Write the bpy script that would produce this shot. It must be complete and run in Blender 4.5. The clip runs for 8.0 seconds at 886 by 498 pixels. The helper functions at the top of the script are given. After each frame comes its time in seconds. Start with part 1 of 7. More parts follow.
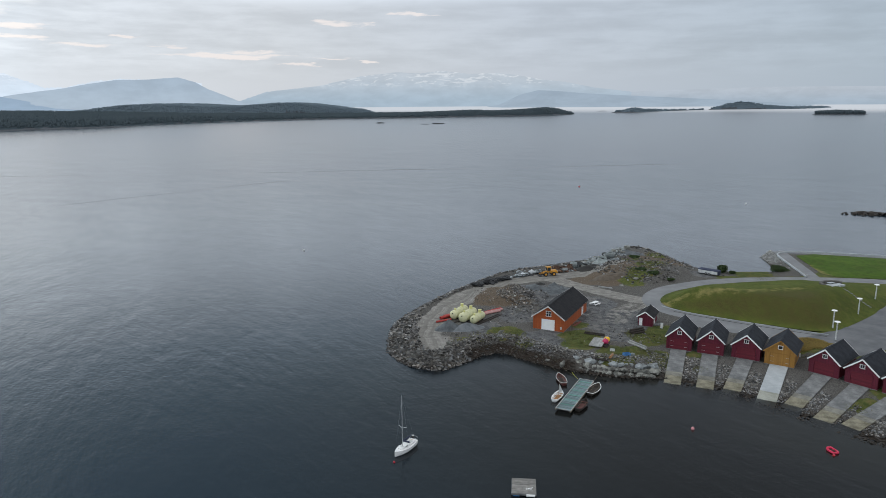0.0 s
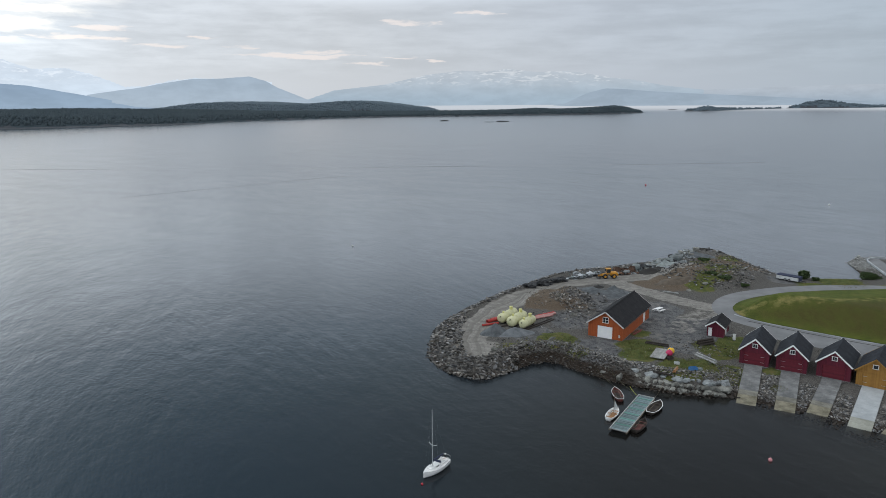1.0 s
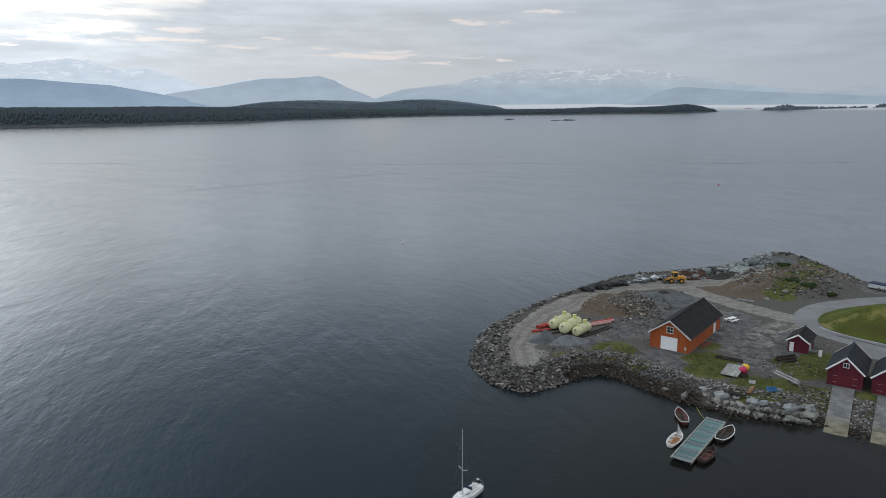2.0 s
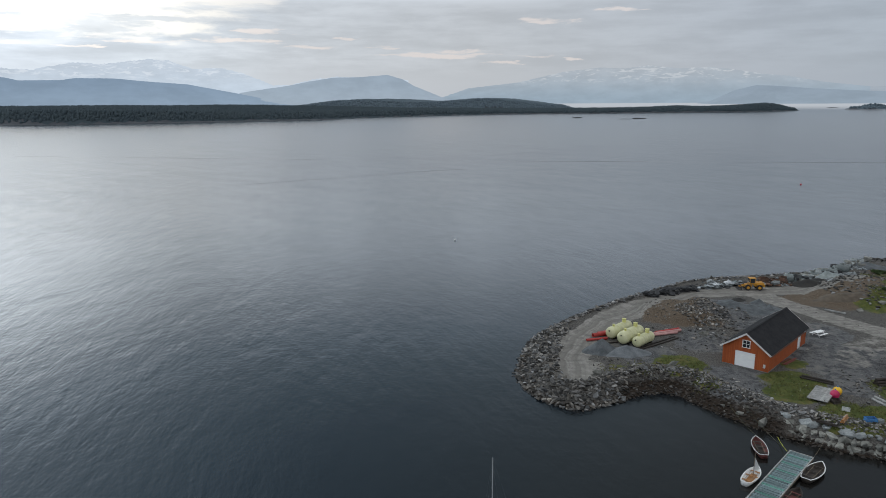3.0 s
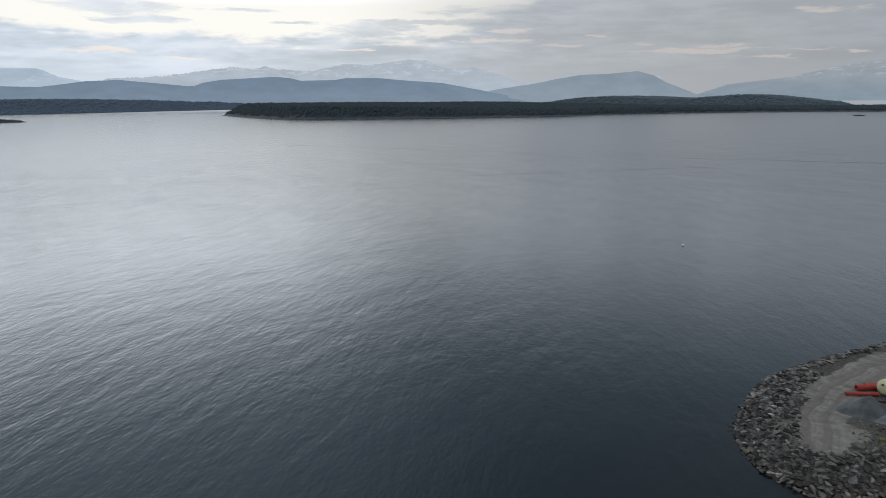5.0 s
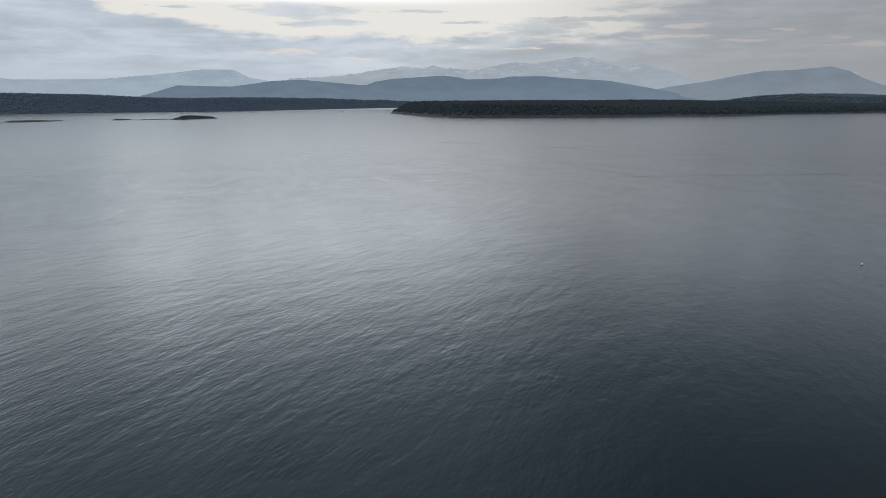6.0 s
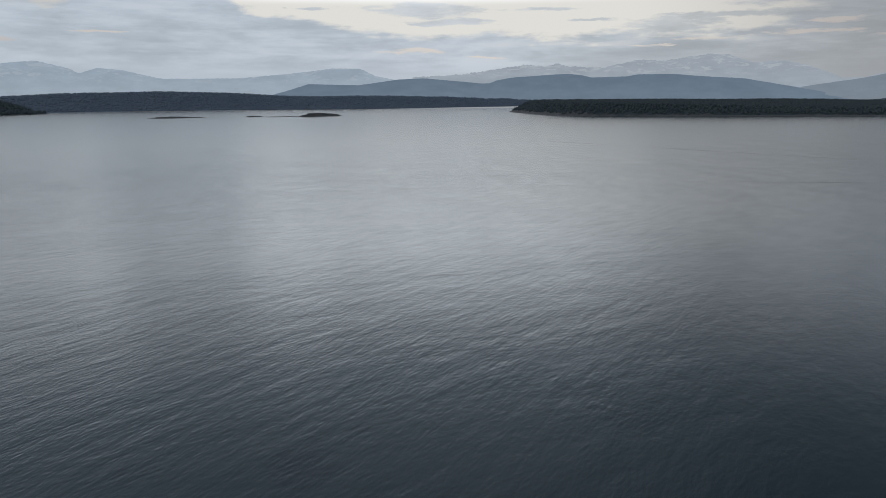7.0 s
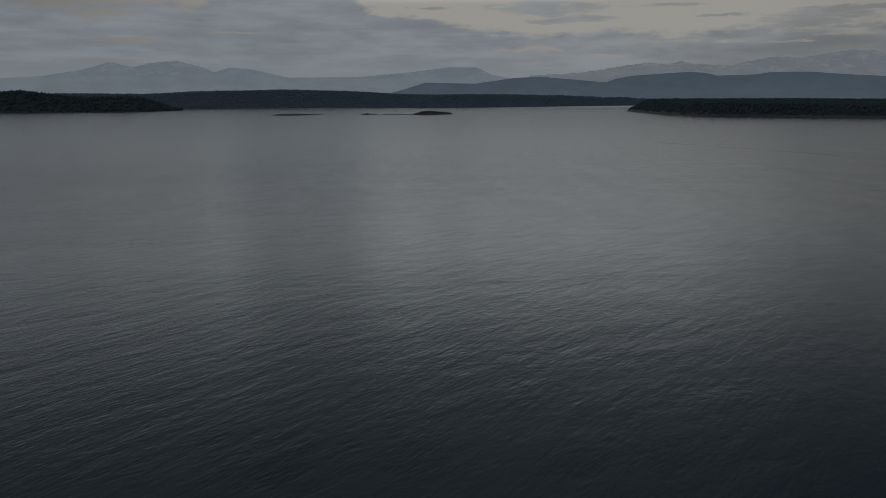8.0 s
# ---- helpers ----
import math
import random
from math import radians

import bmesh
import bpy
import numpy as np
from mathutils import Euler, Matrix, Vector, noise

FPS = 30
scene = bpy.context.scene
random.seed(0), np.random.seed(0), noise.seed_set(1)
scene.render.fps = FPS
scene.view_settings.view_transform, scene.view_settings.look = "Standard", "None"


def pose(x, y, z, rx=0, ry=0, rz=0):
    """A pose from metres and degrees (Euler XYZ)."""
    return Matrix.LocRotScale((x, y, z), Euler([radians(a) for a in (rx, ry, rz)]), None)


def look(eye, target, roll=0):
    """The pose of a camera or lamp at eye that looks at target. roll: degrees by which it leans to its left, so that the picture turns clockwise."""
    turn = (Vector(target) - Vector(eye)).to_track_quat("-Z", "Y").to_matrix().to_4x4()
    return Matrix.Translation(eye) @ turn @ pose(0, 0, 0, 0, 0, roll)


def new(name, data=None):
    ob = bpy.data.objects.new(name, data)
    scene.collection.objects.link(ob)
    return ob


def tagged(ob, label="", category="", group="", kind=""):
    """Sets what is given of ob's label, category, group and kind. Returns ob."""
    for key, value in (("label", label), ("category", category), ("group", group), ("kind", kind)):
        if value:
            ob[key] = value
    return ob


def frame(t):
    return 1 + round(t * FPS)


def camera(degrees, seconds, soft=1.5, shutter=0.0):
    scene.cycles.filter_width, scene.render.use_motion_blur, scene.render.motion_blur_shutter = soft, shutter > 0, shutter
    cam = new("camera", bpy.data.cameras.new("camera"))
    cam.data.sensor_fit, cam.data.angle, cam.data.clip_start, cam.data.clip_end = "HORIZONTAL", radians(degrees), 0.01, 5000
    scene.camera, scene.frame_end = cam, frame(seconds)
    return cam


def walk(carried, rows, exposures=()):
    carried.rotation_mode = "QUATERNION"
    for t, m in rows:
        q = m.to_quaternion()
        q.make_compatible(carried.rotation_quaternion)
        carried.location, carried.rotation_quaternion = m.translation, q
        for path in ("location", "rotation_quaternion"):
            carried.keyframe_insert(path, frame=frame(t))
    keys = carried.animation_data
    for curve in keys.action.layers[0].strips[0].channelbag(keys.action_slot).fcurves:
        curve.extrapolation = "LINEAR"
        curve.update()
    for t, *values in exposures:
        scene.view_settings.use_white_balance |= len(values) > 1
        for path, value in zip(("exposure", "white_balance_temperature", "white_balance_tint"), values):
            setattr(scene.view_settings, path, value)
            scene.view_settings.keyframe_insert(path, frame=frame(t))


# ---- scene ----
cam = camera(64.5, 8.0, soft=0.65, shutter=0.2)
PATH = [
    (0, (-2.573, 1.396, 51.248), (-2.65, 3.351, 50.837), -0.4),
    (0.4, (-1.411, 6.103, 50.131), (-1.559, 8.055, 49.718), -0.4),
    (0.8, (-0.366, 10.773, 49.013), (-0.586, 12.718, 48.6), -0.4),
    (1.2, (0.537, 15.445, 47.895), (0.246, 17.38, 47.482), -0.4),
    (1.6, (1.277, 20.147, 46.777), (0.914, 22.07, 46.364), -0.4),
    (2, (1.845, 24.894, 45.653), (1.41, 26.802, 45.24), -0.4),
    (2.4, (2.227, 29.722, 44.509), (1.723, 31.613, 44.095), -0.4),
    (2.8, (2.413, 34.644, 43.339), (1.839, 36.515, 42.925), -0.4),
    (3.2, (2.406, 39.585, 42.173), (1.753, 41.43, 41.759), -0.4),
    (3.6, (2.228, 44.335, 41.088), (1.492, 46.149, 40.674), -0.4),
    (4, (1.9, 48.686, 40.161), (1.076, 50.461, 39.747), -0.4),
    (4.3, (1.555, 51.709, 39.567), (0.641, 53.439, 39.153), -0.4),
    (4.6, (1.119, 54.698, 39.013), (0.085, 56.36, 38.599), -0.4),
    (4.9, (0.62, 57.819, 38.485), (-0.539, 59.395, 38.071), -0.5),
    (5.2, (0.139, 61.148, 38.024), (-1.14, 62.63, 37.611), -0.5),
    (5.6, (-0.373, 65.879, 37.586), (-1.787, 67.232, 37.172), -0.5),
    (6, (-0.702, 70.772, 37.352), (-2.222, 72.005, 36.938), -0.5),
    (6.4, (-0.884, 75.622, 37.261), (-2.487, 76.744, 36.847), -0.5),
    (6.8, (-0.98, 80.368, 37.237), (-2.655, 81.38, 36.822), -0.4),
    (7.2, (-1.029, 85.202, 37.228), (-2.766, 86.102, 36.812), -0.4),
    (7.6, (-1.023, 90.412, 37.221), (-2.813, 91.201, 36.804), -0.3),
    (8, (-0.937, 96.176, 37.222), (-2.776, 96.844, 36.804), -0.2),
]
FADE = [(0.0, 0.03, 6500, 10), (1.0, -0.03, 6500, 10), (2.2, -0.18, 6500, 10), (3.5, -0.34, 6500, 10), (5.0, -0.66, 6500, 10), (6.5, -1.06, 6500, 10), (7.5, -1.10, 6500, 10), (7.7, -1.32, 6520, 10), (7.8, -1.62, 6560, 10), (7.9, -1.97, 6620, 10), (8.0, -2.38, 6700, 10)]
walk(cam, [(t, look(eye, target, roll)) for t, eye, target, roll in PATH], FADE)

# ---- light: a bright overcast evening, the glow of the low sun behind the cloud ----
SUN_AZ, SUN_EL = 50.0, 62.0          # degrees to the left of +y, degrees up


def heading(az, el=0.0):
    a, e = radians(az), radians(el)
    return Vector((-math.sin(a) * math.cos(e), math.cos(a) * math.cos(e), math.sin(e)))


def math_node(nt, op, a, b=0.0, c=None, clamp=False):
    n = nt.nodes.new("ShaderNodeMath")
    n.operation, n.use_clamp = op, clamp
    for i, v in enumerate((a, b, c)):
        if v is None:
            continue
        if hasattr(v, "is_output"):
            nt.links.new(v, n.inputs[i])
        else:
            n.inputs[i].default_value = v
    return n.outputs[0]


def mix_col(nt, fac, a, b, mode="MIX"):
    n = nt.nodes.new("ShaderNodeMix")
    n.data_type, n.blend_type = "RGBA", mode
    for i, v in ((0, fac), (6, a), (7, b)):
        if hasattr(v, "is_output"):
            nt.links.new(v, n.inputs[i])
        else:
            n.inputs[i].default_value = v if i == 0 else (*v, 1.0)
    return n.outputs[2]


def ramp(nt, fac, stops, mode="EASE"):
    n = nt.nodes.new("ShaderNodeValToRGB")
    n.color_ramp.interpolation = mode
    els = n.color_ramp.elements
    while len(els) < len(stops):
        els.new(0.5)
    for e, (p, c) in zip(els, stops):
        e.position = p
        e.color = (c, c, c, 1) if isinstance(c, (int, float)) else (*c, 1)
    nt.links.new(fac, n.inputs[0])
    return n.outputs[0]


def span(nt, v, a, b, lo=0.0, hi=1.0, smooth=True):
    n = nt.nodes.new("ShaderNodeMapRange")
    n.interpolation_type = "SMOOTHSTEP" if smooth else "LINEAR"
    nt.links.new(v, n.inputs[0])
    for i, x in enumerate((a, b, lo, hi)):
        n.inputs[i + 1].default_value = x
    return n.outputs[0]


def noise_tex(nt, vec, scale, detail=4.0, rough=0.5, distortion=0.0):
    n = nt.nodes.new("ShaderNodeTexNoise")
    n.inputs["Scale"].default_value = scale
    n.inputs["Detail"].default_value = detail
    n.inputs["Roughness"].default_value = rough
    n.inputs["Distortion"].default_value = distortion
    if vec is not None:
        nt.links.new(vec, n.inputs["Vector"])
    return n.outputs["Fac"]


def mapping(nt, vec, loc=(0, 0, 0), rot=(0, 0, 0), scale=(1, 1, 1)):
    n = nt.nodes.new("ShaderNodeMapping")
    nt.links.new(vec, n.inputs[0])
    n.inputs[1].default_value, n.inputs[2].default_value, n.inputs[3].default_value = loc, rot, scale
    return n.outputs[0]


def build_world():
    world = bpy.data.worlds.new("overcast_sky")
    scene.world = world
    world.use_nodes = True
    nt = world.node_tree
    nt.nodes.clear()
    out = nt.nodes.new("ShaderNodeOutputWorld")
    bg = nt.nodes.new("ShaderNodeBackground")
    nt.links.new(bg.outputs[0], out.inputs[0])
    co = nt.nodes.new("ShaderNodeTexCoord").outputs["Generated"]
    sep = nt.nodes.new("ShaderNodeSeparateXYZ")
    nt.links.new(co, sep.inputs[0])
    x, y, z = sep.outputs
    sky = nt.nodes.new("ShaderNodeTexSky")
    sky.sky_type, sky.sun_disc = "NISHITA", False
    sky.sun_elevation, sky.sun_rotation = radians(SUN_EL), radians(-SUN_AZ)
    sky.air_density, sky.dust_density, sky.ozone_density = 1.0, 2.0, 1.0
    # azimuth to the left of +y and elevation, in degrees
    az = math_node(nt, "MULTIPLY", math_node(nt, "ARCTAN2", math_node(nt, "MULTIPLY", x, -1.0), y), 57.29578)
    el = math_node(nt, "MULTIPLY", math_node(nt, "ARCSINE", z), 57.29578)

    def sheet(wide, high, shift, detail, rough, distortion=0.0):
        v = nt.nodes.new("ShaderNodeCombineXYZ")
        nt.links.new(math_node(nt, "DIVIDE", az, wide), v.inputs[0])
        nt.links.new(math_node(nt, "DIVIDE", el, high), v.inputs[1])
        v.inputs[2].default_value = shift
        return noise_tex(nt, v.outputs[0], 1.0, detail, rough, distortion)

    def towards(az, el, lo, hi):
        dot = nt.nodes.new("ShaderNodeVectorMath")
        dot.operation = "DOT_PRODUCT"
        nt.links.new(co, dot.inputs[0])
        dot.inputs[1].default_value = heading(az, el)
        return span(nt, dot.outputs["Value"], math.cos(radians(lo)), math.cos(radians(hi)))

    turn = span(nt, az, -40.0, 110.0, smooth=False)
    at = lambda a: (a + 40.0) / 150.0
    # height of the cloud sheet's ragged upper edge, round the horizon
    edge = ramp(nt, turn, [(at(a), e / 16.0) for a, e in ((-30, 15), (8, 12), (22, 9.0), (29, 7.4), (34, 5.9), (38, 4.7), (46, 4.5), (52, 4.5), (57, 4.7), (63, 4.5), (67, 5.2), (73, 5.9), (76, 6.5), (78, 8.6), (85, 8.6), (88, 6.3), (97, 5.9), (106, 7.5))], "LINEAR")
    edge = math_node(nt, "MULTIPLY", edge, 16.0)
    lumps = sheet(5.0, 1.5, 3.3, 9.0, 0.58, 0.15)
    bands = sheet(8.0, 0.85, 7.1, 7.0, 0.55, 0.2)
    over = math_node(nt, "SUBTRACT", el, edge)
    over = math_node(nt, "ADD", over, math_node(nt, "MULTIPLY", math_node(nt, "SUBTRACT", lumps, 0.5), 3.4))
    over = math_node(nt, "ADD", over, math_node(nt, "MULTIPLY", math_node(nt, "SUBTRACT", bands, 0.5), 2.0))
    gaps = span(nt, over, -0.25, 0.55)

    az_bent = math_node(nt, "ADD", az, math_node(nt, "MULTIPLY_ADD", sheet(2.2, 0.45, 31.0, 5.0, 0.6), 6.0, -3.0))
    el_bent = math_node(nt, "ADD", el, math_node(nt, "MULTIPLY_ADD", sheet(3.2, 0.9, 41.0, 5.0, 0.55), 0.9, -0.45))

    def cluster(spots, ragged, lo, hi, lean=0.0):
        """Long patches of sky: bearing, height, half width and half height in degrees."""
        least = None
        for a, e, w, h in spots:
            u = math_node(nt, "MULTIPLY_ADD", az_bent, 1 / w, -a / w)
            v = math_node(nt, "MULTIPLY_ADD", el_bent, 1 / h, -e / h)
            if lean:
                v = math_node(nt, "MULTIPLY_ADD", az, -lean / h, math_node(nt, "ADD", v, lean * a / h))
            q = math_node(nt, "MULTIPLY_ADD", u, u, math_node(nt, "MULTIPLY", v, v))
            least = q if least is None else math_node(nt, "MINIMUM", least, q)
        return span(nt, math_node(nt, "ADD", least, ragged), lo, hi)

    wisp = sheet(3.0, 0.5, 5.7, 7.0, 0.62, 0.3)
    fray = math_node(nt, "MULTIPLY", math_node(nt, "SUBTRACT", wisp, 0.5), 4.6)
    # darker clouds standing before the bright gap
    banks = cluster([(43.4, 5.35, 3.4, 0.55), (25.0, 6.75, 13.0, 0.45), (38.0, 6.0, 5.0, 0.22), (62.0, 6.75, 4.0, 0.55), (60.5, 5.9, 3.0, 0.25), (49.5, 5.9, 1.6, 0.1), (53.0, 6.7, 2.4, 0.14), (93.8, 6.5, 3.4, 0.25), (70.5, 6.9, 1.5, 0.12)], fray, 1.7, 0.3)
    gaps = math_node(nt, "MULTIPLY", gaps, math_node(nt, "SUBTRACT", 1.0, math_node(nt, "MULTIPLY", banks, 0.74)))
    # thin bright slits in the sheet
    slit = cluster([(22.8, 4.1, 1.6, 0.11), (18.6, 3.5, 4.6, 0.13), (16.4, 3.75, 2.4, 0.14), (13.6, 2.85, 1.6, 0.09), (11.4, 3.4, 1.7, 0.08), (7.8, 3.15, 0.8, 0.10), (10.0, 6.0, 1.9, 0.22), (4.5, 6.7, 1.6, 0.12),
                    (28.6, 4.1, 2.0, 0.13), (25.8, 4.7, 1.2, 0.08), (32.4, 5.2, 2.0, 0.2), (33.4, 4.5, 2.8, 0.16), (40.5, 4.35, 3.0, 0.12), (44.7, 4.0, 1.6, 0.10), (62.8, 3.7, 2.6, 0.16), (57.5, 3.3, 1.6, 0.10),
                    (94.0, 4.3, 3.0, 0.2), (94.2, 2.8, 1.8, 0.11), (86.0, 4.9, 1.5, 0.1)], fray, 1.6, 0.0, 0.012)
    # colours
    cloud = ramp(nt, turn, [(at(a), c) for a, c in ((-30, (0.375, 0.445, 0.518)), (-5, (0.482, 0.532, 0.600)), (15, (0.575, 0.61, 0.655)), (30, (0.655, 0.70, 0.755)), (40, (0.80, 0.875, 0.955)), (58, (1.02, 1.13, 1.27)), (74, (0.93, 1.06, 1.21)), (100, (0.90, 1.03, 1.18)))], "LINEAR")
    body = math_node(nt, "ADD", math_node(nt, "MULTIPLY", sheet(13.0, 1.3, 11.0, 7.0, 0.55, 0.1), 0.55), math_node(nt, "MULTIPLY", bands, 0.45))
    body = math_node(nt, "ADD", math_node(nt, "MULTIPLY", body, 0.6), math_node(nt, "MULTIPLY", sheet(5.0, 1.2, 17.0, 8.0, 0.6, 0.2), 0.4))
    shade = math_node(nt, "ADD", 1.0, math_node(nt, "MULTIPLY", span(nt, body, 0.38, 0.62, -1.0, 1.0), span(nt, az, 5.0, 55.0, 0.08, 0.16)))
    shade = math_node(nt, "ADD", 1.0, math_node(nt, "MULTIPLY", math_node(nt, "SUBTRACT", shade, 1.0), span(nt, el, 1.0, 3.5)))
    shade = math_node(nt, "MULTIPLY", shade, span(nt, el, 3.2, 0.5, 1.0, 1.02))
    scaled = nt.nodes.new("ShaderNodeVectorMath")
    scaled.operation = "SCALE"
    nt.links.new(cloud, scaled.inputs[0])
    nt.links.new(shade, scaled.inputs["Scale"])
    glow = math_node(nt, "MULTIPLY", span(nt, az, 24.0, 48.0), span(nt, az, 108.0, 72.0))
    clear = mix_col(nt, glow, (0.80, 0.79, 0.77), (1.52, 1.49, 1.40))
    rim_ = math_node(nt, "MULTIPLY", math_node(nt, "MULTIPLY", span(nt, body, 0.50, 0.64), 0.4), math_node(nt, "MULTIPLY", glow, span(nt, el, 2.0, 4.0)))
    lit = mix_col(nt, rim_, scaled.outputs[0], (1.22, 1.20, 1.18))
    both = mix_col(nt, math_node(nt, "MULTIPLY", slit, 0.8), lit, mix_col(nt, glow, (0.86, 0.79, 0.765), (1.42, 1.30, 1.20)))
    both = mix_col(nt, gaps, both, clear)
    # above the view: brightest over the hidden sun, with a few darker cloud bands standing in it
    halo = math_node(nt, "ADD", math_node(nt, "MULTIPLY", towards(65, 11, 36, 3), 0.74), math_node(nt, "MULTIPLY", towards(65, 10, 66, 8), 0.24))
    halo = math_node(nt, "ADD", halo, math_node(nt, "MULTIPLY", towards(98, 11, 28, 6), 0.32), clamp=True)
    column = ramp(nt, turn, [(at(a), v / 1.4) for a, v in ((-30, 1.0), (5, 1.0), (24, 0.94), (28.5, 0.92), (31.5, 0.96), (40, 0.64), (46, 0.80), (52, 1.06), (58, 1.15), (66, 1.14), (75, 1.12), (79, 0.78), (83.5, 0.74), (88, 0.94), (104, 1.0))], "EASE")
    column = math_node(nt, "MULTIPLY", column, span(nt, sheet(6.0, 60.0, 21.0, 4.0, 0.55), 0.3, 0.7, 1.28, 1.52))
    ring = mix_col(nt, halo, (0.90, 1.00, 1.13), (3.2, 3.46, 3.68))
    dimmed = nt.nodes.new("ShaderNodeVectorMath")
    dimmed.operation = "SCALE"
    nt.links.new(ring, dimmed.inputs[0])
    nt.links.new(column, dimmed.inputs["Scale"])
    both = mix_col(nt, math_node(nt, "MULTIPLY", span(nt, z, 0.122, 0.155), 0.94), both, dimmed.outputs[0])
    back = towards(205, 35, 95, 30)
    even = mix_col(nt, back, mix_col(nt, span(nt, az, 10.0, -22.0), (0.29, 0.385, 0.44), (0.185, 0.225, 0.26)), (0.88, 0.91, 0.94))
    even = mix_col(nt, math_node(nt, "MULTIPLY", towards(75, 27, 42, 6), 0.88), even, (0.94, 1.13, 1.30))
    both = mix_col(nt, math_node(nt, "MULTIPLY", span(nt, z, 0.155, 0.42), 0.95), both, even)
    # clear sky above the cloud leaks through
    leak = nt.nodes.new("ShaderNodeVectorMath")
    leak.operation = "SCALE"
    nt.links.new(sky.outputs[0], leak.inputs[0])
    leak.inputs["Scale"].default_value = 0.10
    final = mix_col(nt, 0.08, both, leak.outputs[0])
    nt.links.new(final, bg.inputs[0])
    bg.inputs[1].default_value = 1.08


build_world()
lamp = bpy.data.lights.new("sun", "SUN")
lamp.energy, lamp.angle, lamp.color = 0.5, radians(40), (1.0, 0.93, 0.84)
sun = new("sun", lamp)
sun.matrix_world = look(heading(SUN_AZ, SUN_EL) * 500, (0, 0, 0))


# ---- materials ----
MATS = {}


def shader(name, rough=0.8, metal=0.0):
    m = bpy.data.materials.new(name)
    m.use_nodes = True
    nt = m.node_tree
    bsdf = nt.nodes["Principled BSDF"]
    bsdf.inputs["Roughness"].default_value = rough
    bsdf.inputs["Metallic"].default_value = metal
    return m, nt, bsdf


def place(nt, world=True):
    if world:
        return nt.nodes.new("ShaderNodeNewGeometry").outputs["Position"]
    return nt.nodes.new("ShaderNodeTexCoord").outputs["Object"]


def bump(nt, bsdf, height, strength=0.3, dist=0.05):
    b = nt.nodes.new("ShaderNodeBump")
    b.inputs["Strength"].default_value, b.inputs["Distance"].default_value = strength, dist
    nt.links.new(height, b.inputs["Height"])
    nt.links.new(b.outputs[0], bsdf.inputs["Normal"])


def surface(name, dark, light, rough=0.8, metal=0.0, scale=1.5, grain=12.0, relief=0.25, per_island=0.0, per_object=0.0, world=False):
    """Two scales of variation: broad stains and fine grain, with relief from the grain."""
    if name in MATS:
        return MATS[name]
    m, nt, bsdf = shader(name, rough, metal)
    co = place(nt, world)
    broad, fine = noise_tex(nt, co, scale, 5, 0.6), noise_tex(nt, co, grain, 4, 0.6)
    f = math_node(nt, "ADD", math_node(nt, "MULTIPLY", broad, 0.65), math_node(nt, "MULTIPLY", fine, 0.35))
    col = mix_col(nt, span(nt, f, 0.33, 0.67), dark, light)
    if per_island or per_object:
        src = nt.nodes.new("ShaderNodeNewGeometry").outputs["Random Per Island"] if per_island else nt.nodes.new("ShaderNodeObjectInfo").outputs["Random"]
        k = per_island or per_object
        v = span(nt, src, 0, 1, 1 - k, 1 + k, False)
        sc = nt.nodes.new("ShaderNodeVectorMath")
        sc.operation = "SCALE"
        nt.links.new(col, sc.inputs[0]), nt.links.new(v, sc.inputs["Scale"])
        col = sc.outputs[0]
    nt.links.new(col, bsdf.inputs["Base Color"])
    nt.links.new(span(nt, fine, 0.3, 0.7, max(rough - 0.12, 0.02), min(rough + 0.1, 1)), bsdf.inputs["Roughness"])
    bump(nt, bsdf, fine, relief, 0.03)
    MATS[name] = m
    return m


def broken_rock(name, warm=0.0, lift=1.0, island=True):
    """Quarried stone: most pieces dull grey or brown, some dark, a few freshly broken and pale."""
    m, nt, bsdf = shader(name, 0.9)
    bsdf.inputs["Specular IOR Level"].default_value = 0.25
    co = place(nt, False)
    r = nt.nodes.new("ShaderNodeNewGeometry").outputs["Random Per Island"] if island else nt.nodes.new("ShaderNodeObjectInfo").outputs["Random"]
    again = nt.nodes.new("ShaderNodeTexWhiteNoise")
    again.noise_dimensions = "1D"
    nt.links.new(math_node(nt, "MULTIPLY", r, 913.0), again.inputs["W"])
    k = ramp(nt, r, [(0.0, 0.030), (0.30, 0.075), (0.62, 0.135), (0.86, 0.19), (0.96, 0.25), (1.0, 0.36)], "LINEAR")
    tint = mix_col(nt, math_node(nt, "ADD", math_node(nt, "MULTIPLY", again.outputs["Value"], 0.75), 0.25 * warm, clamp=True), (0.97, 1.0, 1.03), (1.10, 0.98, 0.82))
    broad, fine = noise_tex(nt, co, 0.9, 5, 0.6), noise_tex(nt, co, 5.0, 5, 0.65)
    f = math_node(nt, "ADD", math_node(nt, "MULTIPLY", broad, 0.5), math_node(nt, "MULTIPLY", fine, 0.5))
    v = math_node(nt, "MULTIPLY", math_node(nt, "MULTIPLY", k, lift), span(nt, f, 0.32, 0.68, 0.6, 1.35))
    sc = nt.nodes.new("ShaderNodeVectorMath")
    sc.operation = "SCALE"
    nt.links.new(tint, sc.inputs[0]), nt.links.new(v, sc.inputs["Scale"])
    nt.links.new(sc.outputs[0], bsdf.inputs["Base Color"])
    bump(nt, bsdf, fine, 0.8, 0.03)
    return m


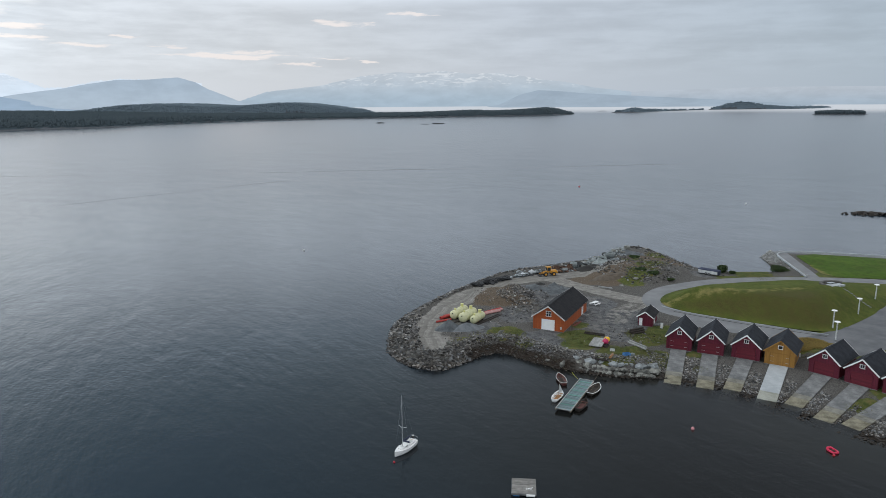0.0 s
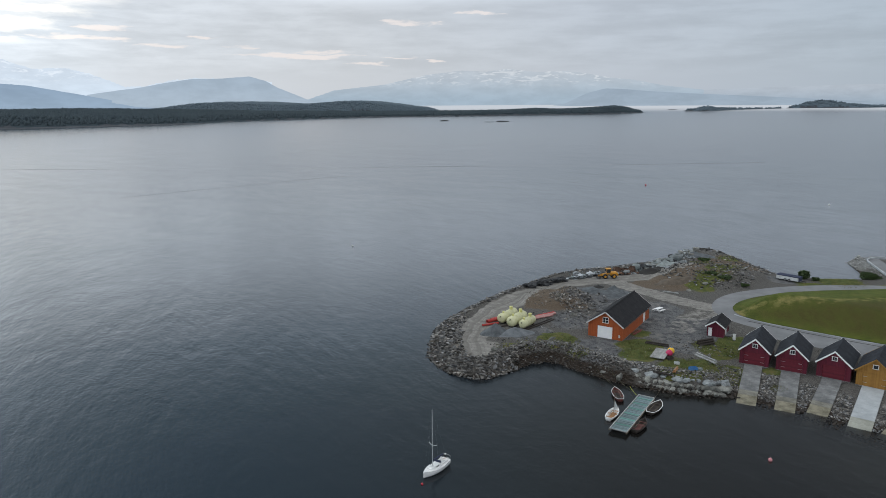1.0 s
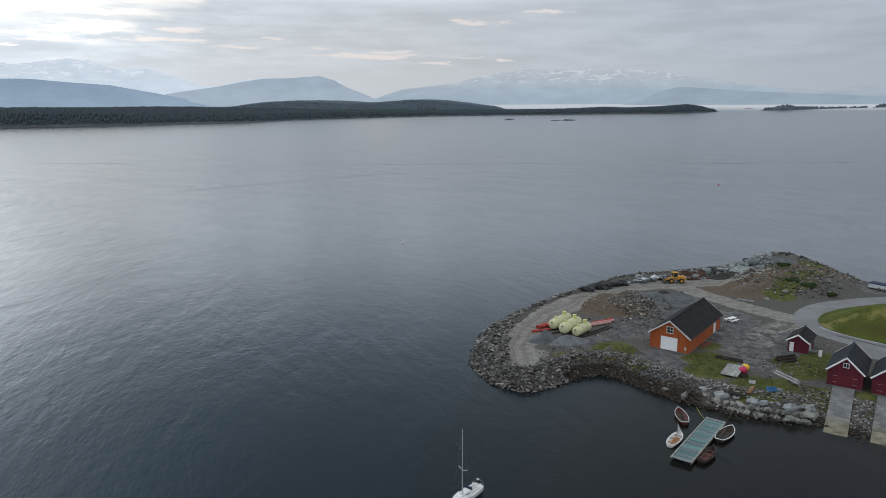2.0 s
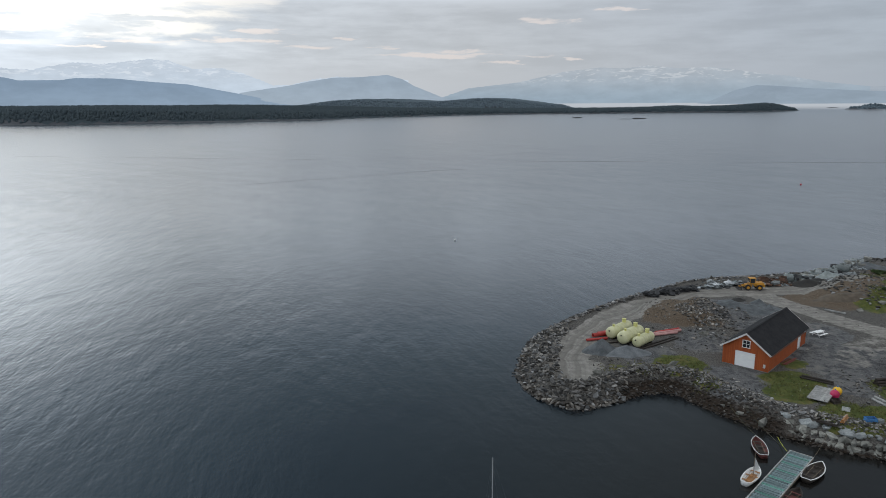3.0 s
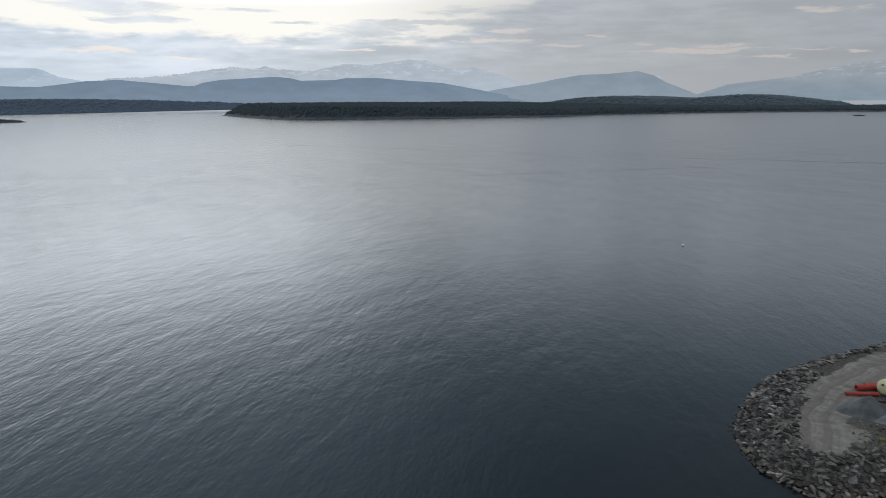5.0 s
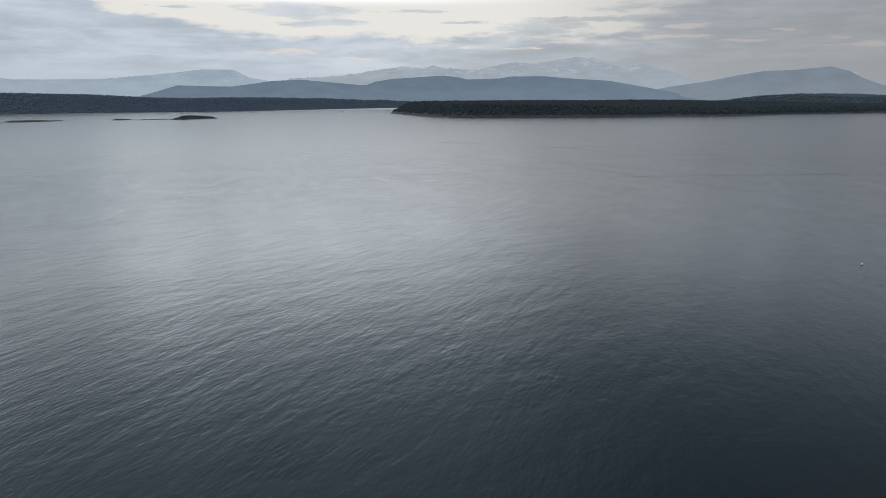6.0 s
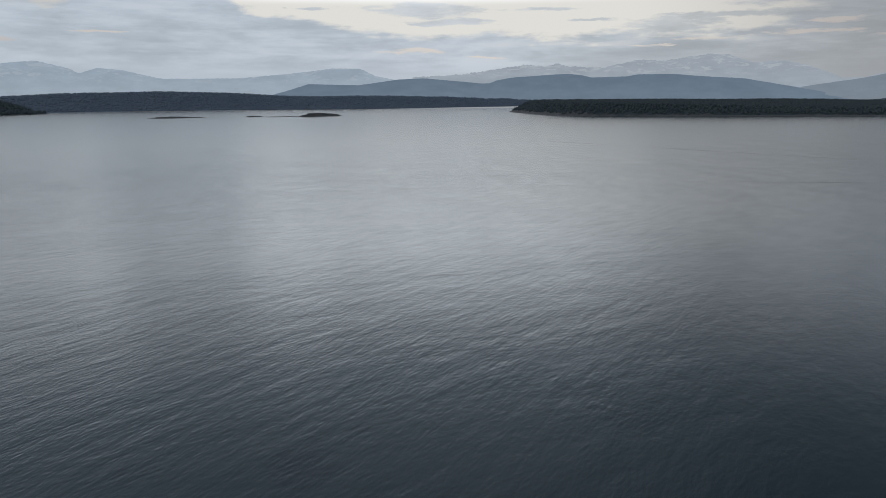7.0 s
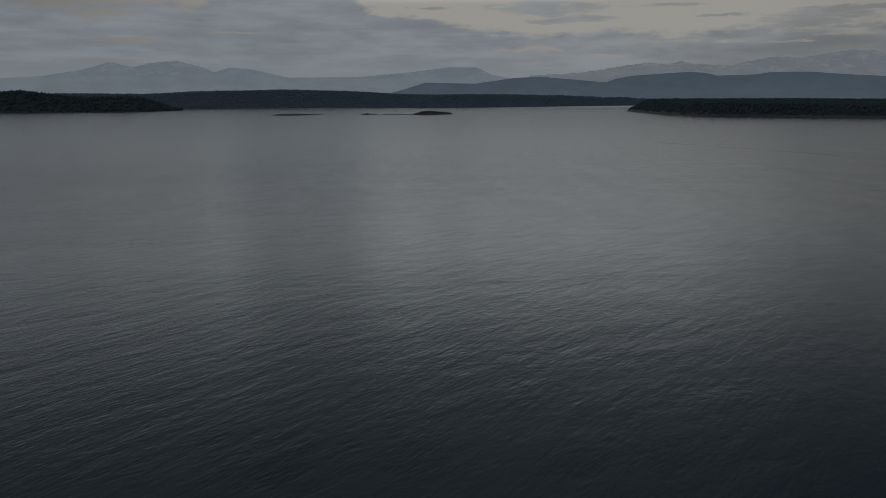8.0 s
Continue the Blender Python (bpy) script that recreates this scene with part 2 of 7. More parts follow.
def boards(name, dark, light, axis=0, width=0.14, rough=0.75):
    """Painted timber cladding with narrow grooves along one axis."""
    if name in MATS:
        return MATS[name]
    m, nt, bsdf = shader(name, rough)
    co = place(nt, False)
    sep = nt.nodes.new("ShaderNodeSeparateXYZ")
    nt.links.new(co, sep.inputs[0])
    c = math_node(nt, "DIVIDE", sep.outputs[axis], width)
    fr = math_node(nt, "FRACT", c)
    groove = span(nt, math_node(nt, "ABSOLUTE", math_node(nt, "SUBTRACT", fr, 0.5)), 0.36, 0.5, 1, 0)
    cell = nt.nodes.new("ShaderNodeTexWhiteNoise")
    cell.noise_dimensions = "1D"
    nt.links.new(math_node(nt, "FLOOR", c), cell.inputs["W"])
    wear = noise_tex(nt, co, 2.2, 6, 0.65)
    f = math_node(nt, "ADD", math_node(nt, "MULTIPLY", wear, 0.7), math_node(nt, "MULTIPLY", cell.outputs["Value"], 0.3))
    col = mix_col(nt, span(nt, f, 0.25, 0.75), dark, light)
    nt.links.new(col, bsdf.inputs["Base Color"])
    bump(nt, bsdf, math_node(nt, "ADD", groove, math_node(nt, "MULTIPLY", noise_tex(nt, co, 30), 0.2)), 0.6, 0.015)
    MATS[name] = m
    return m


def roofing(name, dark, light, step=0.35):
    if name in MATS:
        return MATS[name]
    m, nt, bsdf = shader(name, 0.85)
    bsdf.inputs["Specular IOR Level"].default_value = 0.25
    co = place(nt, False)
    sep = nt.nodes.new("ShaderNodeSeparateXYZ")
    nt.links.new(co, sep.inputs[0])
    waves = math_node(nt, "SINE", math_node(nt, "MULTIPLY", sep.outputs[1], 2 * math.pi / 0.3))
    rows = math_node(nt, "FRACT", math_node(nt, "DIVIDE", sep.outputs[2], step))
    n = noise_tex(nt, co, 0.9, 6, 0.65)
    nt.links.new(mix_col(nt, span(nt, n, 0.3, 0.7), dark, light), bsdf.inputs["Base Color"])
    bump(nt, bsdf, math_node(nt, "ADD", math_node(nt, "MULTIPLY", waves, 0.5), rows), 0.5, 0.03)
    MATS[name] = m
    return m


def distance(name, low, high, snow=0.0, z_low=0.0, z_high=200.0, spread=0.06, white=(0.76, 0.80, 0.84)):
    """Hills behind kilometres of air: its haze is put into the colour they give off."""
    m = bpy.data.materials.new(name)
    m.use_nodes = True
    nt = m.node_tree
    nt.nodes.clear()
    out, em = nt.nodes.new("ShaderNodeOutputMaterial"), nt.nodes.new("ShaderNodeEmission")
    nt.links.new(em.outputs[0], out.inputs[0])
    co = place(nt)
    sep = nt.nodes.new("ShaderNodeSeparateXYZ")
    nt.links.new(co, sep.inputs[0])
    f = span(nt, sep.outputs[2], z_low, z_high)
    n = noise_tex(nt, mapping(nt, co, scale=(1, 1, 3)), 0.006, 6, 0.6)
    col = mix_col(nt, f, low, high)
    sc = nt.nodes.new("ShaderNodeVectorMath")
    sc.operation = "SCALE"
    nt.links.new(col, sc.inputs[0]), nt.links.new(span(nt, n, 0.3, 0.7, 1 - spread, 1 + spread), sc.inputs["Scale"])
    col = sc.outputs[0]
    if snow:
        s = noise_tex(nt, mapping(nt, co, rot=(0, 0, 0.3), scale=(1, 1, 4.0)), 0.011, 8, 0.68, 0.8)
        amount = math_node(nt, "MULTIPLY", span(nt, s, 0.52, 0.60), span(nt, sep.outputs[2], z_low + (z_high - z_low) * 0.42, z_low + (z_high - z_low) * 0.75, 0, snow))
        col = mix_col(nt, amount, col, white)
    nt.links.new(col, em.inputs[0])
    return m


def water_material():
    m, nt, bsdf = shader("sea_water", 0.06)
    co = place(nt)
    bsdf.inputs["Base Color"].default_value = (0.006, 0.013, 0.024, 1)
    bsdf.inputs["IOR"].default_value = 1.333
    # crests run along (-0.55, 0.83); wind patches change their height
    def waves(turn, size, detail, rough, distortion=0.0):
        n = nt.nodes.new("ShaderNodeMapping")
        n.vector_type = "TEXTURE"
        nt.links.new(co, n.inputs[0])
        n.inputs[2].default_value, n.inputs[3].default_value = (0, 0, radians(turn)), (*size, 1.0)
        return noise_tex(nt, n.outputs[0], 1.0, detail, rough, distortion)

    # far out the waves are too fine to tell apart and only blur the mirror
    off = nt.nodes.new("ShaderNodeVectorMath")
    off.operation = "DISTANCE"
    nt.links.new(co, off.inputs[0])
    off.inputs[1].default_value = (0, 60, 0)
    far = math_node(nt, "LOGARITHM", math_node(nt, "MAXIMUM", off.outputs["Value"], 1.0), 10.0)
    swell = waves(35, (1.9, 6.5), 2.0, 0.5, 0.3)
    chop = waves(32, (0.5, 1.5), 3.0, 0.55, 0.2)
    cross = waves(62, (0.30, 0.75), 2.0, 0.5)
    long = waves(24, (4.5, 12.0), 3.0, 0.55)
    patch = waves(-20, (60, 260), 5.0, 0.6, 0.4)
    calm = span(nt, patch, 0.38, 0.62, 0.80, 1.15)
    fine = math_node(nt, "ADD", math_node(nt, "MULTIPLY", chop, 0.062), math_node(nt, "MULTIPLY", cross, 0.030))
    fine = math_node(nt, "MULTIPLY", fine, span(nt, far, 2.35, 2.8, 1.0, 0.0))
    h = math_node(nt, "ADD", math_node(nt, "MULTIPLY", swell, 0.105), fine)
    h = math_node(nt, "ADD", h, math_node(nt, "MULTIPLY", long, 0.135))
    h = math_node(nt, "ADD", h, math_node(nt, "MULTIPLY", waves(20, (10, 26), 4.0, 0.6, 0.5), 0.20))
    rollers = waves(40, (2.4, 9.0), 3.0, 0.6, 0.4)
    h = math_node(nt, "ADD", h, math_node(nt, "MULTIPLY", rollers, span(nt, far, 2.0, 2.7, 0.0, 0.22)))
    groups = waves(28, (4.5, 15.0), 4.0, 0.6, 0.3)
    h = math_node(nt, "ADD", h, math_node(nt, "MULTIPLY", groups, span(nt, far, 2.2, 2.75, 0.0, 1.0)))
    h = math_node(nt, "MULTIPLY", h, calm)
    # the clear shallows over the slipways
    def along(dx, dy, x0, y0):
        n = nt.nodes.new("ShaderNodeVectorMath")
        n.operation = "DOT_PRODUCT"
        nt.links.new(co, n.inputs[0])
        n.inputs[1].default_value = (dx, dy, 0)
        return math_node(nt, "SUBTRACT", n.outputs["Value"], dx * x0 + dy * y0)

    out_ = math_node(nt, "ADD", along(-0.594, -0.805, 34.7, 124.6), math_node(nt, "MULTIPLY", math_node(nt, "SUBTRACT", noise_tex(nt, co, 0.4, 3), 0.5), 3.0))
    beside = along(0.805, -0.594, 34.7, 124.6)
    shallow = math_node(nt, "MULTIPLY", span(nt, out_, 4.5, -4.0), span(nt, beside, -4.0, -1.0))
    shallow = math_node(nt, "MULTIPLY", shallow, math_node(nt, "MULTIPLY", span(nt, out_, -14.0, -9.0), span(nt, beside, 60.0, 50.0)))
    nt.links.new(math_node(nt, "SUBTRACT", 1.0, math_node(nt, "MULTIPLY", shallow, 0.32)), bsdf.inputs["Alpha"])
    sandy = math_node(nt, "MULTIPLY", math_node(nt, "MULTIPLY", span(nt, out_, 22.0, 9.0), span(nt, out_, -2.0, 5.0)), span(nt, beside, 4.0, 24.0))
    bay = nt.nodes.new("ShaderNodeVectorMath")
    bay.operation = "DISTANCE"
    nt.links.new(co, bay.inputs[0])
    bay.inputs[1].default_value = (35, 112, 0)
    deep = mix_col(nt, span(nt, bay.outputs["Value"], 20.0, 95.0), (0.0088, 0.0084, 0.0078), (0.0042, 0.0150, 0.0270))
    nt.links.new(mix_col(nt, sandy, deep, (0.013, 0.0125, 0.0100)), bsdf.inputs["Base Color"])
    h = math_node(nt, "MULTIPLY", h, span(nt, out_, -6.0, 45.0, 0.45, 1.0))
    b = nt.nodes.new("ShaderNodeBump")
    b.inputs["Strength"].default_value, b.inputs["Distance"].default_value = 1.0, 0.55
    nt.links.new(h, b.inputs["Height"])
    nt.links.new(b.outputs[0], bsdf.inputs["Normal"])
    nt.links.new(span(nt, far, 2.5, 3.05, 1.0, 0.02), b.inputs["Strength"])
    gust = waves(70, (22, 70), 7.0, 0.68, 0.3)
    streak = waves(-24, (60, 10), 6.0, 0.62, 0.9)
    ruffle = math_node(nt, "ADD", span(nt, far, 1.9, 2.7, 0.15, 0.215), span(nt, far, 2.6, 3.2, 0.0, -0.045))
    ruffle = math_node(nt, "MULTIPLY", ruffle, span(nt, gust, 0.36, 0.64, 1.03, 0.97))
    ruffle = math_node(nt, "MULTIPLY", ruffle, span(nt, streak, 0.38, 0.66, 1.02, 0.97))
    ruffle = math_node(nt, "MULTIPLY", ruffle, span(nt, groups, 0.32, 0.68, 0.95, 1.05))
    nt.links.new(ruffle, bsdf.inputs["Roughness"])
    return m


def ground_material():
    """Rubble, with turf, dark gravel and pale trodden sand by the zones of the plan."""
    m, nt, bsdf = shader("shore_ground", 0.95)
    bsdf.inputs["Specular IOR Level"].default_value = 0.2
    co = place(nt)
    zone = nt.nodes.new("ShaderNodeVertexColor")
    zone.layer_name = "zone"
    sep = nt.nodes.new("ShaderNodeSeparateColor")
    nt.links.new(zone.outputs["Color"], sep.inputs[0])
    grass, gravel, sand = sep.outputs
    brown = zone.outputs["Alpha"]
    broad, mid, fine = noise_tex(nt, co, 0.12, 6, 0.65), noise_tex(nt, co, 0.7, 6, 0.65), noise_tex(nt, co, 4.5, 5, 0.7)
    ragged = math_node(nt, "MULTIPLY", math_node(nt, "SUBTRACT", mid, 0.5), 1.1)

    def edge(v, lo=0.35, hi=0.62):
        return span(nt, math_node(nt, "ADD", v, ragged), lo, hi)

    rubble = mix_col(nt, span(nt, fine, 0.3, 0.7), (0.034, 0.033, 0.031), (0.165, 0.157, 0.146))
    grav = mix_col(nt, span(nt, fine, 0.3, 0.7), (0.074, 0.076, 0.079), (0.172, 0.173, 0.177))
    grav = mix_col(nt, math_node(nt, "MULTIPLY", span(nt, mid, 0.45, 0.62), span(nt, broad, 0.42, 0.6)), grav, (0.175, 0.170, 0.160))
    grav = mix_col(nt, math_node(nt, "MULTIPLY", span(nt, mid, 0.52, 0.40), span(nt, fine, 0.6, 0.4, 0.4, 0.9)), grav, (0.045, 0.048, 0.052))
    sandy = mix_col(nt, span(nt, mid, 0.3, 0.7), (0.205, 0.196, 0.180), (0.315, 0.303, 0.282))
    lane = nt.nodes.new("ShaderNodeAttribute")
    lane.attribute_name = "lane"
    drift = math_node(nt, "MULTIPLY", math_node(nt, "SUBTRACT", noise_tex(nt, co, 0.13, 3), 0.5), 3.2)
    across = math_node(nt, "ADD", lane.outputs["Fac"], drift)
    wheel = math_node(nt, "ABSOLUTE", math_node(nt, "SUBTRACT", math_node(nt, "ABSOLUTE", across), 1.05))
    rut = math_node(nt, "MULTIPLY", span(nt, wheel, 0.55, 0.15), span(nt, mid, 0.35, 0.6, 0.25, 0.85))
    grader = noise_tex(nt, None, 1.0, 4, 0.6)
    comb = nt.nodes.new("ShaderNodeCombineXYZ")
    nt.links.new(math_node(nt, "MULTIPLY", across, 2.1), comb.inputs[0])
    nt.links.new(math_node(nt, "MULTIPLY", broad, 6.0), comb.inputs[1])
    nt.links.new(comb.outputs[0], grader.node.inputs["Vector"])
    sandy = mix_col(nt, span(nt, grader, 0.38, 0.68, 0.0, 0.55), sandy, (0.125, 0.118, 0.105))
    sandy = mix_col(nt, math_node(nt, "MULTIPLY", rut, 0.6), sandy, (0.115, 0.108, 0.096))
    sandy = mix_col(nt, math_node(nt, "MULTIPLY", span(nt, noise_tex(nt, mapping(nt, co, scale=(0.5, 0.5, 1)), 1.0, 7, 0.72), 0.48, 0.66), 0.5), sandy, (0.105, 0.102, 0.096))
    earth = mix_col(nt, span(nt, fine, 0.3, 0.7), (0.076, 0.058, 0.043), (0.165, 0.130, 0.096))
    turf = mix_col(nt, span(nt, mid, 0.3, 0.7), (0.052, 0.072, 0.018), (0.115, 0.125, 0.036))
    turf = mix_col(nt, span(nt, mid, 0.52, 0.68), turf, (0.135, 0.112, 0.045))
    turf = mix_col(nt, span(nt, fine, 0.58, 0.7), turf, (0.075, 0.066, 0.040))
    col = mix_col(nt, edge(brown), rubble, earth)
    col = mix_col(nt, edge(gravel), col, grav)
    col = mix_col(nt, edge(sand), col, sandy)
    col = mix_col(nt, edge(grass, 0.42, 0.62), col, turf)
    # seaweed below the tide mark
    up = nt.nodes.new("ShaderNodeSeparateXYZ")
    nt.links.new(co, up.inputs[0])
    tide = span(nt, math_node(nt, "ADD", up.outputs[2], math_node(nt, "MULTIPLY", math_node(nt, "SUBTRACT", mid, 0.5), 0.9)), 0.42, 0.08)
    cove = nt.nodes.new("ShaderNodeVectorMath")
    cove.operation = "DISTANCE"
    nt.links.new(co, cove.inputs[0])
    cove.inputs[1].default_value = (8, 138, 0)
    weed = math_node(nt, "MULTIPLY", span(nt, cove.outputs["Value"], 15.0, 10.0), span(nt, math_node(nt, "ADD", up.outputs[2], math_node(nt, "MULTIPLY", math_node(nt, "SUBTRACT", mid, 0.5), 1.4)), 1.55, 1.05))
    tide = math_node(nt, "MAXIMUM", tide, weed)
    col = mix_col(nt, math_node(nt, "MULTIPLY", tide, 0.9), col, (0.024, 0.016, 0.0105))
    nt.links.new(col, bsdf.inputs["Base Color"])
    bump(nt, bsdf, math_node(nt, "ADD", fine, math_node(nt, "MULTIPLY", mid, 1.5)), 0.9, 0.16)
    return m


def lawn_material(name, dark, light, straw):
    m, nt, bsdf = shader(name, 0.95)
    bsdf.inputs["Specular IOR Level"].default_value = 0.15
    co = place(nt)
    zone = nt.nodes.new("ShaderNodeVertexColor")
    zone.layer_name = "zone"
    sep = nt.nodes.new("ShaderNodeSeparateColor")
    nt.links.new(zone.outputs["Color"], sep.inputs[0])
    broad, mid, fine = noise_tex(nt, co, 0.09, 6, 0.65), noise_tex(nt, co, 0.6, 6, 0.65), noise_tex(nt, co, 6, 4, 0.7)
    f = math_node(nt, "ADD", math_node(nt, "MULTIPLY", fine, 0.45), math_node(nt, "MULTIPLY", broad, 0.5))
    green = mix_col(nt, span(nt, f, 0.3, 0.65), dark, light)
    dry = mix_col(nt, span(nt, fine, 0.3, 0.7), (0.15, 0.135, 0.045), (0.24, 0.205, 0.085))
    worn = math_node(nt, "ADD", sep.outputs[0], math_node(nt, "MULTIPLY", math_node(nt, "SUBTRACT", mid, 0.5), 1.3))
    streak = noise_tex(nt, mapping(nt, co, scale=(0.9, 0.16, 1.0)), 1.0, 5, 0.6)
    green = mix_col(nt, math_node(nt, "MULTIPLY", span(nt, streak, 0.46, 0.66), straw), green, (0.130, 0.116, 0.036))
    green = mix_col(nt, math_node(nt, "MULTIPLY", span(nt, mid, 0.52, 0.40), 0.3), green, (0.026, 0.036, 0.012))
    scorched = math_node(nt, "MULTIPLY", sep.outputs[1], span(nt, math_node(nt, "ADD", math_node(nt, "MULTIPLY", streak, 0.6), math_node(nt, "MULTIPLY", mid, 0.4)), 0.36, 0.60, 0.6, 1.0))
    green = mix_col(nt, scorched, green, mix_col(nt, span(nt, fine, 0.3, 0.7), (0.042, 0.040, 0.011), (0.082, 0.076, 0.023)))
    col = mix_col(nt, span(nt, worn, 0.45, 0.95), green, dry)
    nt.links.new(col, bsdf.inputs["Base Color"])
    bump(nt, bsdf, fine, 0.5, 0.08)
    return m


def forest_material(name, dark, light):
    m, nt, bsdf = shader(name, 1.0)
    bsdf.inputs["Specular IOR Level"].default_value = 0.05
    co = place(nt)
    r = nt.nodes.new("ShaderNodeNewGeometry").outputs["Random Per Island"]
    f = math_node(nt, "ADD", math_node(nt, "MULTIPLY", r, 0.2), math_node(nt, "MULTIPLY", noise_tex(nt, co, 0.01, 5, 0.6), 0.8))
    nt.links.new(mix_col(nt, span(nt, f, 0.25, 0.75), dark, light), bsdf.inputs["Base Color"])
    return m


WATER, GROUND = water_material(), ground_material()
LAWN = lawn_material("rough_lawn", (0.042, 0.058, 0.010), (0.092, 0.114, 0.021), 0.34)
LAWN_GREEN = lawn_material("mown_lawn", (0.040, 0.078, 0.009), (0.075, 0.128, 0.018), 0.15)
ROCK = broken_rock("weathered_rock")
ROCK_TAN = broken_rock("tan_heap_stone", warm=1.0, lift=1.15)
ROCK_SHORE = broken_rock("pale_shore_stone", lift=1.25)
ROCK_PIECE = broken_rock("riprap_block", island=False)
ROCK_BROWN = broken_rock("brown_riprap_block", warm=0.8, island=False, lift=0.85)
FACING = surface("quay_facing_stone", (0.15, 0.155, 0.15), (0.36, 0.36, 0.345), 0.9, scale=0.9, grain=5, relief=0.6, per_island=0.5)
ROCK_WET = surface("wet_dark_rock", (0.012, 0.0088, 0.0066), (0.037, 0.028, 0.021), 0.7, scale=0.9, grain=6, relief=0.5, per_island=0.4)
BOULDER = surface("pale_boulder", (0.115, 0.118, 0.106), (0.29, 0.288, 0.262), 0.9, scale=0.8, grain=5, relief=0.5, per_object=0.4)
SLATE = surface("broken_slate", (0.14, 0.156, 0.160), (0.35, 0.372, 0.375), 0.85, scale=0.8, grain=5, relief=0.4, per_object=0.25)
ASPHALT = surface("pale_asphalt", (0.150, 0.155, 0.163), (0.215, 0.220, 0.228), 0.9, scale=0.25, grain=3, relief=0.2, world=True)
ASPHALT_OLD = surface("grey_asphalt", (0.088, 0.092, 0.100), (0.150, 0.154, 0.162), 0.9, scale=0.25, grain=3, relief=0.2, world=True)
CONCRETE = surface("slip_concrete", (0.095, 0.098, 0.10), (0.235, 0.24, 0.24), 0.85, scale=0.6, grain=5, relief=0.25, per_object=0.12)
CONCRETE_ALGAE = surface("algae_concrete", (0.085, 0.075, 0.046), (0.28, 0.26, 0.19), 0.6, scale=0.6, grain=4, relief=0.3)
CONCRETE_STAINED = surface("stained_concrete", (0.090, 0.086, 0.072), (0.25, 0.245, 0.21), 0.85, scale=0.6, grain=6, relief=0.3, world=True)
PALE_STAINED = surface("stained_new_concrete", (0.22, 0.225, 0.19), (0.37, 0.375, 0.33), 0.75, scale=0.5, grain=5, relief=0.2)
PALE_CONCRETE = surface("new_concrete", (0.31, 0.335, 0.35), (0.44, 0.465, 0.48), 0.8, scale=0.5, grain=5, relief=0.2)
WHITE = surface("white_paint", (0.80, 0.81, 0.81), (0.88, 0.88, 0.87), 0.5, scale=1.2, grain=14, relief=0.1)
DULL_TRIM = surface("weathered_white_trim", (0.52, 0.49, 0.48), (0.68, 0.65, 0.63), 0.7, scale=1.2, grain=10, relief=0.15)
GREY_WHITE = surface("dull_white", (0.42, 0.44, 0.45), (0.62, 0.63, 0.62), 0.7, scale=1.2, grain=10, relief=0.15)
ORANGE = boards("orange_cladding", (0.29, 0.062, 0.013), (0.41, 0.094, 0.020), axis=0)
ORANGE_SIDE = boards("orange_side_cladding", (0.29, 0.062, 0.013), (0.41, 0.094, 0.020), axis=1)
RED = boards("red_cladding", (0.082, 0.0045, 0.016), (0.132, 0.0085, 0.027), axis=0)
RED_SIDE = boards("red_side_cladding", (0.088, 0.005, 0.014), (0.145, 0.010, 0.024), axis=1)
RED_DOOR = boards("red_door_boards", (0.092, 0.005, 0.014), (0.138, 0.009, 0.022), axis=2, width=0.2)
OCHRE = boards("ochre_cladding", (0.265, 0.130, 0.024), (0.365, 0.186, 0.038), axis=0)
OCHRE_SIDE = boards("ochre_side_cladding", (0.265, 0.130, 0.024), (0.365, 0.186, 0.038), axis=1)
ROOF_BLACK = roofing("black_roof", (0.012, 0.012, 0.014), (0.024, 0.024, 0.026))
ROOF_SLATE = roofing("slate_grey_roof", (0.014, 0.016, 0.021), (0.030, 0.034, 0.043))
WOOD = surface("weathered_wood", (0.11, 0.085, 0.060), (0.25, 0.205, 0.15), 0.85, scale=2, grain=14, relief=0.3, per_object=0.25)
WOOD_DARK = surface("tarred_wood", (0.018, 0.014, 0.012), (0.050, 0.039, 0.032), 0.7, scale=2, grain=14, relief=0.3, per_object=0.3)
DECK = surface("algae_green_planks", (0.065, 0.115, 0.12), (0.25, 0.32, 0.34), 0.75, scale=1.3, grain=11, relief=0.3, per_object=0.3)
WOOD_GREY = surface("silvered_wood", (0.20, 0.205, 0.20), (0.40, 0.405, 0.395), 0.85, scale=2, grain=14, relief=0.3, per_object=0.2)
DECK_GREEN = surface("mossy_planks", (0.06, 0.20, 0.165), (0.15, 0.34, 0.285), 0.75, scale=1.3, grain=11, relief=0.3, per_object=0.3)
HULL = surface("gelcoat_white", (0.72, 0.73, 0.73), (0.82, 0.82, 0.81), 0.25, scale=1, grain=8, relief=0.05)
GLASS_DARK = surface("window_glass", (0.020, 0.024, 0.028), (0.035, 0.040, 0.045), 0.08, scale=1, grain=3, relief=0.02)
METAL = surface("galvanised_metal", (0.42, 0.43, 0.44), (0.60, 0.61, 0.62), 0.4, 0.8, scale=2, grain=12, relief=0.1)
DARK_METAL = surface("dark_steel", (0.030, 0.030, 0.032), (0.075, 0.072, 0.070), 0.6, 0.4, scale=2, grain=12, relief=0.2)
BLACK = surface("black_rubber", (0.012, 0.012, 0.013), (0.028, 0.027, 0.027), 0.8, scale=2, grain=12, relief=0.3)
TANK = surface("cream_fibreglass", (0.47, 0.47, 0.27), (0.62, 0.61, 0.38), 0.45, scale=0.8, grain=7, relief=0.1)
TANK_CAP = surface("yellow_plastic", (0.56, 0.54, 0.20), (0.68, 0.66, 0.28), 0.45, scale=1, grain=7, relief=0.1)
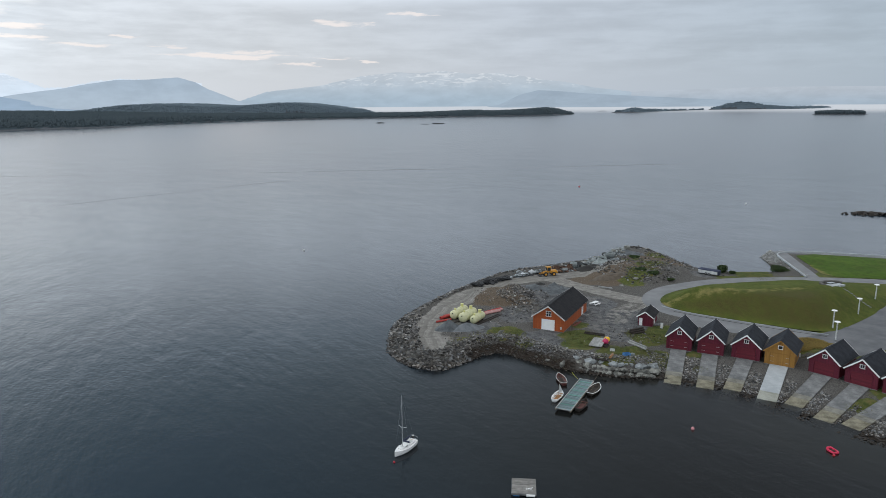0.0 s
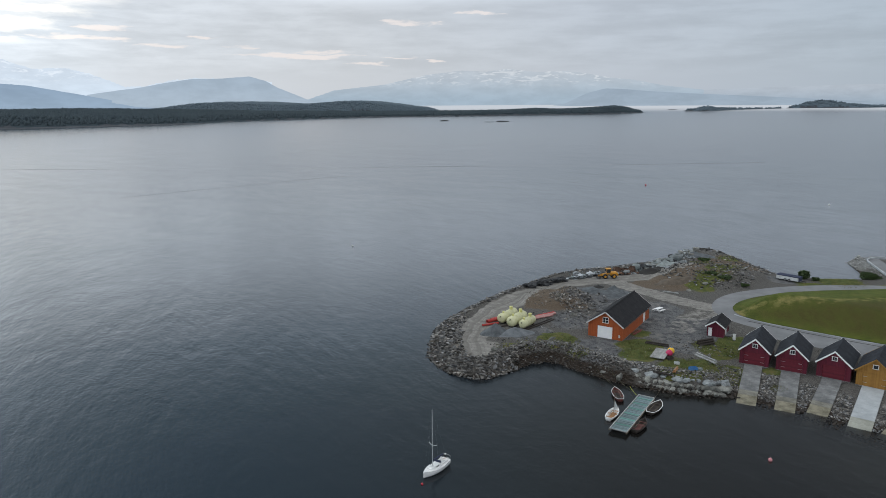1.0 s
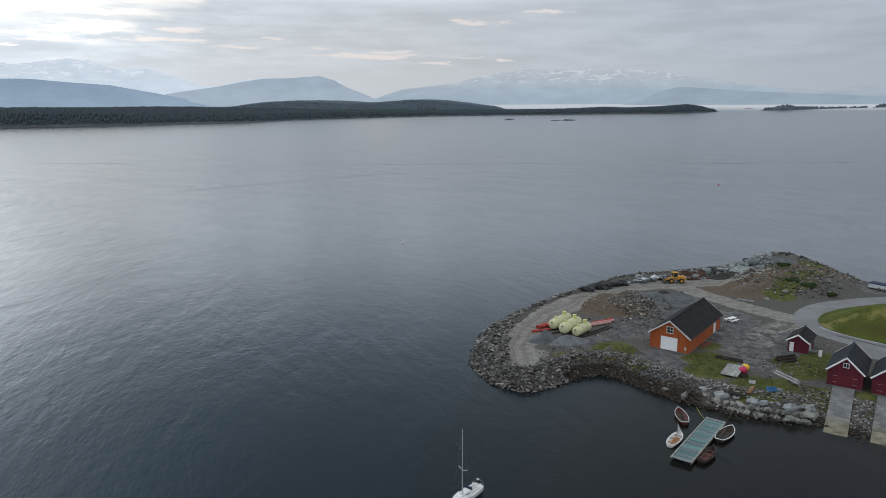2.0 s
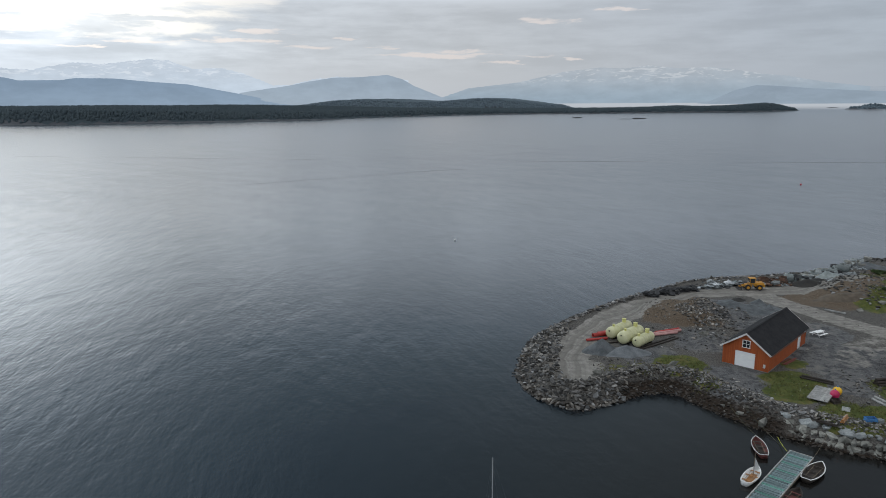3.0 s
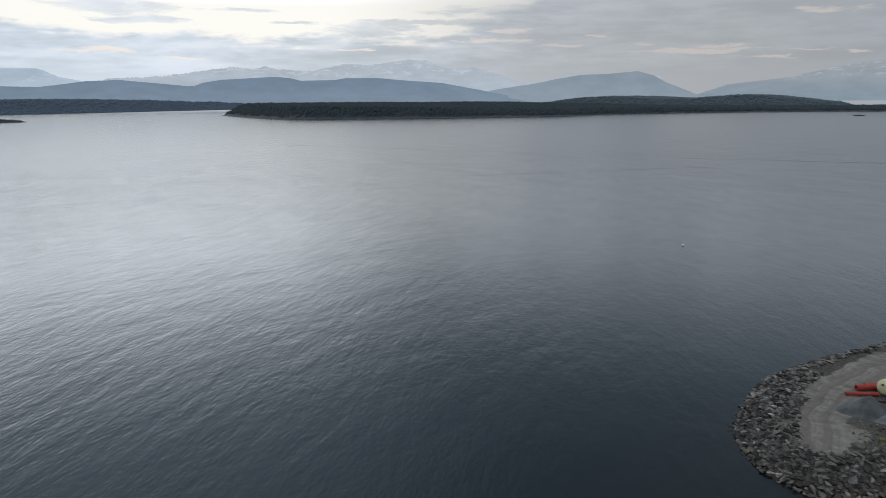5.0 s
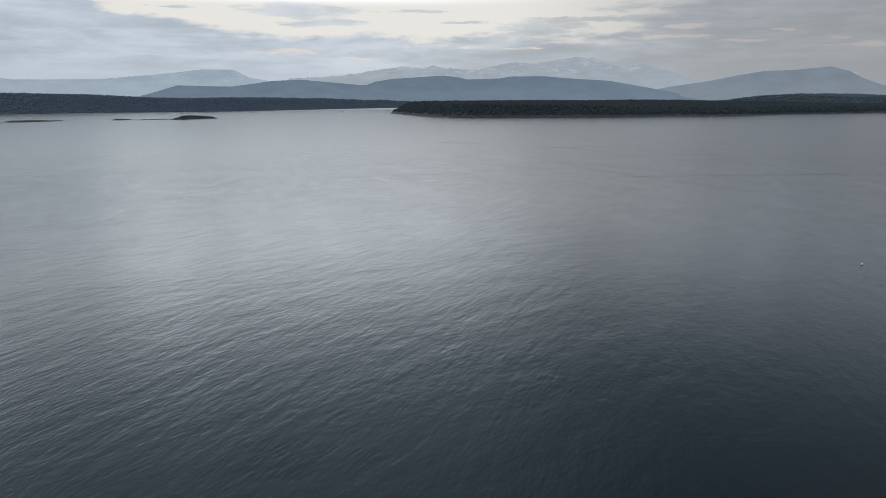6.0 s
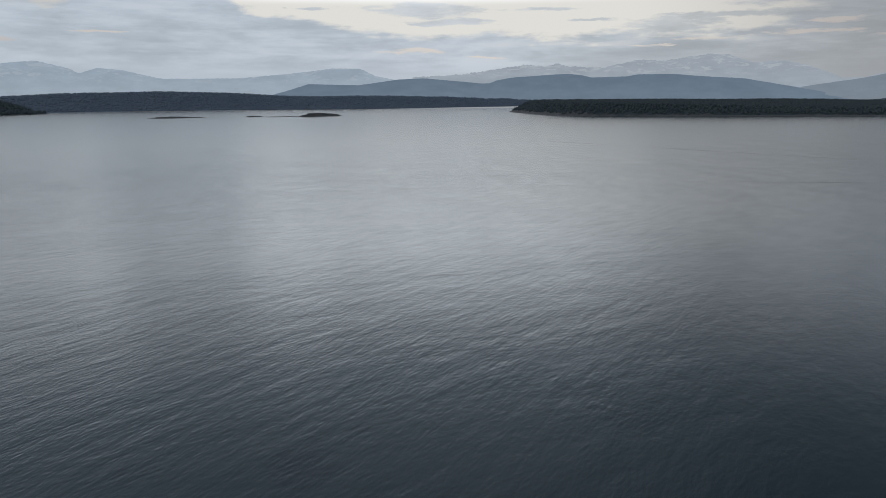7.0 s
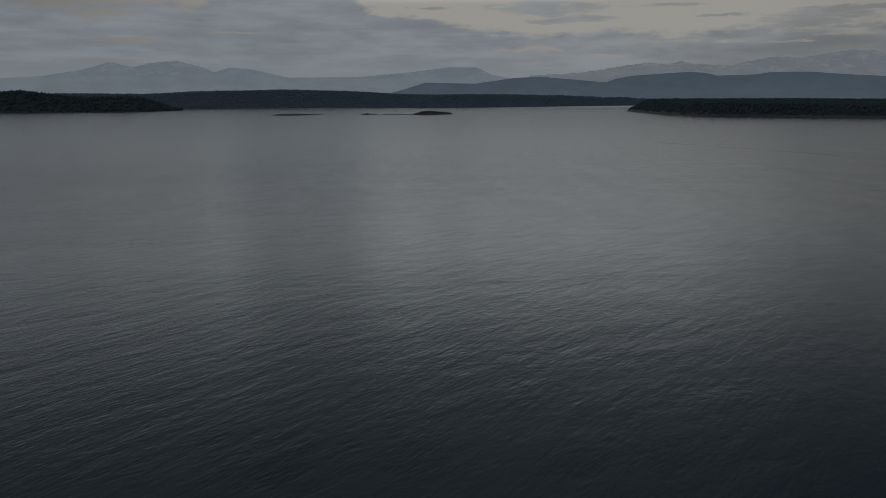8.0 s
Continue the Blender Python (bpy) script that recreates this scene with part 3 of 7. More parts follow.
PIPE_RED = surface("red_pipe", (0.33, 0.030, 0.026), (0.46, 0.055, 0.045), 0.5, scale=1, grain=8, relief=0.1)
PIPE_PINK = surface("faded_pink_pipe", (0.42, 0.22, 0.21), (0.58, 0.34, 0.32), 0.6, scale=1, grain=8, relief=0.1)
LOADER = surface("loader_yellow", (0.42, 0.19, 0.015), (0.58, 0.28, 0.025), 0.5, scale=1, grain=8, relief=0.15)
PINK = surface("pink_buoy_plastic", (0.52, 0.20, 0.22), (0.66, 0.30, 0.32), 0.5, scale=2, grain=9, relief=0.1)
RED_PVC = surface("red_inflatable", (0.52, 0.012, 0.058), (0.66, 0.025, 0.085), 0.45, scale=2, grain=9, relief=0.1)
BUOY_RED = surface("red_buoy", (0.42, 0.015, 0.03), (0.56, 0.03, 0.05), 0.45, scale=2, grain=9, relief=0.1)
BUOY_MAGENTA = surface("magenta_buoy", (0.40, 0.012, 0.075), (0.52, 0.025, 0.11), 0.45, scale=2, grain=9, relief=0.1)
BUOY_YELLOW = surface("yellow_buoy", (0.72, 0.42, 0.02), (0.85, 0.52, 0.03), 0.45, scale=2, grain=9, relief=0.1)
BLUE = surface("blue_plastic", (0.035, 0.14, 0.36), (0.07, 0.24, 0.50), 0.5, scale=2, grain=9, relief=0.2)
NAVY = surface("navy_canvas", (0.015, 0.022, 0.05), (0.03, 0.04, 0.08), 0.85, scale=3, grain=14, relief=0.3)
GRAVEL_PILE = surface("crushed_gravel", (0.050, 0.057, 0.062), (0.125, 0.137, 0.147), 0.95, scale=0.8, grain=9, relief=0.7, world=True)
BLACK_SOIL = surface("black_soil", (0.012, 0.012, 0.012), (0.035, 0.033, 0.03), 0.95, scale=1, grain=8, relief=0.7, world=True)
BAG = surface("white_woven_bag", (0.50, 0.53, 0.56), (0.72, 0.74, 0.76), 0.7, scale=1.6, grain=9, relief=0.4, per_object=0.2)
TARP = surface("grey_tarpaulin", (0.105, 0.125, 0.126), (0.215, 0.242, 0.238), 0.5, scale=0.9, grain=6, relief=0.4, per_object=0.3)
LEAF = surface("shrub_leaf", (0.020, 0.040, 0.010), (0.052, 0.088, 0.020), 0.7, scale=2, grain=7, relief=0.2, per_island=0.4)
GRASS_BLADE = surface("rough_grass", (0.075, 0.088, 0.022), (0.17, 0.16, 0.06), 0.9, scale=0.3, grain=3, relief=0.1, per_island=0.4, world=True)
DRY_BLADE = surface("dry_grass", (0.24, 0.175, 0.050), (0.42, 0.315, 0.105), 0.9, scale=0.3, grain=3, relief=0.1, per_island=0.4, world=True)
RUST = surface("rusty_scrap", (0.060, 0.036, 0.026), (0.16, 0.092, 0.062), 0.85, scale=1.5, grain=8, relief=0.5, per_object=0.5)
BARN_RED = surface("rowboat_maroon", (0.075, 0.022, 0.020), (0.14, 0.045, 0.038), 0.6, scale=2, grain=10, relief=0.2)
VARNISH = surface("varnished_wood", (0.26, 0.115, 0.035), (0.42, 0.21, 0.075), 0.4, scale=3, grain=14, relief=0.15)
ROPE = surface("old_rope", (0.06, 0.06, 0.035), (0.13, 0.13, 0.07), 0.9, scale=3, grain=20, relief=0.3)
# woods turn paler and bluer with distance: haze put into the base colour
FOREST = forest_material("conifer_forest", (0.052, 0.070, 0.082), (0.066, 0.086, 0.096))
FOREST_FAR = forest_material("far_hazed_conifer_forest", (0.115, 0.150, 0.178), (0.130, 0.166, 0.190))
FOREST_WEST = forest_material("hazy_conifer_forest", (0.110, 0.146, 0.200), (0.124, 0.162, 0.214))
# ground under the same woods, toned down for the shade between the trees
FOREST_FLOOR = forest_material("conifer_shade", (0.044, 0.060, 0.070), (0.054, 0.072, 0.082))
FLOOR_FAR = forest_material("far_hazed_conifer_shade", (0.100, 0.132, 0.158), (0.112, 0.146, 0.170))
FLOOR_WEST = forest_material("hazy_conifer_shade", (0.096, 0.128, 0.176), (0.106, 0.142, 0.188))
ISLE_SHORE = surface("island_shore_rock", (0.027, 0.033, 0.041), (0.062, 0.070, 0.082), 0.9, scale=0.03, grain=0.2, relief=0.3, world=True)
ISLE_ROCK = surface("skerry_rock", (0.018, 0.021, 0.024), (0.048, 0.052, 0.056), 0.9, scale=0.05, grain=0.4, relief=0.3, world=True)


# ---- mesh helpers ----
def link_mesh(name, verts, faces, mat=None, parent=None, smooth=False, label=""):
    me = bpy.data.meshes.new(name)
    me.from_pydata([tuple(v) for v in verts], [], [tuple(f) for f in faces])
    me.update()
    if mat:
        me.materials.append(mat)
    if smooth:
        me.polygons.foreach_set("use_smooth", [True] * len(me.polygons))
    ob = new(name, me)
    if parent:
        ob.parent = parent
    return tagged(ob, label)


def part(name, bm, mat, parent, label="", smooth=False):
    me = bpy.data.meshes.new(name)
    bmesh.ops.recalc_face_normals(bm, faces=bm.faces)
    bm.to_mesh(me)
    bm.free()
    me.materials.append(mat)
    if smooth:
        me.polygons.foreach_set("use_smooth", [True] * len(me.polygons))
    ob = new(name, me)
    if parent:
        ob.parent = parent
    return tagged(ob, label)


def thing(name, at, label, category, group="", turn=0.0, kind=""):
    ob = new(name)
    ob.empty_display_size = 0.3
    ob.matrix_world = pose(*at, rz=turn)
    return tagged(ob, label, category, group, kind)


def box(bm, c, s, rot=(0, 0, 0), bevel=0.0):
    m = pose(*c, *rot) @ Matrix.Diagonal((*s, 1))
    vs = bmesh.ops.create_cube(bm, size=1, matrix=m)["verts"]
    if bevel:
        es = {e for v in vs for e in v.link_edges}
        bmesh.ops.bevel(bm, geom=list(es), offset=bevel, segments=1, affect="EDGES")
    return bm


def boxed(c, s, rot=(0, 0, 0), bevel=0.0):
    return box(bmesh.new(), c, s, rot, bevel)


def rod(bm, a, b, r0, r1=None, seg=8):
    a, b = Vector(a), Vector(b)
    d = b - a
    m = Matrix.Translation((a + b) / 2) @ d.to_track_quat("Z", "Y").to_matrix().to_4x4()
    bmesh.ops.create_cone(bm, cap_ends=True, segments=seg, radius1=r0, radius2=r0 if r1 is None else r1, depth=d.length, matrix=m)
    return bm


def rodded(a, b, r0, r1=None, seg=8):
    return rod(bmesh.new(), a, b, r0, r1, seg)


def ball(c, r, squash=(1, 1, 1), seg=12):
    bm = bmesh.new()
    bmesh.ops.create_uvsphere(bm, u_segments=seg, v_segments=seg // 2 + 2, radius=r, matrix=pose(*c) @ Matrix.Diagonal((*squash, 1)))
    return bm


def prism(bm, outline, y0, y1):
    """An outline in x and z, drawn out from y0 to y1."""
    n = len(outline)
    vs = [bm.verts.new((x, y, z)) for y in (y0, y1) for x, z in outline]
    bm.faces.new(vs[:n][::-1]), bm.faces.new(vs[n:])
    for i in range(n):
        j = (i + 1) % n
        bm.faces.new((vs[i], vs[j], vs[n + j], vs[n + i]))
    return bm


def block_mesh(seed, n=13, flat=1.0):
    """An angular broken stone: the hull of a few points."""
    rng = np.random.default_rng(seed)
    p = rng.normal(size=(n, 3))
    p /= np.linalg.norm(p, axis=1)[:, None]
    p *= 0.5 * rng.uniform(0.8, 1.15, (n, 1)) * np.array([rng.uniform(1.0, 1.7), rng.uniform(0.6, 1.0), rng.uniform(0.42, 0.74) / flat])
    bm = bmesh.new()
    for q in p:
        bm.verts.new(q)
    res = bmesh.ops.convex_hull(bm, input=bm.verts)
    bmesh.ops.delete(bm, geom=list({v for v in res["geom_interior"] if isinstance(v, bmesh.types.BMVert)} | {v for v in res["geom_unused"] if isinstance(v, bmesh.types.BMVert)}), context="VERTS")
    return bm


STONES = []
for i in range(14):
    bm_ = block_mesh(i + 1)
    bm_.verts.index_update()
    STONES.append((np.array([v.co[:] for v in bm_.verts]), np.array([[v.index for v in f.verts] for f in bm_.faces])))
    bm_.free()


def scatter(name, places, mat, label="", category="", flatten=1.0):
    """Many stones in one mesh. places: x, y, z, size."""
    rnd = np.random.default_rng(len(places) + 5)
    vs, fs, n = [], [], 0
    for x, y, z, s in places:
        v, f = STONES[rnd.integers(len(STONES))]
        m = np.array(Euler(rnd.uniform(-0.5, 0.5, 2).tolist() + [rnd.uniform(0, 6.3)]).to_matrix())
        vs.append((v * s * np.array([1, 1, flatten])) @ m.T + (x, y, z))
        fs.append(f + n)
        n += len(v)
    ob = link_mesh(name, np.concatenate(vs), np.concatenate(fs).tolist(), mat)
    return tagged(ob, label, category, kind="stuff")


# ---- the plan of the headland ----
SHORE = [(-20.9, 154), (-20.0, 146), (-19.6, 140.5), (-17, 135.2), (-14, 132), (-10, 130.3), (-7.4, 130.7), (-3.8, 134.1), (0, 138.6),
         (4, 140.6), (7.5, 137.2), (11, 134.2), (15, 131.5), (19, 129.6), (24, 127.7), (29.7, 127), (33.4, 127.3), (36, 124.2), (40, 122.2),
         (44, 119.6), (47.5, 115.2), (50.5, 111), (53, 108.2), (56, 104), (60, 101), (75, 92), (140, 60), (300, 40), (300, 165), (131, 224),
         (94.5, 236), (91, 216), (90.5, 207), (83.5, 206.8), (69.4, 206.5), (65.5, 216), (62, 227), (58.5, 240), (53.5, 243), (48, 238.5), (39.7, 227.6)]
SHORE += [(29, 217.5), (14, 209.6), (7.3, 205.3), (2, 200), (-2.6, 192.8), (-8.5, 184), (-12.3, 177.5), (-16, 170.5), (-19.6, 162)]
LAWN_EDGE = [(44.2, 168.4), (47, 163.8), (53.4, 159.4), (61.6, 154.1), (73.1, 147.3), (80.1, 151.4), (97, 166.6), (109, 184), (106, 189.5),
             (93.7, 191.5), (78, 191.5), (63, 188.5), (51, 181.5), (45.4, 175)]
RIGHT_LAWN = [(97.6, 197), (111, 195), (140, 186), (200, 165), (200, 190), (127.8, 220.5), (102, 229), (99.6, 212)]


def round_off(poly, times=2):
    p = np.array(poly, float)
    for _ in range(times):
        q = np.roll(p, -1, 0)
        p = np.stack([0.75 * p + 0.25 * q, 0.25 * p + 0.75 * q], 1).reshape(-1, 2)
    return p


def inside_distance(poly, x, y):
    """Signed distance to a closed outline, positive inside."""
    px, py = x.ravel(), y.ravel()
    best, odd = np.full(px.shape, 1e9), np.zeros(px.shape, bool)
    for (ax, ay), (bx, by) in zip(poly, np.roll(poly, -1, 0)):
        dx, dy = bx - ax, by - ay
        t = np.clip(((px - ax) * dx + (py - ay) * dy) / (dx * dx + dy * dy + 1e-9), 0, 1)
        best = np.minimum(best, np.hypot(px - ax - t * dx, py - ay - t * dy))
        if ay != by:
            odd ^= ((ay > py) != (by > py)) & (px < (bx - ax) * (py - ay) / (by - ay) + ax)
    return np.where(odd, best, -best).reshape(x.shape)


def line_distance(line, x, y):
    best = np.full(x.shape, 1e9)
    for (ax, ay), (bx, by) in zip(line, line[1:]):
        dx, dy = bx - ax, by - ay
        t = np.clip(((x - ax) * dx + (y - ay) * dy) / (dx * dx + dy * dy), 0, 1)
        best = np.minimum(best, np.hypot(x - ax - t * dx, y - ay - t * dy))
    return best


def across_line(line, x, y):
    """Signed distance to a line, positive on its left."""
    best, out = np.full(x.shape, 1e9), np.zeros(x.shape)
    for (ax, ay), (bx, by) in zip(line, line[1:]):
        dx, dy = bx - ax, by - ay
        t = np.clip(((x - ax) * dx + (y - ay) * dy) / (dx * dx + dy * dy), 0, 1)
        d = np.hypot(x - ax - t * dx, y - ay - t * dy)
        near = d < best
        best = np.where(near, d, best)
        out = np.where(near, d * np.sign(dx * (y - ay) - dy * (x - ax)), out)
    return out


def ease(v, a, b):
    t = np.clip((v - a) / (b - a), 0, 1)
    return t * t * (3 - 2 * t)


def wobble(x, y, scale, seed=0.0):
    """Smooth value noise from a few sines, about -1 to 1."""
    out = 0
    for k in range(5):
        a, f = 1.3 + 2.1 * k + seed, scale * 1.63 ** k
        out = out + np.sin((x * math.cos(a) + y * math.sin(a)) * f + seed * 3 + k) * np.sin((x * math.sin(a + 0.9) - y * math.cos(a + 0.9)) * f * 0.9 + k * 1.7) / 1.5 ** k
    return out / 1.9


SHORE_R, LAWN_R, RIGHT_R = round_off(SHORE), round_off(LAWN_EDGE), round_off(RIGHT_LAWN, 1)
TRACK = [(-10.5, 137.5), (-12.2, 145), (-11.5, 155), (-8, 166), (-1, 180), (8, 191), (20, 196), (33, 201), (42, 212)]
TRACK_EAST = [(20, 194), (27, 186), (34, 178), (41, 172)]
YARD_ROAD = [(41, 171), (33, 163), (31, 157)]


def blob(x, y, cx, cy, r, soft=0.35, wob=0.25):
    d = np.hypot(x - cx, y - cy) / r + wob * wobble(x, y, 0.5, cx)
    return 1 - ease(d, 1 - soft, 1 + soft)


def land_height(x, y):
    sd = inside_distance(SHORE_R, x, y)
    east = ease(x, 31, 36) * ease(-y, -160, -140)              # the lower bank where the boat houses stand
    wide = 4.2 + 3.4 * east
    flat = 2.0 - 0.55 * east + 0.25 * ease(y, 150, 200)
    z = -1.6 + 1.6 * ease(sd, -5, 0) + flat * ease(sd, -0.3, wide)
    z = z + (1.32 * np.clip(sd / 13.0, 0, 1) ** 1.35 - 0.06 - z) * east * (y < 142)
    z = np.where(sd > 0, z, np.minimum(z, 0.9 * sd / 2))
    rim = np.exp(-((sd - 4.0) / 1.6) ** 2) * ease(-x, -36, -30) * 0.35
    z = z + rim + 0.03 * wobble(x, y, 0.45) * ease(sd, 0, 2)
    z = z + 1.5 * blob(x, y, 5, 175, 6.5) + 1.0 * blob(x, y, 12, 179, 5)       # heaps of earth
    z = z + 1.9 * blob(x, y, 47, 203, 11, 0.5) + 0.5 * blob(x, y, 53, 226, 9, 0.6) + 0.9 * blob(x, y, 37, 196, 6)
    road = 1 - ease(line_distance(LOOP, x, y), 2.5, 5.5)
    big = 1 - ease(line_distance(WIDE, x, y), 6.5, 10)
    lane = 1 - ease(line_distance(PAVE, x, y), 2.6, 4.6)
    z = z + (2.2 - z) * np.maximum.reduce([road, big, lane]) * (sd > 4)
    for c, turn, w, l, base in FOOTINGS:
        a = radians(turn)
        u, v = (x - c[0]) * math.cos(a) + (y - c[1]) * math.sin(a), -(x - c[0]) * math.sin(a) + (y - c[1]) * math.cos(a)
        d = np.maximum(np.abs(u) - w / 2, np.abs(v - l / 2) - l / 2)
        z = z + (base - 0.02 - z) * (1 - ease(d, 0.2, 2.2))
    for (ax, ay), (bx, by), w, z0 in SLIPS:
        dx, dy = bx - ax, by - ay
        k = math.hypot(dx, dy)
        u, v = ((x - ax) * dy - (y - ay) * dx) / k, ((x - ax) * dx + (y - ay) * dy) / k
        bed = z0 - 0.14 - (z0 - 0.04) * v / k
        z = np.where((np.abs(u) < w / 2 + 0.5) & (v > -0.5) & (v < k + 6), np.minimum(z, bed), z)
    return z, sd


LOOP = [(75, 144), (70.5, 144.6), (62, 150.2), (53, 156.2), (46.5, 160.8), (42.4, 167.0), (43.2, 175.2), (48.4, 182.9), (56.5, 187.8), (64.5, 191.4), (78, 194.2), (94, 194.2), (110, 192.2), (140, 182), (200, 160)]
PAVE = [(45.6, 155.8), (51.0, 152.3), (59.7, 146.5), (68.5, 140.8)]
WIDE = [(70, 139), (82, 145.5), (94, 155.5), (108, 171), (121, 184), (140, 200)]
# middle of the front, turn, width, length, floor height
HOUSE = ((14.55, 149.1), -25.0, 6.9, 17.6, 2.0)
BOATHOUSES = [((39.9, 138.95), -23.5, 4.8, 8.2, 1.4), ((45.4, 136.35), -24.0, 4.8, 8.2, 1.4), ((51.35, 133.8), -30.0, 5.1, 8.0, 1.4), ((56.4, 130.4), -31.5, 5.2, 8.2, 1.42),
              ((62.4, 125.7), -47.0, 5.2, 8.0, 1.45), ((66.5, 120.8), -48.0, 5.3, 8.0, 1.45), ((70.4, 115.9), -49.0, 5.3, 8.0, 1.45)]
SLIP_FEET = [(34.7, 124.6), (40.0, 122.6), (44.6, 121.9), (49.0, 117.6), (52.6, 115.4), (54.8, 109.8), (58.0, 107.4)]


def front_of(k, out=0.1):
    (bx, by), turn, *_ = BOATHOUSES[k]
    a = radians(turn)
    return (bx + out * math.sin(a), by - out * math.cos(a))


SLIPS = [(front_of(k), foot, 3.2 if k == 3 else 3.0, BOATHOUSES[k][4] + 0.02) for k, foot in enumerate(SLIP_FEET)]
SHED = ((36.35, 152.4), -25.0, 3.1, 5.3, 2.0)
FOOTINGS = [HOUSE, SHED, *BOATHOUSES]


def build_land():
    step = 0.75
    xs, ys = np.arange(-27, 205, step), np.arange(60, 256, step)
    x, y = np.meshgrid(xs, ys)
    z, sd = land_height(x, y)
    mound_in = inside_distance(LAWN_R, x, y)
    z = np.where((mound_in > 0.9) | (inside_distance(RIGHT_R, x, y) > 0.3), z - 0.6, z)
    keep = sd > -6
    idx = -np.ones(x.shape, int)
    used = np.zeros(x.shape, bool)
    cell = keep[:-1, :-1] & keep[1:, :-1] & keep[:-1, 1:] & keep[1:, 1:]
    for a in (0, 1):
        for b in (0, 1):
            used[a:a + cell.shape[0], b:b + cell.shape[1]] |= cell
    idx[used] = np.arange(used.sum())
    j, i = np.nonzero(cell)
    faces = np.stack([idx[j, i], idx[j, i + 1], idx[j + 1, i + 1], idx[j + 1, i]], 1)
    ob = link_mesh("ground", np.stack([x[used], y[used], z[used]], 1), faces.tolist(), GROUND, smooth=True)
    # zones: turf, gravel, trodden sand, earth
    grass = np.maximum.reduce([blob(x, y, 5.0, 147.4, 4.3), 0.8 * blob(x, y, 8.8, 141, 2.2), blob(x, y, 21, 145, 4.2), blob(x, y, 20, 140, 4), blob(x, y, 27, 134.5, 5), 0.9 * blob(x, y, 33, 135, 5),
                               blob(x, y, 35, 146, 4.5), 0.9 * blob(x, y, 40, 150, 3.5), 0.85 * blob(x, y, 22, 153, 2.6), 0.55 * blob(x, y, -0.5, 144.0, 2.6), 0.55 * blob(x, y, -4, 143.0, 2.2),
                               blob(x, y, 46, 196, 4.5), 0.8 * blob(x, y, 50, 205, 4), 0.75 * blob(x, y, 48, 214, 4), 0.8 * blob(x, y, 58, 223, 4), 0.8 * blob(x, y, 56, 212, 3), 0.7 * blob(x, y, 42, 190, 4),
                               0.8 * blob(x, y, 78, 200, 6), 0.9 * blob(x, y, 69, 137, 4), 0.8 * blob(x, y, 64, 140, 4), 0.9 * blob(x, y, 42.6, 136.4, 1.8), 0.9 * blob(x, y, 63.5, 113.5, 3.0)])
    grass = np.maximum(grass, 0.85 * ease(x, 62, 70) * ease(sd, 8, 11) * (line_distance(WIDE, x, y) > 6))
    gravel = np.maximum.reduce([blob(x, y, 13, 143, 6.5), blob(x, y, 24, 160, 9), blob(x, y, 30, 156, 9), blob(x, y, 17, 178, 9), blob(x, y, 0, 151, 5), blob(x, y, 28, 170, 6), 0.8 * blob(x, y, 29, 146, 5), blob(x, y, 36, 160, 5), 0.8 * blob(x, y, 9, 160, 6), blob(x, y, 65, 200, 4)])
    sand = 1 - ease(line_distance(TRACK, x, y) + 0.8 * wobble(x, y, 0.4, 2), 2.4, 4.2)
    sand = np.maximum.reduce([sand, 0.9 * (1 - ease(line_distance(TRACK_EAST, x, y), 1.6, 4)), 0.48 * (1 - ease(line_distance(YARD_ROAD, x, y), 2, 4.5)), 0.9 * blob(x, y, -11, 142, 4.5)])
    brown = np.maximum.reduce([blob(x, y, 5, 174, 8), blob(x, y, 33, 193, 7), blob(x, y, 42, 203, 9), 0.9 * blob(x, y, 55, 216, 10), blob(x, y, 27, 190, 4)])
    grass = np.where(sd < 2.2, 0, grass)
    me = ob.data
    lane = me.attributes.new("lane", "FLOAT", "POINT")
    lane.data.foreach_set("value", across_line(TRACK, x[used], y[used]).astype(np.float32))
    att = me.color_attributes.new("zone", "FLOAT_COLOR", "POINT")
    att.data.foreach_set("color", np.stack([grass[used], gravel[used], sand[used], brown[used]], 1).astype(np.float32).ravel())
    return tagged(ob, "rubble and gravel headland with patches of rough turf", "ground", kind="structure")


def sheet_over(name, poly, height, mat, step=0.8, worn=None, brown=None):
    """A sheet that fills an outline, its rim following the outline."""
    lo, hi = poly.min(0) - 2, poly.max(0) + 2
    x, y = np.meshgrid(np.arange(lo[0], hi[0], step), np.arange(lo[1], hi[1], step))
    sd = inside_distance(poly, x, y)
    # points just outside slide onto the outline
    gx = (inside_distance(poly, x + 0.05, y) - sd) / 0.05
    gy = (inside_distance(poly, x, y + 0.05) - sd) / 0.05
    move = np.where((sd < 0) & (sd > -1.3 * step), -sd, 0)
    x, y = x + gx * move, y + gy * move
    keep = sd > -1.3 * step
    cell = keep[:-1, :-1] & keep[1:, :-1] & keep[:-1, 1:] & keep[1:, 1:]
    used = np.zeros(x.shape, bool)
    for a in (0, 1):
        for b in (0, 1):
            used[a:a + cell.shape[0], b:b + cell.shape[1]] |= cell
    idx = -np.ones(x.shape, int)
    idx[used] = np.arange(used.sum())
    z = height(x, y, np.maximum(sd, 0))
    j, i = np.nonzero(cell)
    faces = np.stack([idx[j, i], idx[j, i + 1], idx[j + 1, i + 1], idx[j + 1, i]], 1)
    ob = link_mesh(name, np.stack([x[used], y[used], z[used]], 1), faces.tolist(), mat, smooth=True)
    att = ob.data.color_attributes.new("zone", "FLOAT_COLOR", "POINT")
    w = np.zeros(x.shape) if worn is None else worn(x, y, sd)
    face = np.zeros(x.shape) if brown is None else brown(x, y, sd)
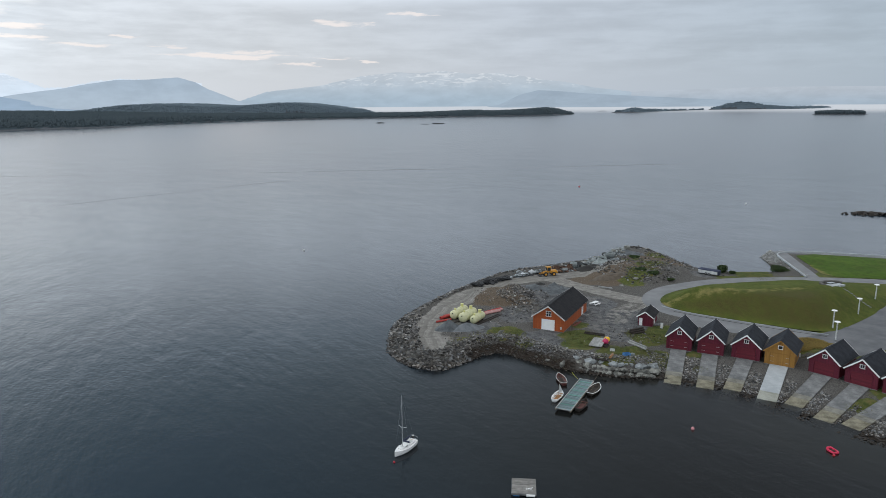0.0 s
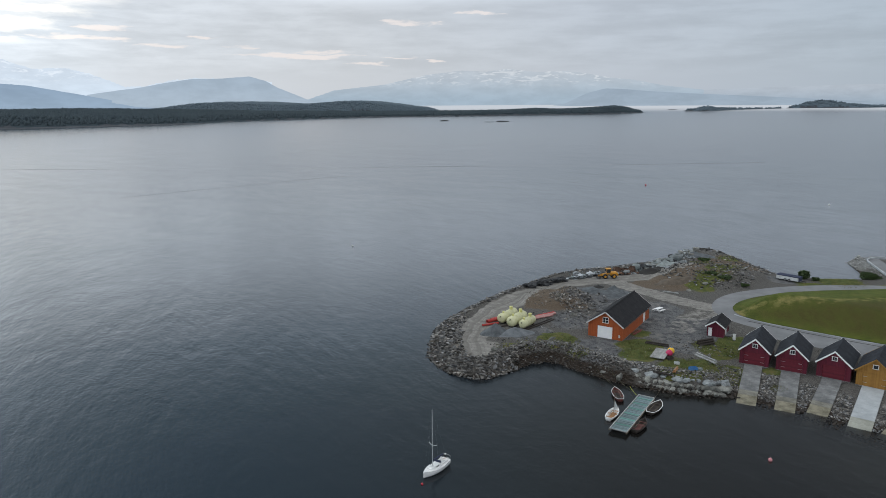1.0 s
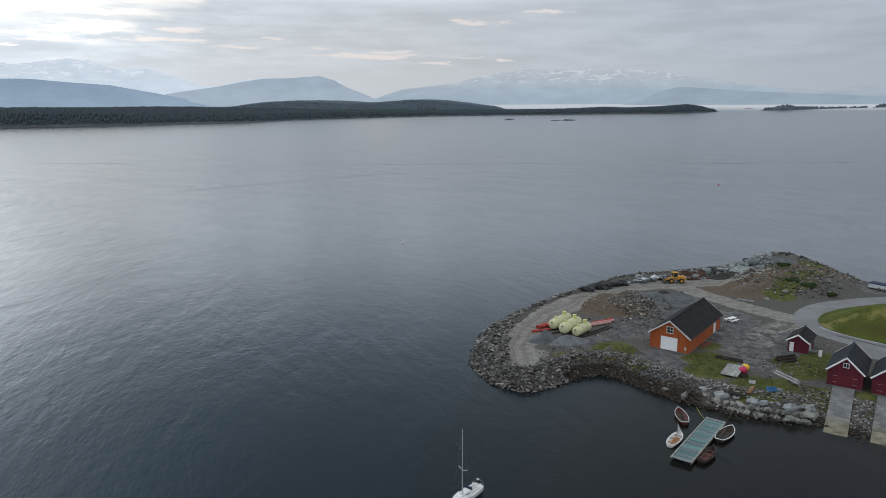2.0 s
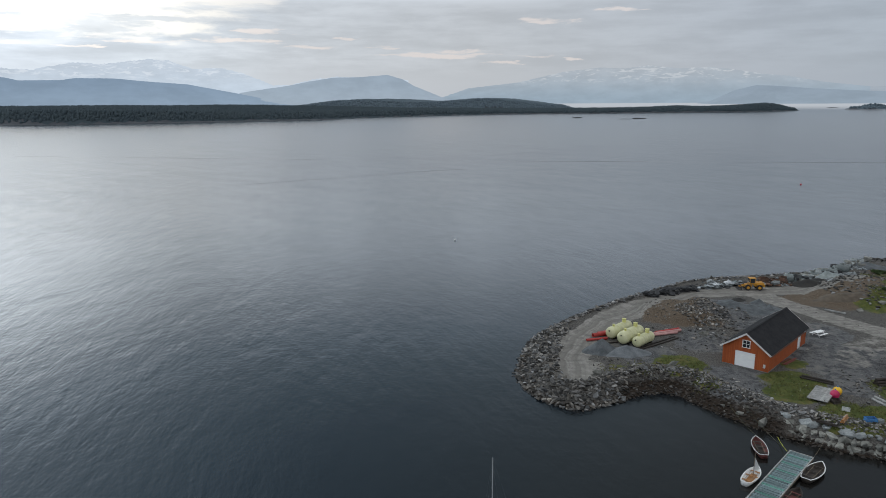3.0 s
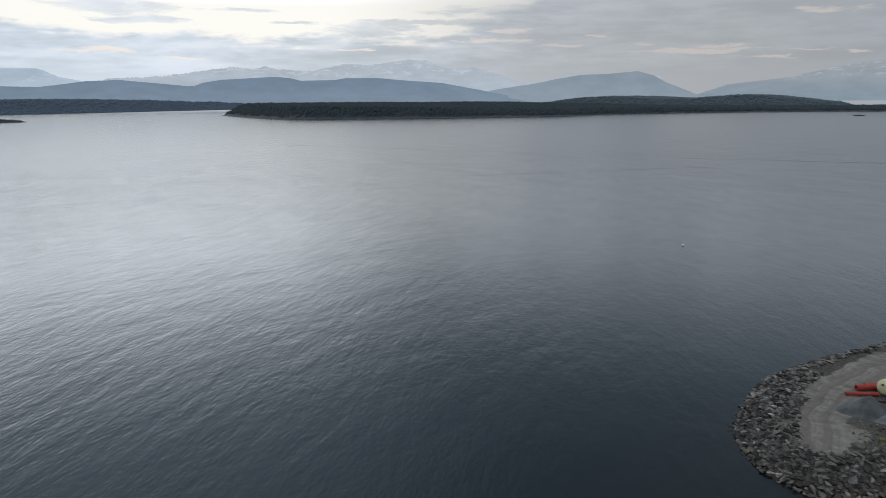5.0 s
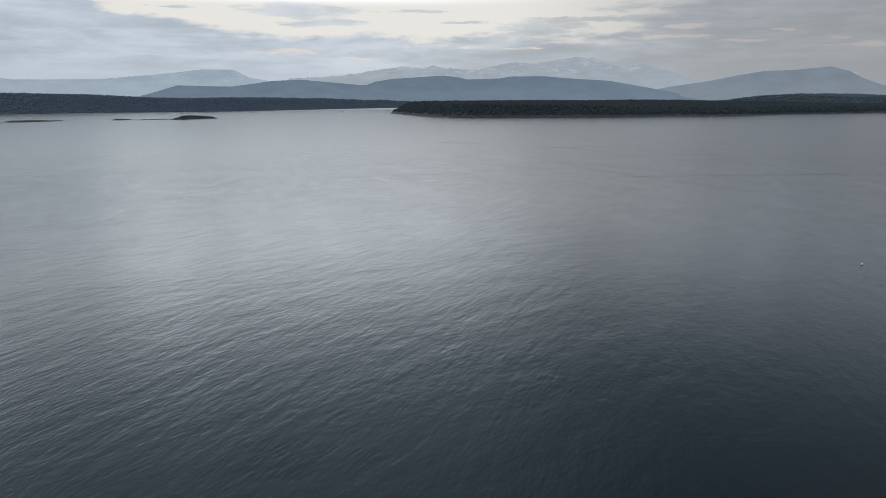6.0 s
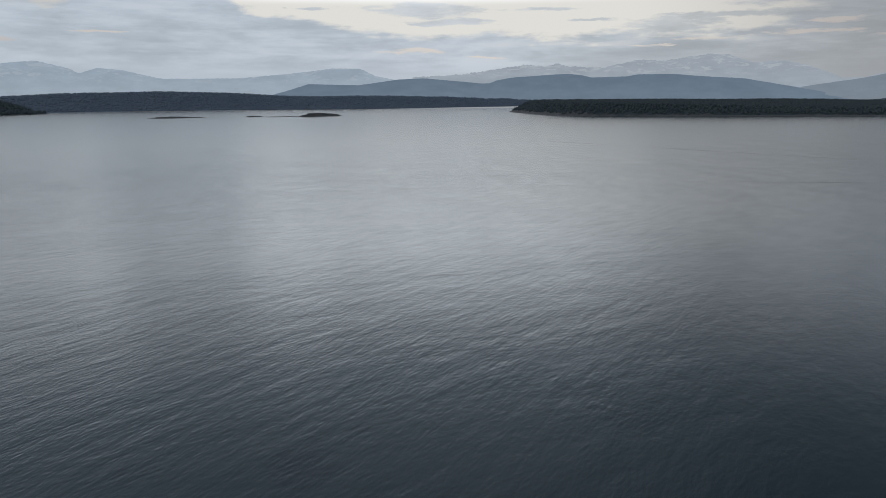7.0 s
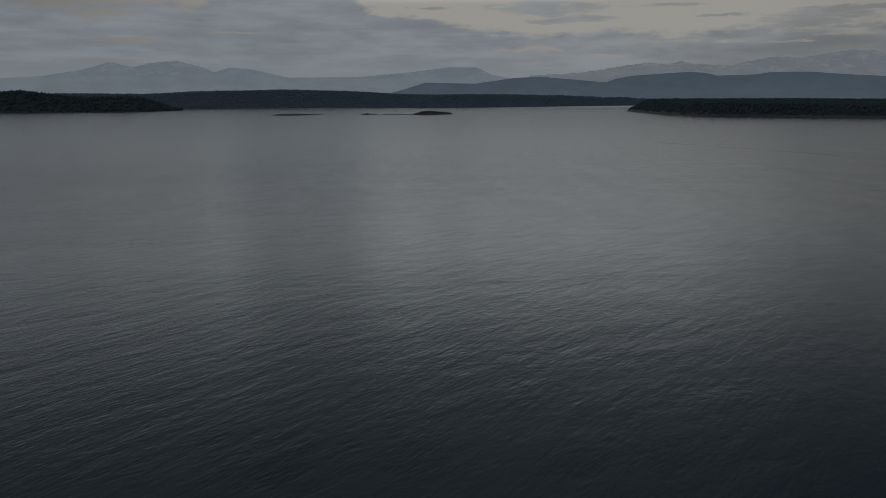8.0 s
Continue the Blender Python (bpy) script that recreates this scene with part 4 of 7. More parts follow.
    att.data.foreach_set("color", np.stack([w[used], face[used], w[used], w[used]], 1).astype(np.float32).ravel())
    return ob


def ribbon(name, line, width, lift, mat, step=1.0, thick=0.0):
    """A strip along a line, laid over the land; thick: a raised kerb-like body."""
    p = np.array(line, float)
    for _ in range(3):
        q = np.empty((2 * len(p) - 2, 2))
        q[0::2], q[1::2] = 0.75 * p[:-1] + 0.25 * p[1:], 0.25 * p[:-1] + 0.75 * p[1:]
        p = np.vstack([p[:1], q, p[-1:]])
    d = np.gradient(p, axis=0)
    d /= np.linalg.norm(d, axis=1)[:, None]
    nrm = np.stack([-d[:, 1], d[:, 0]], 1)
    k = max(2, int(width / step) + 1)
    rows = [p + nrm * o for o in np.linspace(-width / 2, width / 2, k)]
    zc = land_height(p[:, 0], p[:, 1])[0]
    vs, fs, n = [], [], len(p)
    for r in rows:
        vs += [(a, b, max(zz, 2.2) + lift if lift < 1 else lift) for (a, b), zz in zip(r, zc)]
    for a in range(k - 1):
        fs += [(a * n + i, a * n + i + 1, (a + 1) * n + i + 1, (a + 1) * n + i) for i in range(n - 1)]
    if thick:
        m = len(vs)
        vs += [(x, y, z - thick) for x, y, z in vs]
        for i in range(n - 1):
            fs += [(i, m + i, m + i + 1, i + 1), ((k - 1) * n + i, (k - 1) * n + i + 1, m + (k - 1) * n + i + 1, m + (k - 1) * n + i)]
    return link_mesh(name, vs, fs, mat, smooth=not thick)


def water_level(r):
    """Beyond 2.6 km the sheet lifts a little: the whole fjord is drawn in to five kilometres."""
    return 28.0 * np.clip((r - 2600) / 2250, 0, 1) ** 2


def build_water():
    radii = np.concatenate([np.linspace(0, 400, 12), np.geomspace(450, 4890, 60)])
    n = 256
    a = np.linspace(0, 2 * np.pi, n, endpoint=False)
    vs = [(0, 60, 0)]
    for r in radii[1:]:
        vs += [(r * math.cos(t), 60 + r * math.sin(t), float(water_level(r))) for t in a]
    fs = [(0, 1 + i, 1 + (i + 1) % n) for i in range(n)]
    for k in range(len(radii) - 2):
        b = 1 + k * n
        fs += [(b + i, b + n + i, b + n + (i + 1) % n, b + (i + 1) % n) for i in range(n)]
    ob = link_mesh("water", vs, fs, WATER, smooth=True)
    return tagged(ob, "grey rippled fjord water reflecting an overcast sky", "water", kind="structure")


build_water()
build_land()


CREST = [(45.5, 168.5), (50, 168), (55.3, 167.2), (63.7, 165.6), (76, 167.5), (84, 170)]


def mound_height(x, y, sd):
    top = 4.4 * ease(sd + 0.6, 0, 10.6) * (1 - 0.55 * ease(x, 80, 104)) + 0.10 * wobble(x, y, 0.35)
    behind = y - np.interp(x, [a for a, _ in CREST], [b for _, b in CREST])
    return 2.24 + top * (1 - 0.60 * np.clip((behind - 2.0) / 20.0, 0, 1))


def mound_worn(x, y, sd):
    crest = np.exp(-(line_distance(CREST[:5], x, y) / 2.6) ** 2) * (0.95 + 0.5 * wobble(x * 0.4, y * 2, 0.5, 3))
    return np.clip(0.70 * crest + 0.4 * np.exp(-(sd / 1.0) ** 2), 0, 1)


def mound_face(x, y, sd):
    """The dry slope towards the boathouses."""
    below = np.interp(x, [a for a, _ in CREST], [b for _, b in CREST]) - y
    return ease(below, -1.5, 4.0) * ease(sd, 0.0, 3.0) * (1 - 0.75 * ease(x, 74, 84))


tagged(sheet_over("lawn", LAWN_R, mound_height, LAWN, worn=mound_worn, brown=mound_face), "grassy mound with dry yellowed crest", "lawn", kind="structure")
tagged(sheet_over("lawn", RIGHT_R, lambda x, y, sd: 2.26 + 0.35 * ease(sd, 0, 6) + 0 * x, LAWN_GREEN, worn=lambda x, y, sd: 0.75 * np.exp(-((x - 98.5) / 2.5) ** 2)), "flat green lawn on the filled quay", "lawn", kind="structure")
tagged(ribbon("road", LOOP, 5.0, 0.035, ASPHALT), "pale grey asphalt road looping round the grassy mound", "road", kind="structure")
tagged(ribbon("pavement", PAVE, 4.8, 0.02, ASPHALT), "pale asphalt strip behind the boathouses", "pavement", kind="structure")
tagged(ribbon("road", WIDE, 12.5, 0.045, ASPHALT_OLD), "wide grey asphalt road behind the boathouses", "road", kind="structure")
tagged(ribbon("kerb", [(44.0, 167.5), (47.3, 163.0), (53.6, 158.6), (61.8, 153.3), (73.4, 146.4)], 0.18, 0.13, PALE_CONCRETE, 0.1, 0.14), "pale concrete kerb along the lawn", "kerb", kind="structure")
tagged(ribbon("drain", [(45.6, 162.9), (52.8, 157.3), (61.0, 152.0), (72.6, 145.2)], 0.3, 0.062, BLACK_SOIL), "dark drain line along the road edge", "drain", kind="structure")
tagged(ribbon("pavement", [(93.5, 196), (96.0, 212), (99.0, 231.2)], 3.6, 0.05, ASPHALT), "grey footpath along the quay edge", "footpath", kind="structure")
tagged(ribbon("pavement", [(99, 231.5), (128, 222.4), (200, 196)], 2.6, 0.06, ASPHALT), "grey footpath along the sea wall", "footpath", kind="structure")
tagged(ribbon("sea_wall", [(91.6, 196), (94.0, 213), (96.9, 233.2), (128.4, 224.0), (200, 198)], 0.36, 0.42, PALE_CONCRETE, 0.2, 0.5), "pale stone coping along the quay", "sea wall", kind="structure")


# ---- islands, skerries and hills across the water ----
CROWN_RING = np.arange(5) * 2 * math.pi / 5
CONE = np.array([(0.8 * math.cos(a), 0.8 * math.sin(a), 0.0) for a in CROWN_RING] + [(math.cos(a), math.sin(a), 0.62) for a in CROWN_RING + 0.3] + [(0, 0, 1.0)])
CONE_F = [(i, (i + 1) % 5, 5 + (i + 1) % 5, 5 + i) for i in range(5)] + [(5 + i, 5 + (i + 1) % 5, 10, 10) for i in range(5)]
CONE_F = [f if f[2] != f[3] else f[:3] for f in CONE_F]


def woods(name, pts, z, mat, label, seed, tall=(6, 11), wide=(2.6, 4.6), sunk=1.0):
    """Many small trees in one mesh."""
    rng = np.random.default_rng(seed)
    n = len(pts)
    h, w = rng.uniform(*tall, n) + sunk, rng.uniform(*wide, n)
    v = CONE[None] * np.stack([w, w, h], 1)[:, None, :]
    a = rng.uniform(0, 6.3, n)
    c, s = np.cos(a)[:, None], np.sin(a)[:, None]
    v = np.stack([v[..., 0] * c - v[..., 1] * s, v[..., 0] * s + v[..., 1] * c, v[..., 2]], -1)
    v *= 1 + 0.22 * rng.uniform(-1, 1, (n, 11, 1))
    v += np.stack([pts[:, 0], pts[:, 1], z - sunk], 1)[:, None, :]
    faces = [tuple(i + 11 * k for i in f) for k in range(n) for f in CONE_F]
    return tagged(link_mesh(name, v.reshape(-1, 3), faces, mat, smooth=True), label, "woods", kind="stuff")


def island(name, outline, height, label, cell=22.0, wood=None, trees=0, seed=1, forest=None, edge=12.0, tall=(6, 11), base=0.0, wide=(2.6, 4.6), sunk=1.0):
    """Land from an outline and a height over the inside distance; rocky rim, woods above it."""
    poly = round_off(outline)
    lo, hi = poly.min(0) - 40, poly.max(0) + 40
    x, y = np.meshgrid(np.arange(lo[0], hi[0], cell), np.arange(lo[1], hi[1], cell))
    sd = inside_distance(poly, x, y)

    def z_of(x, y, sd):
        z = height(x, y, np.maximum(sd, 0)) * ease(sd, -4, 60) + 2.2 * ease(sd, -6, edge)
        return np.where(sd > -6, z, -3) + base

    z = z_of(x, y, sd)
    keep = sd > -cell * 1.5
    cellm = keep[:-1, :-1] & keep[1:, :-1] & keep[:-1, 1:] & keep[1:, 1:]
    idx = np.arange(x.size).reshape(x.shape)
    j, i = np.nonzero(cellm)
    faces = np.stack([idx[j, i], idx[j, i + 1], idx[j + 1, i + 1], idx[j + 1, i]], 1)
    used = np.unique(faces)
    remap = -np.ones(x.size, int)
    remap[used] = np.arange(len(used))
    ob = link_mesh(name, np.stack([x.ravel()[used], y.ravel()[used], z.ravel()[used]], 1), remap[faces].tolist(), ISLE_SHORE, smooth=True)
    tagged(ob, label, "island", kind="structure")
    if trees:
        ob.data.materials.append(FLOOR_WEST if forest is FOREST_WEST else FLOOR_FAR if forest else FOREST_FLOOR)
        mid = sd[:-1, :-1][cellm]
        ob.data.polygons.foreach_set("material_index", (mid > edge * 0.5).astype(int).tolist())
        rng = np.random.default_rng(seed)
        p = rng.uniform(lo, hi, (int(trees * np.prod(hi - lo) / 1e4), 2))
        d = inside_distance(poly, p[:, 0], p[:, 1])
        ok = d > edge * rng.uniform(0.6, 1.6, len(p))
        p, d = p[ok], d[ok]
        woods("woods", p, z_of(p[:, 0], p[:, 1], d), forest or FOREST, "dense dark conifer woods on the island", seed, tall, wide, sunk)
    return ob


def spread_out(v, table):
    return np.interp(v, [a for a, _ in table], [b for _, b in table])


island("island", [(-1870, 1362), (-1700, 1285), (-1525, 1195), (-1400, 1145), (-1240, 1110), (-1070, 1250), (-920, 1390), (-765, 1585), (-800, 1720), (-690, 1950), (-480, 2210),
                  (-310, 2265), (-140, 2345), (35, 2440), (210, 2465), (425, 2780), (380, 2900), (0, 2850), (-400, 2700), (-800, 2500), (-1200, 2250), (-1600, 1900), (-1850, 1550)],
       lambda x, y, sd: spread_out(x, [(-1870, 20), (-1750, 27), (-1300, 25), (-1100, 19), (-900, 12), (-700, 8), (-500, 5), (-300, 4), (-100, 7), (0, 11), (80, 8), (150, 10), (230, 15), (290, 20), (335, 14), (380, 5), (430, 1)]) + 1.5 * wobble(x, y, 0.01),
       "long low island covered in dark conifers", trees=330, seed=11, tall=(3.0, 7.5), wide=(2.4, 3.9), sunk=4.0)
island("island", [(-1240, 1080), (-1290, 1105), (-1100, 1210), (-940, 1360), (-765, 1570), (-752, 1588), (-790, 1580), (-960, 1385), (-1110, 1240), (-1330, 1130)],
       lambda x, y, sd: 0 * x, "bare rocky spit along the wooded island", cell=12, edge=10)
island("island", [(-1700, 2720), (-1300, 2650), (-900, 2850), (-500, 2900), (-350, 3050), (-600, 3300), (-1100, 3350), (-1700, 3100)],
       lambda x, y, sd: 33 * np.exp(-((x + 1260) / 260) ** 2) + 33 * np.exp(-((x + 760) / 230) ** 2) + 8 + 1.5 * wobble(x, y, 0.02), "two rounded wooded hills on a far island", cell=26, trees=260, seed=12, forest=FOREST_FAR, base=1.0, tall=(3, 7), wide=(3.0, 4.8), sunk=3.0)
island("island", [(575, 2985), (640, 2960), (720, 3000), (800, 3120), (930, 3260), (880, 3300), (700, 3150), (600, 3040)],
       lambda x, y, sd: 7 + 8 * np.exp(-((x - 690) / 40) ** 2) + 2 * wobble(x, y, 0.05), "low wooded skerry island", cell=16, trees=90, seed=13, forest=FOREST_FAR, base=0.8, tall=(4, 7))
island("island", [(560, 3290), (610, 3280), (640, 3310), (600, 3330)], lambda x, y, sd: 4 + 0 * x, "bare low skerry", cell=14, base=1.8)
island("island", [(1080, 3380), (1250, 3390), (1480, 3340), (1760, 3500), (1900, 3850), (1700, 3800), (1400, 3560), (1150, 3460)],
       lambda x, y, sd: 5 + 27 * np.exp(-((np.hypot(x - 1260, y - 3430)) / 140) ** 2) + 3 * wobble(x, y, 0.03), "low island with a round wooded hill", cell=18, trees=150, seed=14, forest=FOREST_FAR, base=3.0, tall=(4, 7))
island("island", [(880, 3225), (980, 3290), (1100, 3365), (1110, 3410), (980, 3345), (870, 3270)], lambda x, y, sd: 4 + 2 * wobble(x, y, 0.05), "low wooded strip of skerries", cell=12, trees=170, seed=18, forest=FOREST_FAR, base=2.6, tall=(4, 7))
island("island", [(1135, 2460), (1190, 2425), (1300, 2395), (1320, 2440), (1220, 2490)], lambda x, y, sd: 5 + 1.5 * wobble(x, y, 0.1), "small wooded islet", cell=8, trees=900, seed=15, tall=(7, 11), edge=7)


def by_bearing(az, r):
    return (-r * math.sin(radians(az)), 60 + r * math.cos(radians(az)))


def bearing(x, y):
    return np.degrees(np.arctan2(-x, y - 60))


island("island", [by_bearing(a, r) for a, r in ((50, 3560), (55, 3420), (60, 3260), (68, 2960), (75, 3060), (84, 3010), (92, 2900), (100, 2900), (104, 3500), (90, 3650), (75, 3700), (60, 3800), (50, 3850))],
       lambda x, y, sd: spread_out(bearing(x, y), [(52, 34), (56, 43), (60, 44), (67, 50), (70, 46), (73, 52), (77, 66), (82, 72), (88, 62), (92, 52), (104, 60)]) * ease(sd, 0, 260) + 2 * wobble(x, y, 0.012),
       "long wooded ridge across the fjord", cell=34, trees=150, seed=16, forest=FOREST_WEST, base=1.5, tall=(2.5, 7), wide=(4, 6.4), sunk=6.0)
island("island", [by_bearing(a, r) for a, r in ((88.5, 2880), (90, 2560), (93, 2450), (100, 2600), (110, 2700), (125, 2800), (125, 3200), (110, 3100), (98, 3000))],
       lambda x, y, sd: spread_out(bearing(x, y), [(88.5, 6), (90.5, 34), (93, 40), (96, 38), (98, 50), (100, 60), (103, 46), (125, 60)]) * ease(sd, 0, 150) + 2 * wobble(x, y, 0.02),
       "dark wooded headland across the fjord", cell=26, trees=60, seed=17, tall=(6, 11), wide=(4, 6.5), sunk=5.0)
for k, (cx, cy, rx, ry, hh, turn) in enumerate([(-224, 1752, 11, 6, 2.6, 0), (-80, 1682, 15, 7, 3.2, 0), (-108, 1650, 12, 4, 0.9, 0), (-1752, 352, 30, 62, 3.5, 0.2), (-1728, 527, 14, 22, 3.2, 0), (-1668, 672, 24, 62, 8.5, 0.35), (-1684, 590, 12, 40, 1.4, 0.2)]):
    angles = np.linspace(0, 2 * math.pi, 14, endpoint=False)
    rr = 1 + 0.18 * np.sin(3 * angles + k) + 0.1 * np.sin(5 * angles + 2 * k)
    ca, sa = math.cos(turn), math.sin(turn)
    ring = [(cx + r * (rx * math.cos(a) * ca - ry * math.sin(a) * sa), cy + r * (rx * math.cos(a) * sa + ry * math.sin(a) * ca)) for a, r in zip(angles, rr)]
    poly_ = np.array(ring)
    x_, y_ = np.meshgrid(np.arange(poly_[:, 0].min() - 4, poly_[:, 0].max() + 4, 2.0), np.arange(poly_[:, 1].min() - 4, poly_[:, 1].max() + 4, 2.0))
    sd_ = inside_distance(poly_, x_, y_)
    z_ = np.where(sd_ > 0, hh * ease(sd_, -1, min(rx, ry) * 0.75) * (0.8 + 0.35 * wobble(x_, y_, 0.15, k)), -1) + 0.2
    idx_ = np.arange(x_.size).reshape(x_.shape)
    tagged(link_mesh("skerry", np.stack([x_.ravel(), y_.ravel(), z_.ravel()], 1), np.stack([idx_[:-1, :-1].ravel(), idx_[:-1, 1:].ravel(), idx_[1:, 1:].ravel(), idx_[1:, :-1].ravel()], 1).tolist(), ISLE_ROCK, smooth=True),
           "bare dark skerry low in the water", "skerry", kind="structure")


def ridge(name, r, eye_y, skyline, mat, label, seed, rough=1.0, reach=240.0, eye_z=42.0):
    """A range of hills: a skyline by bearing and height angle, with spurs running down to the water."""
    az = np.arange(skyline[0][0], skyline[-1][0] + 0.01, 0.09)
    el = np.interp(az, [a for a, _ in skyline], [b for _, b in skyline])
    k = np.array([0.25, 0.5, 1.0, 0.5, 0.25])
    pad = np.pad(el, 2, mode="edge")
    el = np.convolve(pad, k / k.sum(), "valid")
    a = np.radians(az)
    top = eye_z + r * np.tan(np.radians(el)) + rough * r * 0.0004 * (wobble(az * 9, az * 4 + seed, 1.0, seed) + 0.6 * wobble(az * 30, az * 17, 1.0, seed + 1))
    foot = float(water_level(r - reach)) - 4
    vs, rows = [], 9
    for i in range(rows):
        f = i / (rows - 1)
        spur = 0.22 * wobble(az * 2.2 + i * 0.35, az * 0.7 + 3 * f, 1.0, seed + 2) * math.sin(math.pi * f)
        rr = r - reach * (1 - f) ** 1.0 + reach * spur
        z = foot + (top - foot) * np.clip(f ** 0.9 + 0.25 * spur * (1 - f), 0, 1)
        vs += list(zip(-rr * np.sin(a), eye_y + rr * np.cos(a), z))
    vs += list(zip(-(r + 60) * np.sin(a), eye_y + (r + 60) * np.cos(a), np.full(len(a), foot)))
    n = len(az)
    fs = [(j * n + i, j * n + i + 1, (j + 1) * n + i + 1, (j + 1) * n + i) for j in range(rows) for i in range(n - 1)]
    return tagged(link_mesh(name, vs, fs, mat, smooth=True), label, "mountain range", kind="structure")


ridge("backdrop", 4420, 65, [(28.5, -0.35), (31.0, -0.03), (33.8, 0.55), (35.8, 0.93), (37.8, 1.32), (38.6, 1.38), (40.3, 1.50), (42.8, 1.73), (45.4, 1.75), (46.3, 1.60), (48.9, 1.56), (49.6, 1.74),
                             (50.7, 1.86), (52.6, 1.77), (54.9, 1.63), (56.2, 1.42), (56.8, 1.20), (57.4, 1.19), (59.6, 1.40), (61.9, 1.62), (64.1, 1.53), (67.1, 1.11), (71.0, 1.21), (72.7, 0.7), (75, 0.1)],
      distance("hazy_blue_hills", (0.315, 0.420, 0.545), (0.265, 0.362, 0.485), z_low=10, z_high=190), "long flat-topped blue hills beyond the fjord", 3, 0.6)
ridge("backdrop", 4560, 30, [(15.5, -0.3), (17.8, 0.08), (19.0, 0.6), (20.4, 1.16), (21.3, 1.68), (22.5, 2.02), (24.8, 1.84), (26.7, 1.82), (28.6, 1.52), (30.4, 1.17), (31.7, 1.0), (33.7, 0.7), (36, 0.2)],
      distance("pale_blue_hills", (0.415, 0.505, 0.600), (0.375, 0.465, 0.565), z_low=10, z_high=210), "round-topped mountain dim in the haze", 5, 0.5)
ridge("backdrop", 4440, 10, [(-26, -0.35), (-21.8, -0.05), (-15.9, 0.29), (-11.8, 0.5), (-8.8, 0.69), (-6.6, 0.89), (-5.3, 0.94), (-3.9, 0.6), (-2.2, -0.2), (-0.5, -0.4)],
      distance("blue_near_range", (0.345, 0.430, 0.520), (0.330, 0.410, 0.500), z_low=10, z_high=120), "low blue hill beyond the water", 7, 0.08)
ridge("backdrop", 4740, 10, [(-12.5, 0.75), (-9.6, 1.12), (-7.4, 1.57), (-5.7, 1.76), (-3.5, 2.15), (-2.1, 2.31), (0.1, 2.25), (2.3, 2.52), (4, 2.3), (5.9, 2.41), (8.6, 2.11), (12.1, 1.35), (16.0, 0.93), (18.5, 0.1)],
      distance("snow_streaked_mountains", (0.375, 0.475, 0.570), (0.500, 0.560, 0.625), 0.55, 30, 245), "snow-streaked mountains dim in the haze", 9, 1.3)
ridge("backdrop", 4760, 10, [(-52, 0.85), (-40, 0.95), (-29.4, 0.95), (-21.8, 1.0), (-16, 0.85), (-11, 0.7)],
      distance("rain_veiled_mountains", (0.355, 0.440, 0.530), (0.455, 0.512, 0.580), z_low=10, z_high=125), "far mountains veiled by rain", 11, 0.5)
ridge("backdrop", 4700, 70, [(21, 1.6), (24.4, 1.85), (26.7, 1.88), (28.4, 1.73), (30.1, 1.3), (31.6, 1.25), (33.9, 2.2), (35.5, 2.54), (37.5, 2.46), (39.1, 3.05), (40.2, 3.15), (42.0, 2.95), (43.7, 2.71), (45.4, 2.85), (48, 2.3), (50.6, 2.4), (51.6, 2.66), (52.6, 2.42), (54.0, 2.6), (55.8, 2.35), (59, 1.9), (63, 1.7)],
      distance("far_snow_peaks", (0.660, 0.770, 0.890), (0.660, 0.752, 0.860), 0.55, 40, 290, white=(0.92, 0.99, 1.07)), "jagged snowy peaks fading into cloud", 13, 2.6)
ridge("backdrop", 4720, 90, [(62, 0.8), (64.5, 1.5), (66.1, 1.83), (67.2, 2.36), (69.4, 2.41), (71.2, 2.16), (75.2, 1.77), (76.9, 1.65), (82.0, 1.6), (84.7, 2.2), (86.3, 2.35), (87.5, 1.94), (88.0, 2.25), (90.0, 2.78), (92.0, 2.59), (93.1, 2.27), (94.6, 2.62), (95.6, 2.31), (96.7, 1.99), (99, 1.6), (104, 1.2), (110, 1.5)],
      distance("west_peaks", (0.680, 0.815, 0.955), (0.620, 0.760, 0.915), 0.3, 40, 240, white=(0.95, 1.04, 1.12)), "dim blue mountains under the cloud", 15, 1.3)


def far_haze_strip():
    """Haze of the outer fjord, kilometres of bright air, as a glowing sheet fading in behind the last islands."""
    m = bpy.data.materials.new("far_water_haze")
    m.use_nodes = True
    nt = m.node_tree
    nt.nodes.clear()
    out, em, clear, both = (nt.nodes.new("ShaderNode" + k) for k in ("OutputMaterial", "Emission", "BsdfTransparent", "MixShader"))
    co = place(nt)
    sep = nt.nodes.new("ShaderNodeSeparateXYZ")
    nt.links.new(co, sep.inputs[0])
    # bright air painted as emission, brighter to the west; the water itself lies below
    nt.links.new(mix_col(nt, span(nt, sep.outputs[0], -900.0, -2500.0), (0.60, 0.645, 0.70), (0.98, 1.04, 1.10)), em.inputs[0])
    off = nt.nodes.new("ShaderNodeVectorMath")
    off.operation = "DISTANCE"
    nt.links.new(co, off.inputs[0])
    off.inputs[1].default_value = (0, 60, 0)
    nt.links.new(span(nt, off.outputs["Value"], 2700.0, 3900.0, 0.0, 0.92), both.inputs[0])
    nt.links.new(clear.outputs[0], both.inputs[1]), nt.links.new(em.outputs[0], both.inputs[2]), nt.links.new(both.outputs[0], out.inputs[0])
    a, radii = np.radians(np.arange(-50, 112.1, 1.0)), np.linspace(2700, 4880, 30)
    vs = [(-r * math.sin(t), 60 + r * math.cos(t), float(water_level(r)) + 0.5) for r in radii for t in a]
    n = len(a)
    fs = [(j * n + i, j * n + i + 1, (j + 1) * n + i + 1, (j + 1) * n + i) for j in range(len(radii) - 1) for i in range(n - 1)]
